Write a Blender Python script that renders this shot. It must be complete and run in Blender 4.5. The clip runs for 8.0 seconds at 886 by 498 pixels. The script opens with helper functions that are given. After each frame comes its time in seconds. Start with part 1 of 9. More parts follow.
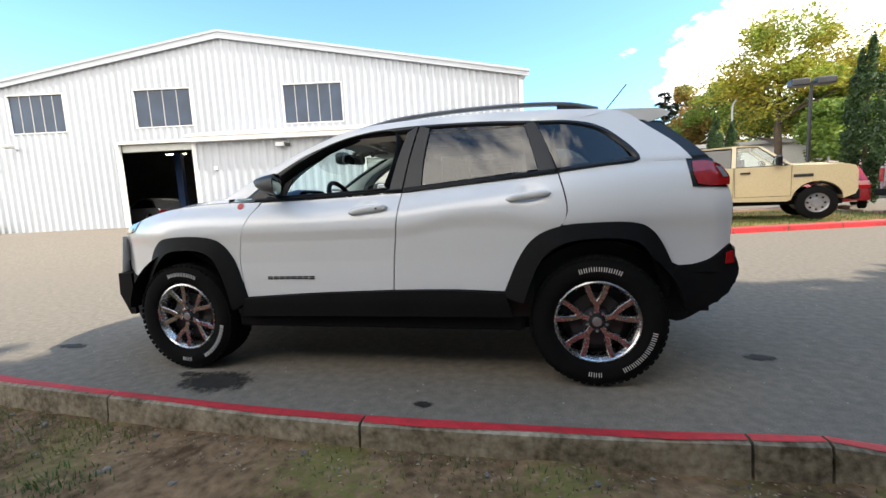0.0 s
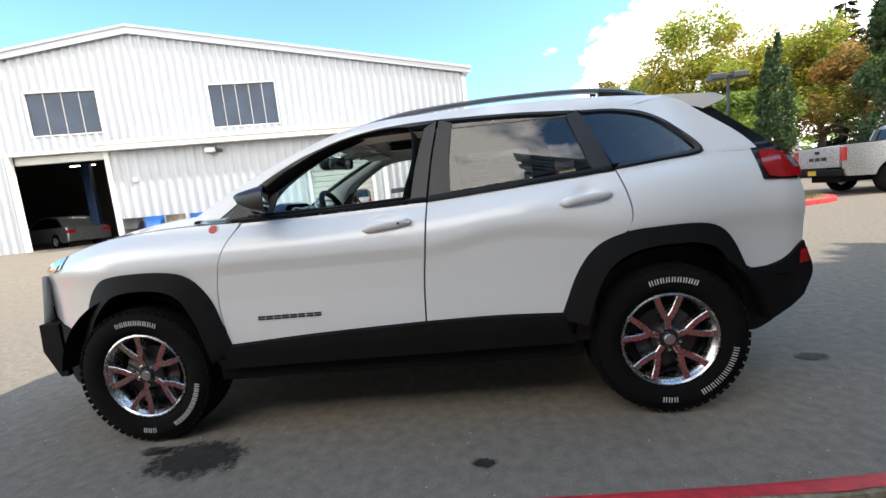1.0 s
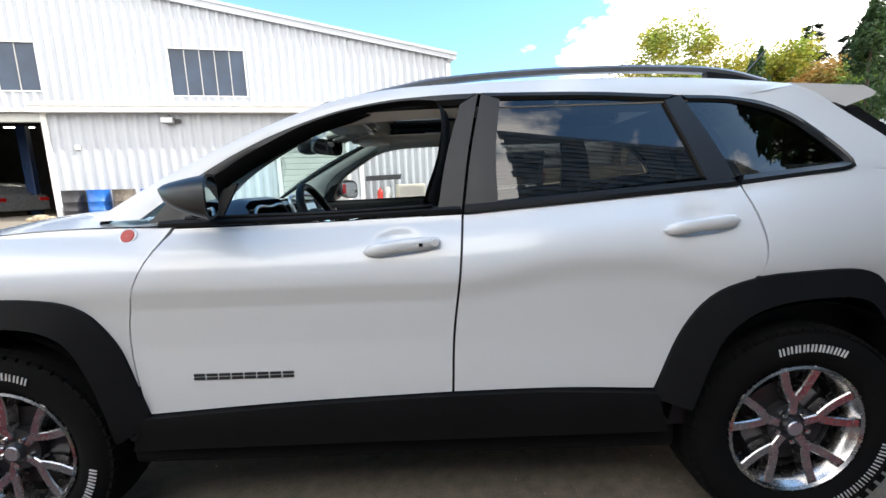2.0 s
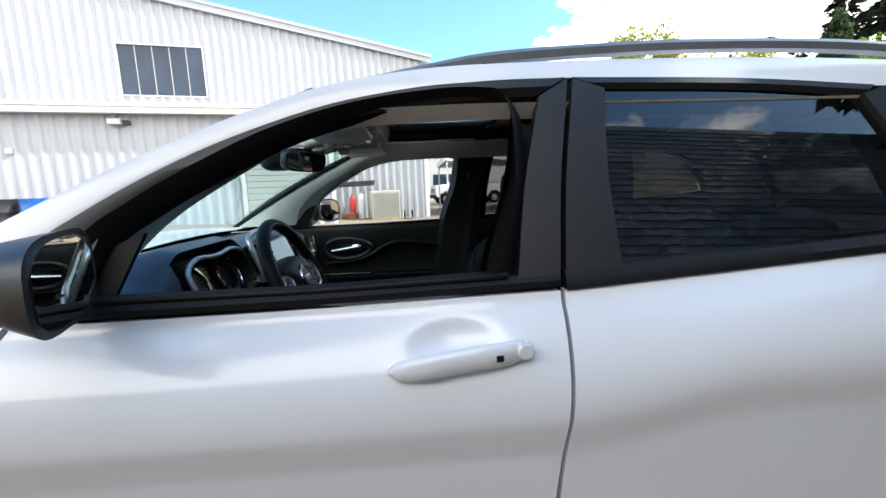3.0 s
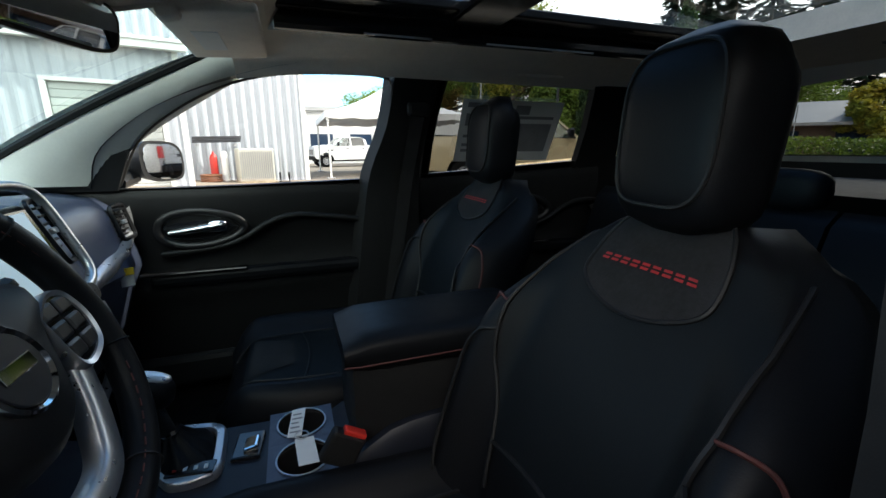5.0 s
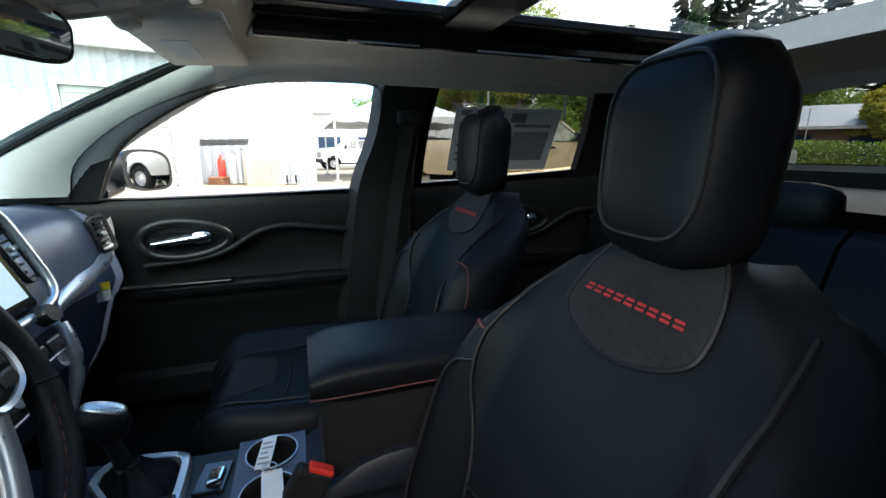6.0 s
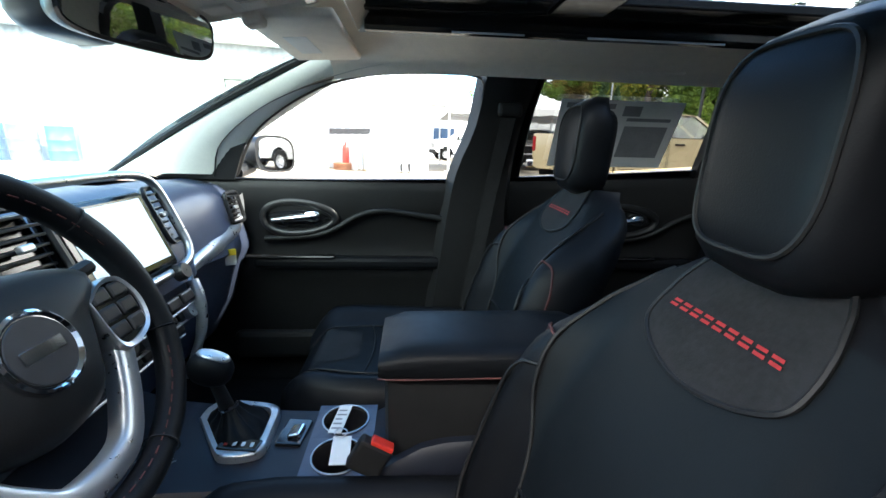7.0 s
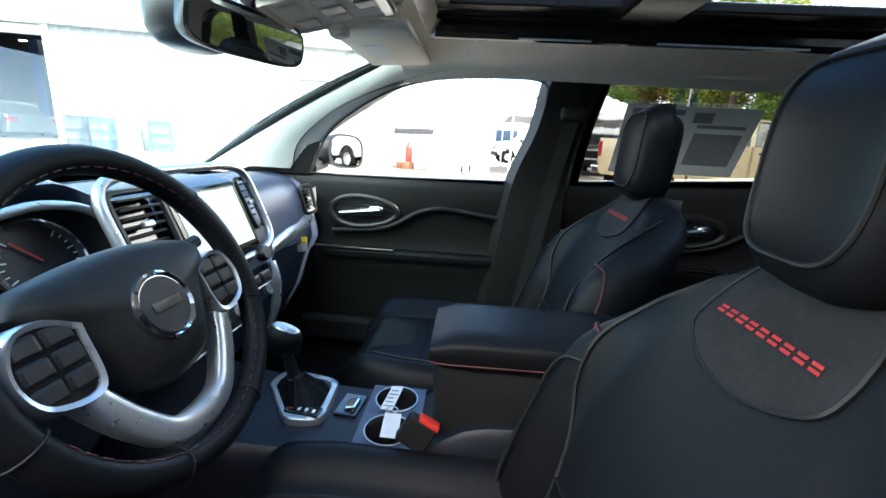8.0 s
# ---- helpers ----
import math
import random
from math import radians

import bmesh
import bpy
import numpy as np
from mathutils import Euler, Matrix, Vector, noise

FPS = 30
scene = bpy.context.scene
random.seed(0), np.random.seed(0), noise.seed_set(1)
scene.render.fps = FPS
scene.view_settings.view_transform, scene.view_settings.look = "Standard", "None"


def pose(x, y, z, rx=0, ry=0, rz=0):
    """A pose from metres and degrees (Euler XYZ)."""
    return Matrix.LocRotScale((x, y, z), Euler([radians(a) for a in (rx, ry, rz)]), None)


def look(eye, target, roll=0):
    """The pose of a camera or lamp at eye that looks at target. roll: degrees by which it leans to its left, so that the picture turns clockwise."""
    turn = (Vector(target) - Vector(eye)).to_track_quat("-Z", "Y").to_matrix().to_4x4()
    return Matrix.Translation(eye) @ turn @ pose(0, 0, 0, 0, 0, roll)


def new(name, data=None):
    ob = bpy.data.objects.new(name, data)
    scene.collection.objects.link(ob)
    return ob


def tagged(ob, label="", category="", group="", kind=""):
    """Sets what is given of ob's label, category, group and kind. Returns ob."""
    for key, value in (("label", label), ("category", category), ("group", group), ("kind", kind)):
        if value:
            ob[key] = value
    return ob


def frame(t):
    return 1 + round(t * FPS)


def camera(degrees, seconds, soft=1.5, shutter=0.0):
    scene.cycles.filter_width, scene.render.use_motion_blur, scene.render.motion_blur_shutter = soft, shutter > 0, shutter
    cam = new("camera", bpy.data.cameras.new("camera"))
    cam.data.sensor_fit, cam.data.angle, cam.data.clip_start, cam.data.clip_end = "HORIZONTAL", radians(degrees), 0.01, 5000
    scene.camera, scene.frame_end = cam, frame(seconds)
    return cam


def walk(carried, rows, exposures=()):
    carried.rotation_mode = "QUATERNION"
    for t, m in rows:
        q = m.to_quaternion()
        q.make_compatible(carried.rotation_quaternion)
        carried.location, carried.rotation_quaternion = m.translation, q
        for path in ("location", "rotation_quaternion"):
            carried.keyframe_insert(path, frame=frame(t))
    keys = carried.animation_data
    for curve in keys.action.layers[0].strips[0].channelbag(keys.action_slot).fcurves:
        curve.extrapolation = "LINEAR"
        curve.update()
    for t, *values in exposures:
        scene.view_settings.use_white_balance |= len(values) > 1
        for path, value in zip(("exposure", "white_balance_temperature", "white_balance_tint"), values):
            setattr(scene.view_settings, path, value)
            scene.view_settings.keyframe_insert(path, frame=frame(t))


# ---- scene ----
cam = camera(93.4, 8.0)
PATH = [
    (0, (1.04, -3.267, 1.091), (0.602, -1.329, 0.862), -2.9),
    (0.5, (0.706, -3.14, 1.092), (0.509, -1.172, 0.796), -2.5),
    (1, (0.473, -2.896, 1.175), (0.309, -0.919, 0.923), -5.8),
    (1.2, (0.389, -2.758, 1.203), (0.253, -0.777, 0.966), -3.8),
    (2.3, (0.134, -1.998, 1.289), (0.126, -0.026, 0.953), -2.3),
    (2.5, (0.098, -1.86, 1.323), (0.057, 0.11, 0.979), -2.0),
    (3, (-0.027, -1.546, 1.35), (0.098, 0.428, 1.058), -2.2),
    (3.5, (-0.086, -1.251, 1.328), (0.128, 0.722, 1.081), -2.7),
    (4, (-0.097, -0.963, 1.291), (0.195, 0.987, 0.957), -0.2),
    (4.3, (-0.108, -0.863, 1.271), (0.337, 1.036, 0.828), -0.7),
    (4.6, (-0.134, -0.796, 1.273), (0.486, 1.045, 0.798), -0.3),
    (5.8, (-0.072, -0.711, 1.3), (0.608, 1.116, 0.855), -0.3),
    (6, (-0.057, -0.708, 1.302), (0.573, 1.135, 0.847), -0.1),
    (6.5, (-0.026, -0.701, 1.299), (0.393, 1.19, 0.802), 1.1),
    (7, (-0.012, -0.709, 1.302), (0.137, 1.224, 0.808), 1.6),
    (7.5, (0.0, -0.722, 1.3), (-0.087, 1.205, 0.773), 2.4),
    (8, (-0.011, -0.758, 1.303), (-0.128, 1.175, 0.805), 3.1),
]
walk(cam, [(t, look(eye, target, roll)) for t, eye, target, roll in PATH],
     exposures=[(0.0, 1.28, 6850, 10), (1.2, 1.4, 6700, 10), (2.5, 1.45, 6500, 10), (3.5, 0.98, 6450, 10), (4.0, 0.55, 6450, 10), (4.5, 1.5, 6700, 10), (4.7, 1.65, 6700, 10), (5.8, 2.4, 6600, 10), (6.5, 3.05, 6500, 10), (8.0, 3.5, 6500, 10)])

# ---- world, sun ----
SUN_AZ, SUN_EL = -3.0, 43.0     # degrees from +x towards +y, and above the horizon
sun_way = Vector((math.cos(radians(SUN_AZ)) * math.cos(radians(SUN_EL)), math.sin(radians(SUN_AZ)) * math.cos(radians(SUN_EL)), math.sin(radians(SUN_EL))))
world = bpy.data.worlds.new("world")
scene.world = world
world.use_nodes = True
wn, wl = world.node_tree.nodes, world.node_tree.links
sky = wn.new("ShaderNodeTexSky")
sky.sky_type, sky.sun_disc = "NISHITA", False
sky.sun_elevation, sky.sun_rotation = radians(SUN_EL), radians(90 - SUN_AZ)
sky.air_density, sky.dust_density, sky.ozone_density, sky.altitude = 1.0, 0.5, 1.4, 500
tc = wn.new("ShaderNodeTexCoord")
cloud = wn.new("ShaderNodeTexNoise")
cloud.inputs["Scale"].default_value, cloud.inputs["Detail"].default_value = 2.6, 9.0
cloud.inputs["Roughness"].default_value = 0.58
stretch = wn.new("ShaderNodeMapping")
stretch.inputs["Scale"].default_value = (1.0, 1.0, 2.2)
stretch.inputs["Location"].default_value = (0.32, 0.1, 0.2)
wl.new(tc.outputs["Generated"], stretch.inputs["Vector"])
wl.new(stretch.outputs["Vector"], cloud.inputs["Vector"])
bank = wn.new("ShaderNodeVectorMath")          # more cloud towards the east
bank.operation = "DOT_PRODUCT"
bank.inputs[1].default_value = (0.50, 0.05, -0.44)
wl.new(tc.outputs["Generated"], bank.inputs[0])
fill_bank = wn.new("ShaderNodeVectorMath")         # unseen cloud low in the south, added to fill the shaded side
fill_bank.operation = "DOT_PRODUCT"
fill_bank.inputs[1].default_value = (-0.10, -0.64, -0.30)
wl.new(tc.outputs["Generated"], fill_bank.inputs[0])
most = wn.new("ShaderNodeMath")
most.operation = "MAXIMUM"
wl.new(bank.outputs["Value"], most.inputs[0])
wl.new(fill_bank.outputs["Value"], most.inputs[1])
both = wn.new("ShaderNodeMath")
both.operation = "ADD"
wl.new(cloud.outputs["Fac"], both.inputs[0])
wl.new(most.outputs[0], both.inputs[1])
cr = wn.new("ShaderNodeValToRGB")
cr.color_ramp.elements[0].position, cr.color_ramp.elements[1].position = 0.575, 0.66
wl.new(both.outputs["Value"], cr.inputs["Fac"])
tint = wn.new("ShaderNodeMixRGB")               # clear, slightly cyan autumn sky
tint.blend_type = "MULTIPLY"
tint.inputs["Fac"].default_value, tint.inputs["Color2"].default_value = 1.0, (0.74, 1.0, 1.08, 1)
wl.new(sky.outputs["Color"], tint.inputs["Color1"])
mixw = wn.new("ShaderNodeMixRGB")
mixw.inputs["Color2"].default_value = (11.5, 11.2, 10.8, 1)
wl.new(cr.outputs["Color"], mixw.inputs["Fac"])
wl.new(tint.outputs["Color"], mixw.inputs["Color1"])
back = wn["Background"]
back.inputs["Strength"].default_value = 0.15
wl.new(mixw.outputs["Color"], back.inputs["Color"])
sun = new("sun", bpy.data.lights.new("sun", "SUN"))
sun.data.energy, sun.data.angle, sun.data.color = 2.7, radians(0.53), (1.0, 0.95, 0.86)
sun.matrix_world = look((0, 0, 0), -sun_way)

# ---- materials ----


def mat(name, color, rough=0.5, metal=0.0, var=0.0, scale=20.0, bump=0.0, bscale=60.0, coat=0.0, spec=0.5, color2=None, isl=0.0, obj=0.0):
    """Principled material with two scales of variation, fine relief, and optional change from piece to piece."""
    m = bpy.data.materials.new(name)
    m.use_nodes = True
    n, l = m.node_tree.nodes, m.node_tree.links
    p = n["Principled BSDF"]
    p.inputs["Roughness"].default_value, p.inputs["Metallic"].default_value = rough, metal
    p.inputs["Coat Weight"].default_value, p.inputs["Specular IOR Level"].default_value = coat, spec
    p.inputs["Coat Roughness"].default_value = 0.04
    c1 = (*color, 1)
    p.inputs["Base Color"].default_value = c1
    t = n.new("ShaderNodeTexCoord")
    if var or color2:
        c2 = (*color2, 1) if color2 else (*[max(0.0, c * (1 - var)) for c in color], 1)
        a, b = n.new("ShaderNodeTexNoise"), n.new("ShaderNodeTexNoise")
        a.inputs["Scale"].default_value, a.inputs["Detail"].default_value = scale, 5
        b.inputs["Scale"].default_value, b.inputs["Detail"].default_value = scale * 0.13, 4
        l.new(t.outputs["Object"], a.inputs["Vector"])
        l.new(t.outputs["Object"], b.inputs["Vector"])
        add = n.new("ShaderNodeMath")
        add.operation = "MULTIPLY_ADD"
        add.inputs[1].default_value = 0.5
        half = n.new("ShaderNodeMath")
        half.operation = "MULTIPLY"
        half.inputs[1].default_value = 0.5
        l.new(b.outputs["Fac"], half.inputs[0])
        l.new(a.outputs["Fac"], add.inputs[0])
        l.new(half.outputs[0], add.inputs[2])
        r = n.new("ShaderNodeValToRGB")
        r.color_ramp.elements[0].position, r.color_ramp.elements[1].position = 0.36, 0.64
        r.color_ramp.elements[0].color, r.color_ramp.elements[1].color = c2, c1
        l.new(add.outputs[0], r.inputs["Fac"])
        out = r.outputs["Color"]
        if isl or obj:
            h = n.new("ShaderNodeHueSaturation")
            g = n.new("ShaderNodeNewGeometry") if isl else n.new("ShaderNodeObjectInfo")
            mr = n.new("ShaderNodeMapRange")
            k = isl or obj
            mr.inputs["To Min"].default_value, mr.inputs["To Max"].default_value = 1 - k, 1 + k
            l.new(g.outputs["Random Per Island"] if isl else g.outputs["Random"], mr.inputs["Value"])
            l.new(mr.outputs["Result"], h.inputs["Value"])
            l.new(out, h.inputs["Color"])
            out = h.outputs["Color"]
        l.new(out, p.inputs["Base Color"])
        rr = n.new("ShaderNodeMapRange")
        rr.inputs["To Min"].default_value, rr.inputs["To Max"].default_value = max(0.02, rough - 0.08), min(1, rough + 0.08)
        l.new(a.outputs["Fac"], rr.inputs["Value"])
        l.new(rr.outputs["Result"], p.inputs["Roughness"])
    if bump:
        c = n.new("ShaderNodeTexNoise")
        c.inputs["Scale"].default_value, c.inputs["Detail"].default_value = bscale, 6
        l.new(t.outputs["Object"], c.inputs["Vector"])
        bp = n.new("ShaderNodeBump")
        bp.inputs["Strength"].default_value, bp.inputs["Distance"].default_value = bump, 0.3 / bscale
        l.new(c.outputs["Fac"], bp.inputs["Height"])
        l.new(bp.outputs["Normal"], p.inputs["Normal"])
    return m


def glass(name, tint, ior=1.45):
    """A pane: see-through tint with a clear reflection by Fresnel."""
    m = bpy.data.materials.new(name)
    m.use_nodes = True
    n, l = m.node_tree.nodes, m.node_tree.links
    n.remove(n["Principled BSDF"])
    t, g, f, x = n.new("ShaderNodeBsdfTransparent"), n.new("ShaderNodeBsdfGlossy"), n.new("ShaderNodeLayerWeight"), n.new("ShaderNodeMixShader")
    t.inputs["Color"].default_value = (*tint, 1)
    g.inputs["Roughness"].default_value = 0.012
    pw, ma = n.new("ShaderNodeMath"), n.new("ShaderNodeMath")
    pw.operation, ma.operation, ma.use_clamp = "POWER", "MULTIPLY_ADD", True
    pw.inputs[1].default_value = 5.0
    f0 = 2 * ((ior - 1) / (ior + 1)) ** 2                 # both faces of the pane
    ma.inputs[1].default_value, ma.inputs[2].default_value = 1 - f0, f0
    l.new(f.outputs["Facing"], pw.inputs[0])
    l.new(pw.outputs[0], ma.inputs[0])
    l.new(ma.outputs[0], x.inputs["Fac"])
    l.new(t.outputs["BSDF"], x.inputs[1])
    l.new(g.outputs["BSDF"], x.inputs[2])
    l.new(x.outputs["Shader"], n["Material Output"].inputs["Surface"])
    return m


def emit(name, color, strength):
    m = mat(name, color, 0.4)
    p = m.node_tree.nodes["Principled BSDF"]
    p.inputs["Emission Color"].default_value = (*color, 1)
    p.inputs["Emission Strength"].default_value = strength
    return m


PAINT = mat("white_paint", (0.80, 0.805, 0.81), 0.25, 0, 0.0, 40, 0, 1, coat=0.8)
RAILGREY = mat("rail_grey", (0.30, 0.30, 0.305), 0.34, 0.6, 0.15, 40)
CLAD = mat("black_cladding", (0.010, 0.010, 0.0105), 0.65, 0, 0.3, 30, 0.15, 900, spec=0.15)
GLOSSBLACK = mat("gloss_black", (0.012, 0.012, 0.013), 0.12, 0, 0.2, 12)
SATINBLACK = mat("satin_black", (0.012, 0.012, 0.013), 0.38, 0, 0.2, 30, 0.03, 500, spec=0.42)
SEAL = mat("rubber_seal", (0.005, 0.005, 0.005), 0.6, 0, 0.3, 60, 0.1, 300, spec=0.3)
TYRE = mat("tyre_rubber", (0.010, 0.010, 0.010), 0.85, 0, 0.35, 30, 0.25, 250, spec=0.1)
ALLOY = mat("machined_alloy", (0.62, 0.60, 0.59), 0.26, 1.0, 0.10, 60)
ALLOYDARK = mat("dark_alloy", (0.07, 0.07, 0.075), 0.35, 0.6, 0.2, 40)
WHITEMARK = mat("white_lettering", (0.75, 0.75, 0.73), 0.6, 0, 0.15, 80)
CHROME = mat("chrome", (0.82, 0.83, 0.85), 0.07, 1.0, 0.04, 30)
SILVER = mat("silver_trim", (0.52, 0.53, 0.55), 0.3, 0.75, 0.08, 80)
CONSOLE = mat("console_plastic", (0.010, 0.012, 0.019), 0.45, 0, 0.15, 60, 0.2, 900, spec=0.3)
LEATHER = mat("black_leather", (0.0065, 0.007, 0.0085), 0.46, 0, 0.25, 60, 0.35, 500, spec=0.14)
LEATHERGREY = mat("charcoal_leather", (0.0075, 0.0095, 0.011), 0.54, 0, 0.2, 60, 0.35, 500, spec=0.13)
CLOTH = mat("woven_cloth", (0.020, 0.020, 0.021), 0.9, 0, 0.6, 160, 0.6, 420, spec=0.3)
STITCH = mat("dark_red_stitching", (0.09, 0.02, 0.015), 0.7, 0, 0.3, 200)
REDTHREAD = mat("red_embroidery", (0.42, 0.02, 0.02), 0.7, 0, 0.3, 300, 0.4, 700)
# blue in this base colour stands in for sky sheen on black plastic
DASH = mat("soft_dash_sky_sheen", (0.048, 0.060, 0.098), 0.38, 0, 0.2, 50, 0.25, 900)
TRIMBLACK = mat("interior_plastic", (0.014, 0.014, 0.0145), 0.52, 0, 0.25, 50, 0.3, 700, spec=0.25)
LINER = mat("headliner_fabric", (0.83, 0.75, 0.65), 0.95, 0, 0.10, 250, 0.2, 900)
PILLAR = mat("pillar_trim", (0.70, 0.70, 0.64), 0.7, 0, 0.06, 150, 0.1, 900)
CARPET = mat("carpet", (0.006, 0.006, 0.0065), 0.98, 0, 0.4, 150, 0.5, 500, spec=0.1)
GLASS = glass("clear_glass", (0.90, 0.94, 0.93))
WINDSCREEN = glass("windscreen_glass", (0.66, 0.83, 0.83))
PRIVACY = glass("privacy_glass", (0.18, 0.19, 0.19), 1.52)
ROOFGLASS = glass("roof_glass", (0.34, 0.39, 0.42), 1.5)
MIRROR = mat("mirror_glass", (0.85, 0.86, 0.87), 0.02, 1.0)
PAPER = mat("paper", (0.72, 0.72, 0.70), 0.8, 0, 0.06, 60)
INK = mat("grey_print", (0.25, 0.25, 0.26), 0.8, 0, 0.2, 200)
REDPLASTIC = mat("red_plastic", (0.55, 0.03, 0.02), 0.4, 0, 0.15, 50)
AMBER = mat("amber_lens", (0.75, 0.16, 0.015), 0.15, 0, 0.2, 40, coat=0.5)
REDLENS = mat("red_lens", (0.45, 0.012, 0.012), 0.12, 0, 0.35, 30, coat=0.8)
CLEARLENS = mat("headlamp_lens", (0.35, 0.38, 0.42), 0.08, 0.3, 0.3, 30, coat=1.0)
ASPHALT = mat("asphalt", (0.265, 0.228, 0.182), 0.95, 0, 0.3, 120, 0.22, 220, color2=(0.165, 0.143, 0.115), spec=0.1)
DIRT = mat("dirt", (0.40, 0.245, 0.13), 0.98, 0, 0.5, 18, 1.0, 40, color2=(0.10, 0.055, 0.027), spec=0.1)


def mossy(m, color):
    """Moss in ragged patches over a material's own colour."""
    n, l = m.node_tree.nodes, m.node_tree.links
    p = n["Principled BSDF"]
    old = p.inputs["Base Color"].links[0].from_socket
    t, a, b, ad, r, mx = n.new("ShaderNodeTexCoord"), n.new("ShaderNodeTexNoise"), n.new("ShaderNodeTexNoise"), n.new("ShaderNodeMath"), n.new("ShaderNodeValToRGB"), n.new("ShaderNodeMixRGB")
    a.inputs["Scale"].default_value, a.inputs["Detail"].default_value = 1.1, 3
    b.inputs["Scale"].default_value, b.inputs["Detail"].default_value = 34.0, 5
    l.new(t.outputs["Object"], a.inputs["Vector"])
    l.new(t.outputs["Object"], b.inputs["Vector"])
    ad.operation = "MULTIPLY_ADD"
    ad.inputs[1].default_value = 0.45
    l.new(b.outputs["Fac"], ad.inputs[0])
    l.new(a.outputs["Fac"], ad.inputs[2])
    r.color_ramp.elements[0].position, r.color_ramp.elements[1].position = 0.72, 0.86
    r.color_ramp.elements[1].color = (0.8, 0.8, 0.8, 1)
    l.new(ad.outputs[0], r.inputs["Fac"])
    l.new(r.outputs["Color"], mx.inputs["Fac"])
    l.new(old, mx.inputs["Color1"])
    mx.inputs["Color2"].default_value = (*color, 1)
    l.new(mx.outputs["Color"], p.inputs["Base Color"])


mossy(DIRT, (0.19, 0.18, 0.045))
CONCRETE = mat("kerb_concrete", (0.52, 0.43, 0.31), 0.95, 0, 0.45, 30, 1.0, 70, color2=(0.13, 0.10, 0.06), spec=0.15)
REDPAINT = mat("red_kerb_paint", (0.74, 0.04, 0.05), 0.6, 0, 0.35, 22, 0.6, 90, color2=(0.42, 0.03, 0.035), spec=0.25)
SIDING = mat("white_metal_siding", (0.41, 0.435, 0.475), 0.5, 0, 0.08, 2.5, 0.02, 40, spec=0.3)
TRIMWHITE = mat("white_trim", (0.74, 0.74, 0.73), 0.5, 0, 0.12, 6, 0.05, 60)
# the service bay's inside shade is put into these wall and floor colours
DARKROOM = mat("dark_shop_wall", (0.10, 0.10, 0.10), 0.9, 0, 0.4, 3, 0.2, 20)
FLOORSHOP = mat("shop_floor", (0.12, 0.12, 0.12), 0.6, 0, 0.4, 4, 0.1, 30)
ROLLDOOR = mat("roll_up_door", (0.45, 0.47, 0.45), 0.5, 0, 0.12, 8, 0.05, 50)
BLUEDRUM = mat("blue_steel", (0.02, 0.14, 0.50), 0.4, 0, 0.25, 15, 0.1, 60)
RUSTDRUM = mat("weathered_steel", (0.20, 0.17, 0.14), 0.7, 0.2, 0.6, 12, 0.3, 60)
DARKDRUM = mat("black_steel", (0.03, 0.03, 0.035), 0.5, 0, 0.4, 15, 0.1, 60)
SHAKE = mat("grey_shake", (0.30, 0.29, 0.27), 0.38, 0, 0.4, 14, 0.3, 60, isl=0.35, spec=0.8)
ROOFMETAL = mat("roof_metal", (0.55, 0.56, 0.57), 0.45, 0.3, 0.15, 4, 0.05, 40)
GREYMETAL = mat("grey_metal", (0.42, 0.42, 0.42), 0.45, 0.4, 0.2, 20, 0.1, 80)
BEIGEMETAL = mat("beige_enamel", (0.52, 0.50, 0.43), 0.5, 0, 0.12, 20, 0.05, 80)
COPPER = mat("rusty_metal", (0.30, 0.13, 0.07), 0.7, 0.3, 0.5, 20, 0.3, 60)
TENT = mat("tent_fabric", (0.80, 0.80, 0.79), 0.85, 0, 0.06, 10, 0.1, 30)
CREAM = mat("cream_paint", (0.62, 0.51, 0.31), 0.28, 0, 0.03, 40, coat=0.8)
SILVERPAINT = mat("silver_paint", (0.42, 0.43, 0.44), 0.28, 0.5, 0.05, 40, coat=0.8)
REDCAR = mat("red_paint", (0.32, 0.015, 0.02), 0.25, 0, 0.05, 40, coat=0.9)
GREYCAR = mat("grey_paint", (0.22, 0.23, 0.24), 0.28, 0.5, 0.05, 40, coat=0.8)
BARK = mat("bark", (0.11, 0.08, 0.055), 0.95, 0, 0.5, 12, 0.8, 25)


def leaf(name, color, color2):
    m = mat(name, color, 0.6, 0, 0, 0.9, 0, 1, color2=color2, isl=0.35)
    p = m.node_tree.nodes["Principled BSDF"]
    n, l = m.node_tree.nodes, m.node_tree.links
    tr, mx = n.new("ShaderNodeBsdfTranslucent"), n.new("ShaderNodeMixShader")
    l.new(p.inputs["Base Color"].links[0].from_socket, tr.inputs["Color"])
    mx.inputs["Fac"].default_value = 0.35
    l.new(p.outputs["BSDF"], mx.inputs[1])
    l.new(tr.outputs["BSDF"], mx.inputs[2])
    l.new(mx.outputs["Shader"], n["Material Output"].inputs["Surface"])
    return m


LEAFGREEN = leaf("green_leaves", (0.26, 0.34, 0.05), (0.09, 0.16, 0.025))
LEAFYELLOW = leaf("turning_leaves", (0.56, 0.40, 0.05), (0.20, 0.29, 0.04))
LEAFRED = leaf("red_leaves", (0.42, 0.18, 0.05), (0.17, 0.19, 0.04))
NEEDLE = leaf("dark_needles", (0.035, 0.06, 0.03), (0.015, 0.035, 0.018))
CYPRESS = leaf("cypress_leaves", (0.06, 0.11, 0.03), (0.02, 0.05, 0.015))
GRASS = leaf("grass", (0.13, 0.20, 0.05), (0.07, 0.12, 0.03))
DRYGRASS = leaf("dry_grass", (0.26, 0.24, 0.08), (0.13, 0.15, 0.04))

# ---- helpers for shapes ----


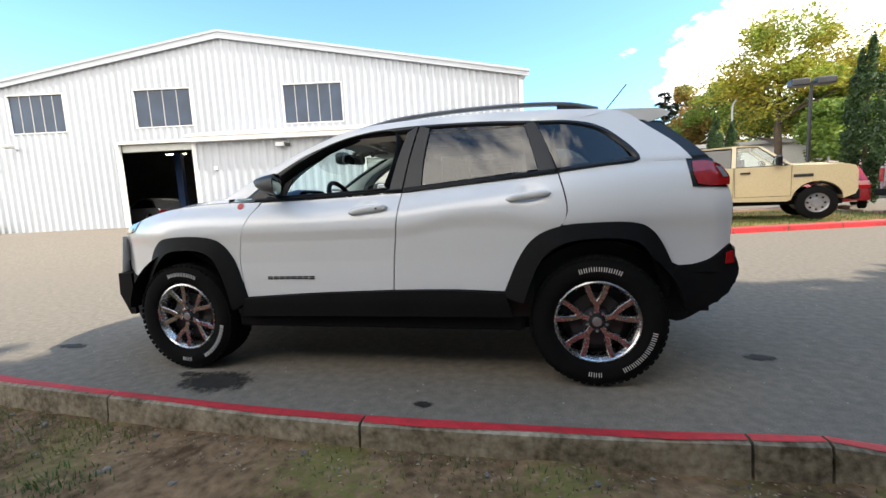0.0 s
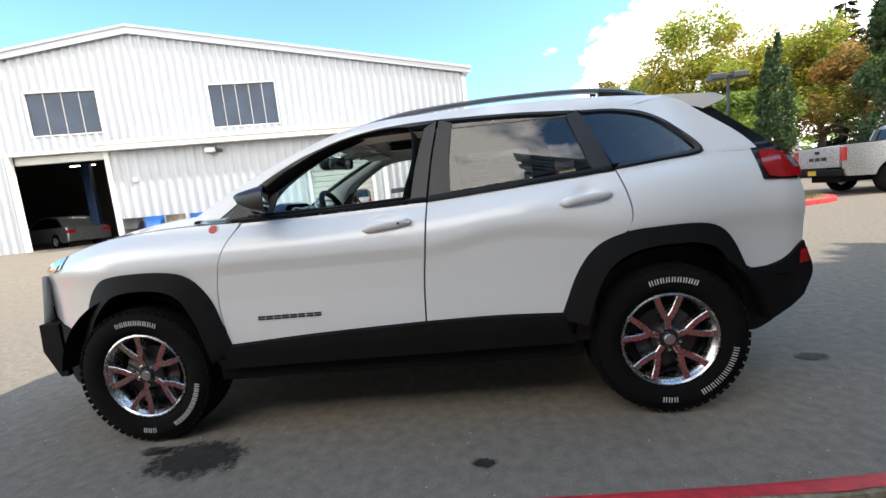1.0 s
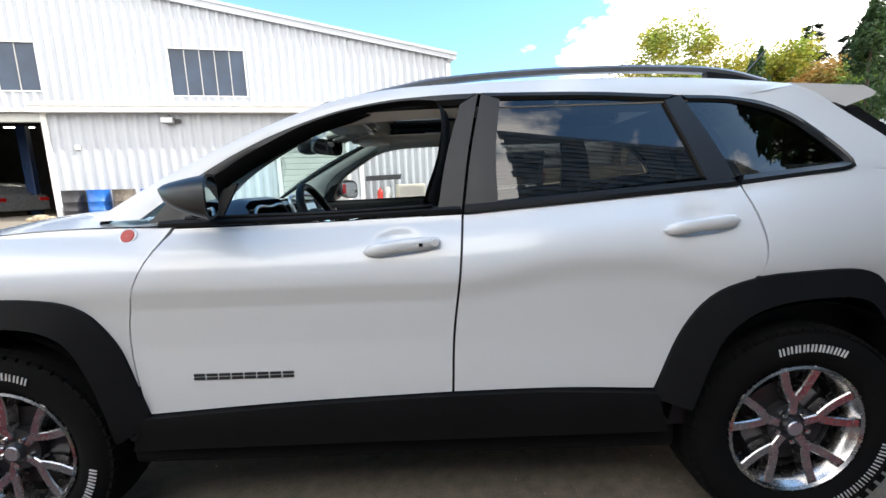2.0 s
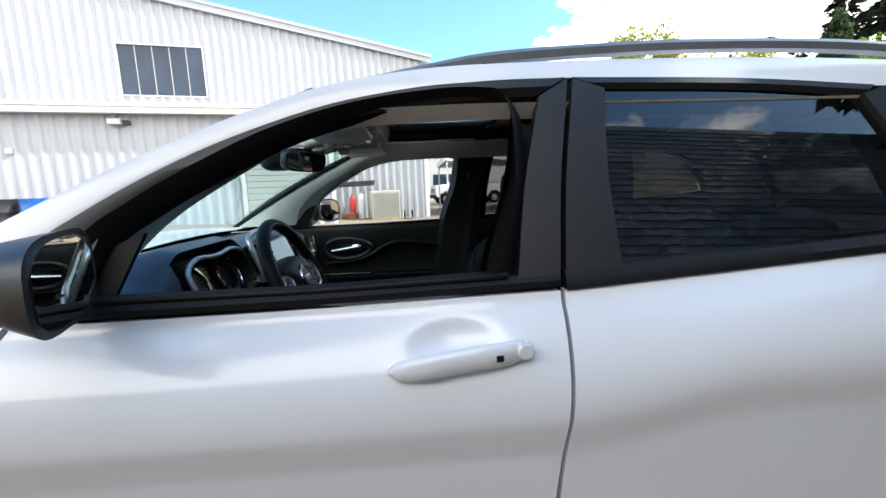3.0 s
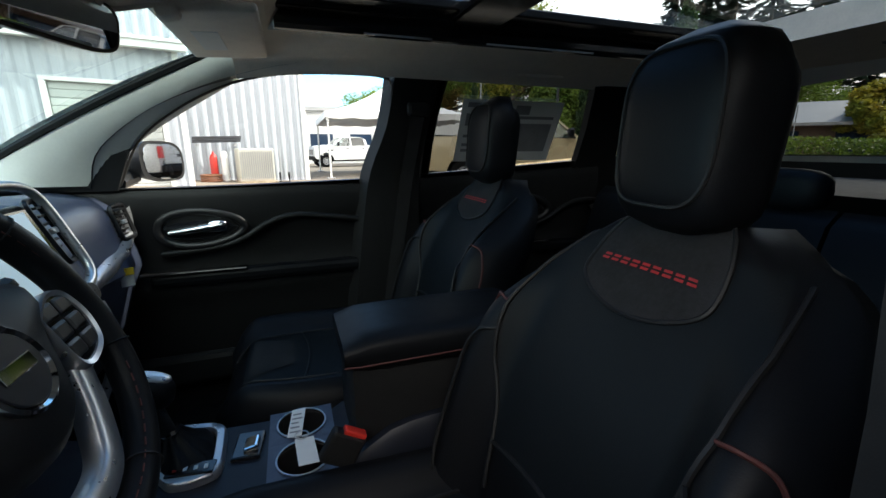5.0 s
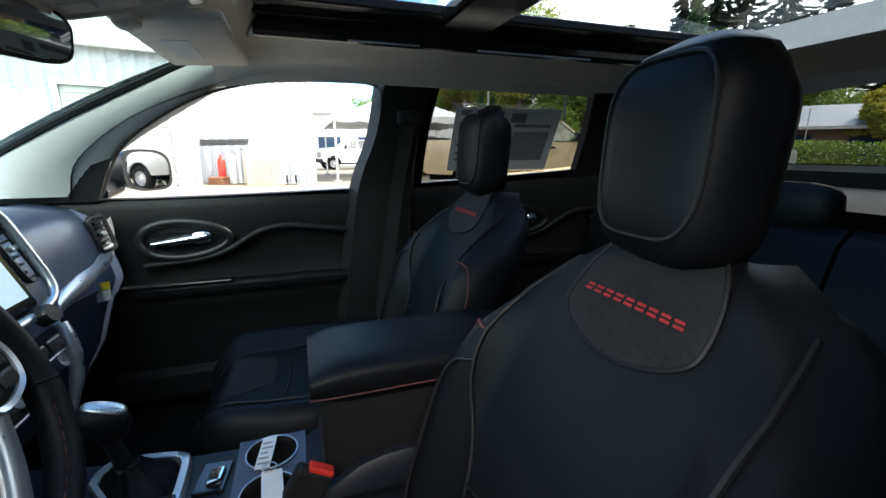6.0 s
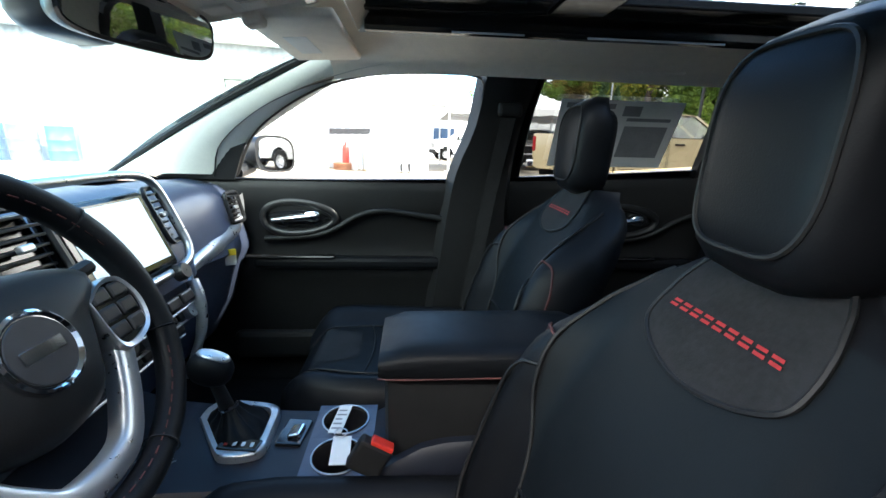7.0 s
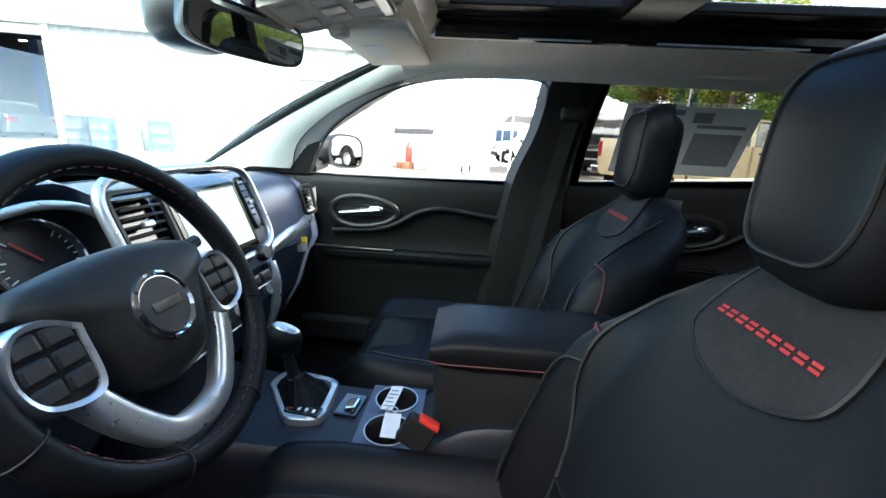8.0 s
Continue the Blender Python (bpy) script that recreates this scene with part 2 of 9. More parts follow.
def obj(name, bm, material, parent=None, label="", smooth=False):
    me = bpy.data.meshes.new(name)
    bm.to_mesh(me)
    bm.free()
    me.materials.append(material)
    if smooth:
        for f in me.polygons:
            f.use_smooth = True
    ob = new(name, me)
    if parent:
        ob.parent = parent
    if label:
        ob["label"] = label
    return ob


def part(name, bm, material, parent, label="", smooth=False):
    return obj(name, bm, material, parent, label, smooth)


def thing(name, label, category, group="", m=None):
    e = new(name)
    e.empty_display_size = 0.2
    if m is not None:
        e.matrix_basis = m
    return tagged(e, label, category, group)


def soften(ob, angle=35):
    """Smooth shading but for edges sharper than the angle."""
    me = ob.data
    for f in me.polygons:
        f.use_smooth = True
    me.set_sharp_from_angle(angle=radians(angle))
    return ob


def box(bm, x0, y0, z0, x1, y1, z1, bevel=0.0, m=None, seg=2):
    r = bmesh.ops.create_cube(bm, size=1.0)
    vs = r["verts"]
    mm = Matrix.LocRotScale(((x0 + x1) / 2, (y0 + y1) / 2, (z0 + z1) / 2), None, (abs(x1 - x0), abs(y1 - y0), abs(z1 - z0)))
    bmesh.ops.transform(bm, matrix=mm, verts=vs)
    if bevel:
        es = list({e for v in vs for e in v.link_edges})
        r2 = bmesh.ops.bevel(bm, geom=es, offset=bevel, segments=seg, affect="EDGES", profile=0.5)
        vs = list({v for f in r2["faces"] for v in f.verts} | {v for v in vs if v.is_valid})
    if m is not None:
        bmesh.ops.transform(bm, matrix=m, verts=vs)
    return vs


def loft(bm, rings, closed=True, caps=True):
    """Skins rings of equally many points."""
    vv = [[bm.verts.new(p) for p in r] for r in rings]
    n = len(vv[0])
    for a, b in zip(vv, vv[1:]):
        for i in range(n if closed else n - 1):
            j = (i + 1) % n
            bm.faces.new((a[i], a[j], b[j], b[i]))
    if caps and closed:
        bm.faces.new(vv[0][::-1])
        bm.faces.new(vv[-1])
    return vv


def grid(bm, fn, nu, nv):
    """A sheet of nu by nv cells from fn(u, v)."""
    vv = [[bm.verts.new(fn(i / nu, j / nv)) for i in range(nu + 1)] for j in range(nv + 1)]
    for j in range(nv):
        for i in range(nu):
            bm.faces.new((vv[j][i], vv[j][i + 1], vv[j + 1][i + 1], vv[j + 1][i]))
    return vv


def spline(pts, n):
    """n + 1 points along a smooth curve through pts, evenly by length."""
    P = [np.array(p, float) for p in pts]
    if len(P) == 2:
        return [P[0] + (P[1] - P[0]) * i / n for i in range(n + 1)]
    Q = [2 * P[0] - P[1]] + P + [2 * P[-1] - P[-2]]
    fine = []
    for k in range(1, len(Q) - 2):
        a, b, c, d = Q[k - 1:k + 3]
        for i in range(12):
            t = i / 12
            fine.append(0.5 * (2 * b + (c - a) * t + (2 * a - 5 * b + 4 * c - d) * t * t + (3 * b - a - 3 * c + d) * t ** 3))
    fine.append(P[-1])
    fine = np.array(fine)
    s = np.concatenate([[0], np.cumsum(np.linalg.norm(np.diff(fine, axis=0), axis=1))])
    want = np.linspace(0, s[-1], n + 1)
    return [np.array([np.interp(w, s, fine[:, k]) for k in range(fine.shape[1])]) for w in want]


def tube(bm, pts, r, n=8, smooth=0, closed=False, flat=1.0):
    """A round bar along pts; r a number or a list; flat squashes it upright."""
    P = [Vector(p) for p in (spline(pts, smooth) if smooth else pts)]
    m = len(P)
    rings, up = [], None
    for i, p in enumerate(P):
        if closed:
            d = (P[(i + 1) % m] - P[i - 1]).normalized()
        else:
            d = (P[min(i + 1, m - 1)] - P[max(i - 1, 0)]).normalized()
        if up is None:
            up = Vector((0, 0, 1)) if abs(d.z) < 0.9 else Vector((1, 0, 0))
        a = d.cross(up).normalized()
        b = a.cross(d).normalized()
        up = b
        rr = r[min(i * len(r) // m, len(r) - 1)] if isinstance(r, (list, tuple)) else r
        rings.append([p + (a * math.cos(2 * math.pi * k / n) + b * flat * math.sin(2 * math.pi * k / n)) * rr for k in range(n)])
    if closed:
        rings.append(rings[0])
        loft(bm, rings, True, False)
        bmesh.ops.remove_doubles(bm, verts=bm.verts, dist=1e-6)
    else:
        loft(bm, rings, True, True)


def lathe(bm, prof, n, m=None, caps=False):
    """Turns a profile of (radius, height) round z."""
    rings = [[Vector((r * math.cos(2 * math.pi * k / n), r * math.sin(2 * math.pi * k / n), z)) for k in range(n)] for r, z in prof]
    if m is not None:
        rings = [[m @ p for p in r] for r in rings]
    loft(bm, rings, True, caps)


def blob(bm, c, d, e1=0.6, e2=0.6, nu=20, nv=12, m=None):
    """A rounded cushion: a superellipsoid with half sizes d about c."""
    def sp(v, e):
        return math.copysign(abs(v) ** e, v)

    def fn(k, j):
        a, b = 2 * math.pi * k / nu, -math.pi / 2 + math.pi * j / nv
        p = Vector((d[0] * sp(math.cos(b), e1) * sp(math.cos(a), e2), d[1] * sp(math.cos(b), e1) * sp(math.sin(a), e2), d[2] * sp(math.sin(b), e1)))
        p = p + Vector(c)
        return m @ p if m is not None else p
    loft(bm, [[fn(k, j) for k in range(nu)] for j in range(1, nv)], True, True)


def prism(bm, outline, thick, fn):
    """A slab from an outline; fn(a, b, h) gives the place, h running from 0 to thick."""
    lo, hi = [bm.verts.new(fn(a, b, 0)) for a, b in outline], [bm.verts.new(fn(a, b, thick)) for a, b in outline]
    bm.faces.new(lo[::-1])
    bm.faces.new(hi)
    n = len(lo)
    for i in range(n):
        bm.faces.new((lo[i], lo[(i + 1) % n], hi[(i + 1) % n], hi[i]))


def coons(bot, top, left, right, nu, nv):
    """A patch between four curves; bot and top run one way, left and right from bot to top."""
    B, T, L, R = spline(bot, nu), spline(top, nu), spline(left, nv), spline(right, nv)
    out = []
    for j in range(nv + 1):
        v = j / nv
        row = []
        for i in range(nu + 1):
            u = i / nu
            p = (1 - v) * B[i] + v * T[i] + (1 - u) * L[j] + u * R[j]
            p = p - ((1 - u) * (1 - v) * B[0] + u * (1 - v) * B[-1] + (1 - u) * v * T[0] + u * v * T[-1])
            row.append(p)
        out.append(row)
    return out


def shell(bm, pts3, inward, depth=0.02):
    """A sheet from rows of points, with a rim turned inwards round its border."""
    vv = [[bm.verts.new(p) for p in row] for row in pts3]
    nv, nu = len(vv) - 1, len(vv[0]) - 1
    for j in range(nv):
        for i in range(nu):
            bm.faces.new((vv[j][i], vv[j][i + 1], vv[j + 1][i + 1], vv[j + 1][i]))
    loop = [pts3[0][i] for i in range(nu)] + [pts3[j][nu] for j in range(nv)] + [pts3[nv][i] for i in range(nu, 0, -1)] + [pts3[j][0] for j in range(nv, 0, -1)]
    a = [bm.verts.new(p) for p in loop]
    b = [bm.verts.new(Vector(p) + Vector(inward) * depth) for p in loop]
    n = len(a)
    for i in range(n):
        bm.faces.new((a[i], a[(i + 1) % n], b[(i + 1) % n], b[i]))


def sstep(a, b, x):
    t = min(1.0, max(0.0, (x - a) / (b - a)))
    return t * t * (3 - 2 * t)


def lerp_pts(tab, x):
    return float(np.interp(x, [a for a, _ in tab], [b for _, b in tab]))

# ---- the ground ----
TH = radians(13.5)                               # the workshop's front runs at this angle
WU, WN = Vector((math.cos(TH), math.sin(TH), 0)), Vector((-math.sin(TH), math.cos(TH), 0))
WO = Vector((-12.0, 10.8, 0))                    # foot of the lean-to's corner


def ground_z(x, y):
    d = (Vector((x, y, 0)) - WO).dot(WN) + 0.0
    rise = 0.12 + 0.48 * sstep(2.0, -11.0, x)
    return rise * sstep(-8.5, -0.5, d)


def at_wall(u, d, z):
    return WO + WU * u + WN * d + Vector((0, 0, z))


def axis_steps(lo, hi, fine_lo, fine_hi, step):
    out, x = [], fine_lo
    while x < fine_hi:
        out.append(x)
        x += step
    out.append(fine_hi)
    k = step
    while out[-1] < hi:
        k *= 1.5
        out.append(min(hi, out[-1] + k))
    k = step
    while out[0] > lo:
        k *= 1.5
        out.insert(0, max(lo, out[0] - k))
    return out


bm = bmesh.new()
xs, ys = axis_steps(-900, 900, -24, 20, 0.8), axis_steps(-900, 900, -10, 24, 0.8)
vv = [[bm.verts.new((x, y, ground_z(x, y) if abs(x) < 60 and abs(y) < 80 else ground_z(-60 if x < 0 else 60, 0.3 * y))) for x in xs] for y in ys]
for j in range(len(ys) - 1):
    for i in range(len(xs) - 1):
        bm.faces.new((vv[j][i], vv[j][i + 1], vv[j + 1][i + 1], vv[j + 1][i]))
tagged(obj("ground", bm, ASPHALT, smooth=True), "worn grey asphalt of the car park, sunlit beyond the shade", "ground", kind="structure")

# oil stain and small spots on the asphalt


def stain_material(name):
    """Dark oil that thins out raggedly from the middle of its sheet."""
    m = mat(name, (0.05, 0.046, 0.04), 0.7, 0, 0.5, 60, 0.4, 140, spec=0.2)
    n, l = m.node_tree.nodes, m.node_tree.links
    tc_, ln, no, su, rp = n.new("ShaderNodeTexCoord"), n.new("ShaderNodeVectorMath"), n.new("ShaderNodeTexNoise"), n.new("ShaderNodeMath"), n.new("ShaderNodeMapRange")
    mp, tr, mx = n.new("ShaderNodeMapping"), n.new("ShaderNodeBsdfTransparent"), n.new("ShaderNodeMixShader")
    mp.inputs["Location"].default_value, mp.inputs["Scale"].default_value = (-1, -1, 0), (2, 2, 0)
    l.new(tc_.outputs["Generated"], mp.inputs["Vector"])
    l.new(mp.outputs["Vector"], ln.inputs[0])
    ln.operation = "LENGTH"
    no.inputs["Scale"].default_value, no.inputs["Detail"].default_value, no.inputs["Roughness"].default_value = 16, 8, 0.7
    l.new(tc_.outputs["Object"], no.inputs["Vector"])
    su.operation = "MULTIPLY_ADD"
    su.inputs[1].default_value = 1.5
    l.new(no.outputs["Fac"], su.inputs[0])
    l.new(ln.outputs["Value"], su.inputs[2])
    rp.inputs["From Min"].default_value, rp.inputs["From Max"].default_value = 1.25, 1.6
    rp.inputs["To Min"].default_value, rp.inputs["To Max"].default_value = 0.9, 0.0
    l.new(su.outputs[0], rp.inputs["Value"])
    l.new(rp.outputs["Result"], mx.inputs["Fac"])
    l.new(tr.outputs["BSDF"], mx.inputs[1])
    l.new(n["Principled BSDF"].outputs["BSDF"], mx.inputs[2])
    l.new(mx.outputs["Shader"], n["Material Output"].inputs["Surface"])
    return m


STAINM = stain_material("oil_stain")
for x, y, rx, ry in ((-1.02, -1.06, 0.33, 0.20), (-1.30, -0.98, 0.10, 0.06), (0.42, -1.20, 0.07, 0.05), (2.4, -0.35, 0.12, 0.08), (-2.9, -0.55, 0.2, 0.07)):
    b = bmesh.new()
    grid(b, lambda u, v: Vector((x + rx * (2 * u - 1), y + ry * (2 * v - 1), 0.004)), 4, 4)
    tagged(obj("oil_stain", b, STAINM), "dark irregular oil stain on the asphalt", "stain")

# pale stone chips on the worn asphalt
CHIP = mat("stone_chip", (0.42, 0.40, 0.36), 0.9, 0, 0.3, 60, isl=0.45)
chip_rnd = random.Random(21)
verts, faces = [], []
for _ in range(2600):
    x, y = chip_rnd.uniform(-6.5, 6.5), -1.62 + 4.2 * chip_rnd.random() ** 1.8
    s, a = chip_rnd.choice((0.0025, 0.003, 0.004, 0.0055)), chip_rnd.uniform(0, 6.28)
    k, z = len(verts), ground_z(x, y)
    verts += [(x + s * 1.3 * math.cos(a + t), y + s * math.sin(a + t), z - 0.001) for t in (0, 1.7, 3.1, 4.9)] + [(x, y, z + s * 0.8)]
    faces += [(k + i, k + (i + 1) % 4, k + 4) for i in range(4)]
me = bpy.data.meshes.new("stone_chips")
me.from_pydata(verts, [], faces)
me.materials.append(CHIP)
tagged(new("stone_chips", me), "pale stone chips strewn over the asphalt", "gravel", kind="stuff")

# ---- the near kerb, its dirt bed ----
KERB = [(-9.0, 0.35), (-6.5, -0.42), (-4.0, -1.09), (-2.26, -1.405), (-1.59, -1.49), (-0.80, -1.545), (0.27, -1.60), (1.05, -1.585), (1.78, -1.54), (2.45, -1.49), (4.5, -1.24), (8.0, -0.6)]


def kerb_y(x):
    return float(np.interp(x, [p[0] for p in KERB_FINE], [p[1] for p in KERB_FINE]))


KERB_FINE = spline(KERB, 80)


def kerb_stone(x0, x1, drop0=0.0, drop1=0.0):
    """One cast kerb stone: concrete body with a worn red-painted top."""
    n = 6
    body, paint = bmesh.new(), bmesh.new()
    rings, top = [], []
    for i in range(n + 1):
        x = x0 + 0.006 + (x1 - x0 - 0.012) * i / n
        y = kerb_y(x)
        h = 0.150 - (drop0 + (drop1 - drop0) * i / n) + 0.004 * math.sin(3.1 * x)
        w = 0.090 + 0.006 * math.sin(2.3 * x + 1)
        rings.append([Vector((x, y + 0.02, -0.05)), Vector((x, y + 0.005, h - 0.025)), Vector((x, y - 0.012, h - 0.004)), Vector((x, y - 0.03, h)),
                      Vector((x, y - w + 0.02, h)), Vector((x, y - w + 0.004, h - 0.008)), Vector((x, y - w, h - 0.03)), Vector((x, y - w - 0.012, -0.05))])
        e = 0.012 * math.sin(7.0 * x) + 0.008 * math.sin(19 * x)
        top.append([Vector((x, y + 0.0235, 0.0)), Vector((x, y + 0.0085, h - 0.023)), Vector((x, y - 0.012, h - 0.001)), Vector((x, y - 0.03, h + 0.003)),
                    Vector((x, y - w + 0.018 + 0.5 * e, h + 0.003))])
    loft(body, rings)
    loft(paint, top, closed=False)
    k = tagged(soften(obj("kerb_stone", body, CONCRETE), 40), "weathered concrete kerb stone with red-painted top", "kerb", "kerb along the dirt bed", "structure")
    soften(part("paint", paint, REDPAINT, k, "worn red paint"), 40)


for x0, x1, a, b in ((-8.6, -7.0, 0, 0), (-7.0, -5.4, 0, 0), (-5.4, -3.9, 0, 0), (-3.9, -2.6, 0, 0), (-2.6, -1.2, 0, 0), (-1.2, 0.275, 0, 0), (0.275, 1.80, 0, 0), (1.80, 2.06, 0, 0),
                     (2.06, 2.45, 0.0, 0.06), (2.45, 3.9, 0.05, 0.0), (3.9, 5.4, 0, 0), (5.4, 7.2, 0, 0)):
    kerb_stone(x0, x1, a, b)

bm = bmesh.new()


def bed(u, v):
    x = -9 + 17 * u
    y0, y1 = kerb_y(x) - 0.06, -6.2 + 0.218 * x
    y = y0 + (y1 - y0) * v ** 1.6
    z = 0.035 + 0.02 * math.sin(1.7 * x + 3 * y) + 0.05 * sstep(0, 0.6, v) + 0.018 * noise.noise(Vector((x * 2.2, y * 2.2, 0))) + 0.012 * noise.noise(Vector((x * 7, y * 7, 3)))
    return Vector((x, y, z))


grid(bm, bed, 300, 70)
tagged(obj("dirt_bed", bm, DIRT, smooth=True), "bare brown dirt bed with thin grass behind the kerb", "dirt", kind="structure")
bed_rnd = random.Random(11)


def bed_height(x, y):
    return 0.035 + 0.02 * math.sin(1.7 * x + 3 * y) + 0.018 * noise.noise(Vector((x * 2.2, y * 2.2, 0))) + 0.012 * noise.noise(Vector((x * 7, y * 7, 3))) + 0.008


STONE = mat("pebble", (0.30, 0.26, 0.21), 0.9, 0, 0.4, 40, 0.4, 90, obj=0.4)
stone_meshes = []
for k in range(5):
    b = bmesh.new()
    bmesh.ops.create_icosphere(b, subdivisions=2, radius=1)
    for v in b.verts:
        v.co = Vector((v.co.x, v.co.y * 0.75, v.co.z * 0.55)) * (1 + 0.35 * noise.noise(v.co * 1.3 + Vector((k * 5, 0, 0))))
    me = bpy.data.meshes.new("pebble")
    b.to_mesh(me)
    b.free()
    me.materials.append(STONE)
    stone_meshes.append(me)
for k in range(130):
    x = bed_rnd.uniform(-2.6, 3.0)
    y = kerb_y(x) - 0.14 - bed_rnd.random() ** 1.5 * 1.0
    s = bed_rnd.choice((0.008, 0.01, 0.012, 0.016, 0.02))
    o = new("pebble", bpy.data.meshes[stone_meshes[k % 5].name])
    o.matrix_basis = pose(x, y, bed_height(x, y) + s * 0.2, 0, 0, bed_rnd.uniform(0, 360)) @ Matrix.Diagonal((s, s, s, 1))
    tagged(o, "small rounded grey-brown pebble lying on dirt", "pebble", "pebbles on the dirt bed")
for x, y, s in ((0.83, -2.03, 0.045), (-1.75, -1.78, 0.035), (1.75, -2.0, 0.022), (-0.75, -1.98, 0.025), (0.55, -2.1, 0.02)):
    o = new("pebble", stone_meshes[1])
    o.matrix_basis = pose(x, y, bed_height(x, y) + s * 0.25, 0, 0, 40 * x) @ Matrix.Diagonal((s, s, s, 1))
    tagged(o, "larger light brown stone lying on dirt", "stone", "pebbles on the dirt bed")


def blades(name, n, place, h0, h1, material, label, cat, seed):
    rnd = random.Random(seed)
    verts, faces = [], []
    for _ in range(n):
        x, y, z, dense = place(rnd)
        h, a, lean = rnd.uniform(h0, h1) * dense, rnd.uniform(0, 6.28), rnd.uniform(0.1, 0.9)
        w = 0.0022 + 0.02 * h
        dx, dy = math.cos(a), math.sin(a)
        k = len(verts)
        verts += [(x - dy * w, y + dx * w, z), (x + dy * w, y - dx * w, z), (x + dx * h * lean * 0.4 - dy * w * 0.7, y + dy * h * lean * 0.4 + dx * w * 0.7, z + h * 0.6),
                  (x + dx * h * lean * 0.4 + dy * w * 0.7, y + dy * h * lean * 0.4 - dx * w * 0.7, z + h * 0.6), (x + dx * h * lean, y + dy * h * lean, z + h)]
        faces += [(k, k + 1, k + 3, k + 2), (k + 2, k + 3, k + 4)]
    me = bpy.data.meshes.new(name)
    me.from_pydata(verts, [], faces)
    me.materials.append(material)
    return tagged(new(name, me), label, cat, kind="stuff")


def dirt_place(rnd):
    while True:
        x = rnd.uniform(-3.6, 3.2)
        y = kerb_y(x) - 0.12 - rnd.random() * 1.3
        d = 0.5 + 0.5 * noise.noise(Vector((x * 1.4, y * 1.4, 9)))
        d += 0.35 * sstep(0.0, -1.6, x) - 0.3 * sstep(-0.2, 0.6, x) * sstep(-1.95, -2.3, y)
        if rnd.random() < max(0, d - 0.32) * 1.6:
            return x, y, bed_height(x, y) - 0.004, 0.4 + d


blades("thin_grass", 9000, dirt_place, 0.008, 0.032, DRYGRASS, "thin dry and green grass on dirt", "grass", 3)


def tuft_place(rnd):
    k = rnd.choice(((-1.55, -1.98, 0.07), (-0.85, -2.1, 0.09), (-2.2, -1.85, 0.1), (-1.2, -2.25, 0.12)))
    x, y = rnd.gauss(k[0], k[2]), rnd.gauss(k[1], k[2] * 0.6)
    return x, y, bed_height(x, y) - 0.004, 1.0


blades("grass_tufts", 900, tuft_place, 0.02, 0.055, GRASS, "small green grass tufts on dirt", "grass", 5)

# leaf litter and chips
bm = bmesh.new()
rnd = random.Random(21)
for _ in range(5200):
    x = rnd.uniform(-3.4, 3.2)
    y = kerb_y(x) - 0.115 - rnd.random() ** 1.3 * 1.3
    s, a, z = rnd.uniform(0.003, 0.012), rnd.uniform(0, 6.28), bed_height(x, y) + 0.002
    c, t = math.cos(a) * s, math.sin(a) * s
    bm.faces.new([bm.verts.new(p) for p in ((x - c, y - t, z), (x + t * 0.5, y - c * 0.5, z + 0.003), (x + c, y + t, z + rnd.uniform(0, 0.006)), (x - t * 0.5, y + c * 0.5, z + 0.002))])
LITTER = mat("leaf_litter", (0.36, 0.25, 0.16), 0.9, 0, 0.5, 60, 0, 1, isl=0.75)
tagged(obj("leaf_litter", bm, LITTER), "brown leaf litter and bark chips on dirt", "litter", kind="stuff")

# ---- the workshop ----
ROOFL, ROOFR, PEAK = (-12.7, 6.45), (13.5, 6.60), (0.4, 8.70)


def roof_line(u):
    return lerp_pts([ROOFL, PEAK, ROOFR], u)


def corrugated(name, u0, u1, d, zlow, ztop, holes, material, label, pitch=0.305, depth=0.05):
    """A ribbed metal wall with real openings: holes are (u0, u1, z0, z1)."""
    cuts = {u0, u1}
    k = math.floor(u0 / pitch)
    while k * pitch < u1 + pitch:
        for f in (0.0, 0.22, 0.42, 0.62, 0.84):
            u = (k + f) * pitch
            if u0 < u < u1:
                cuts.add(u)
        k += 1
    for h in holes:
        cuts |= {h[0], h[1]}
    us = sorted(cuts)

    def prof(u):
        f = (u / pitch) % 1.0
        return depth * float(np.interp(f, [0, 0.22, 0.42, 0.62, 0.84, 1.0], [0, 0, 1, 1, 0, 0]))
    b = bmesh.new()
    for a, c in zip(us, us[1:]):
        if c - a < 1e-5:
            continue
        mid = (a + c) / 2
        spans = [(zlow, None)]
        hs = sorted((h for h in holes if h[0] <= mid <= h[1]), key=lambda h: h[2])
        lo, out = zlow, []
        for h in hs:
            if h[2] > lo:
                out.append((lo, h[2], lo, h[2]))
            lo = h[3]
        out.append((lo, ztop(a), lo, ztop(c)))
        for z0a, z1a, z0c, z1c in out:
            pa, pc = d - prof(a), d - prof(c)
            b.faces.new([b.verts.new(p) for p in (at_wall(a, pa, z0a), at_wall(c, pc, z0c), at_wall(c, pc, z1c), at_wall(a, pa, z1a))])
    ob = obj(name, b, material)
    return tagged(ob, label, "wall", kind="structure")


WINS = ((-9.05, -6.63, 4.94, 6.57), (-3.58, -1.10, 4.96, 6.57), (2.93, 5.53, 4.84, 6.52))
GARAGE = (-4.52, -1.15, -0.3, 4.27)
WD = 2.5
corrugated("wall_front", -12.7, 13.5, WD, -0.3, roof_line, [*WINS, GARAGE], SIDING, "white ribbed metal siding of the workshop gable")
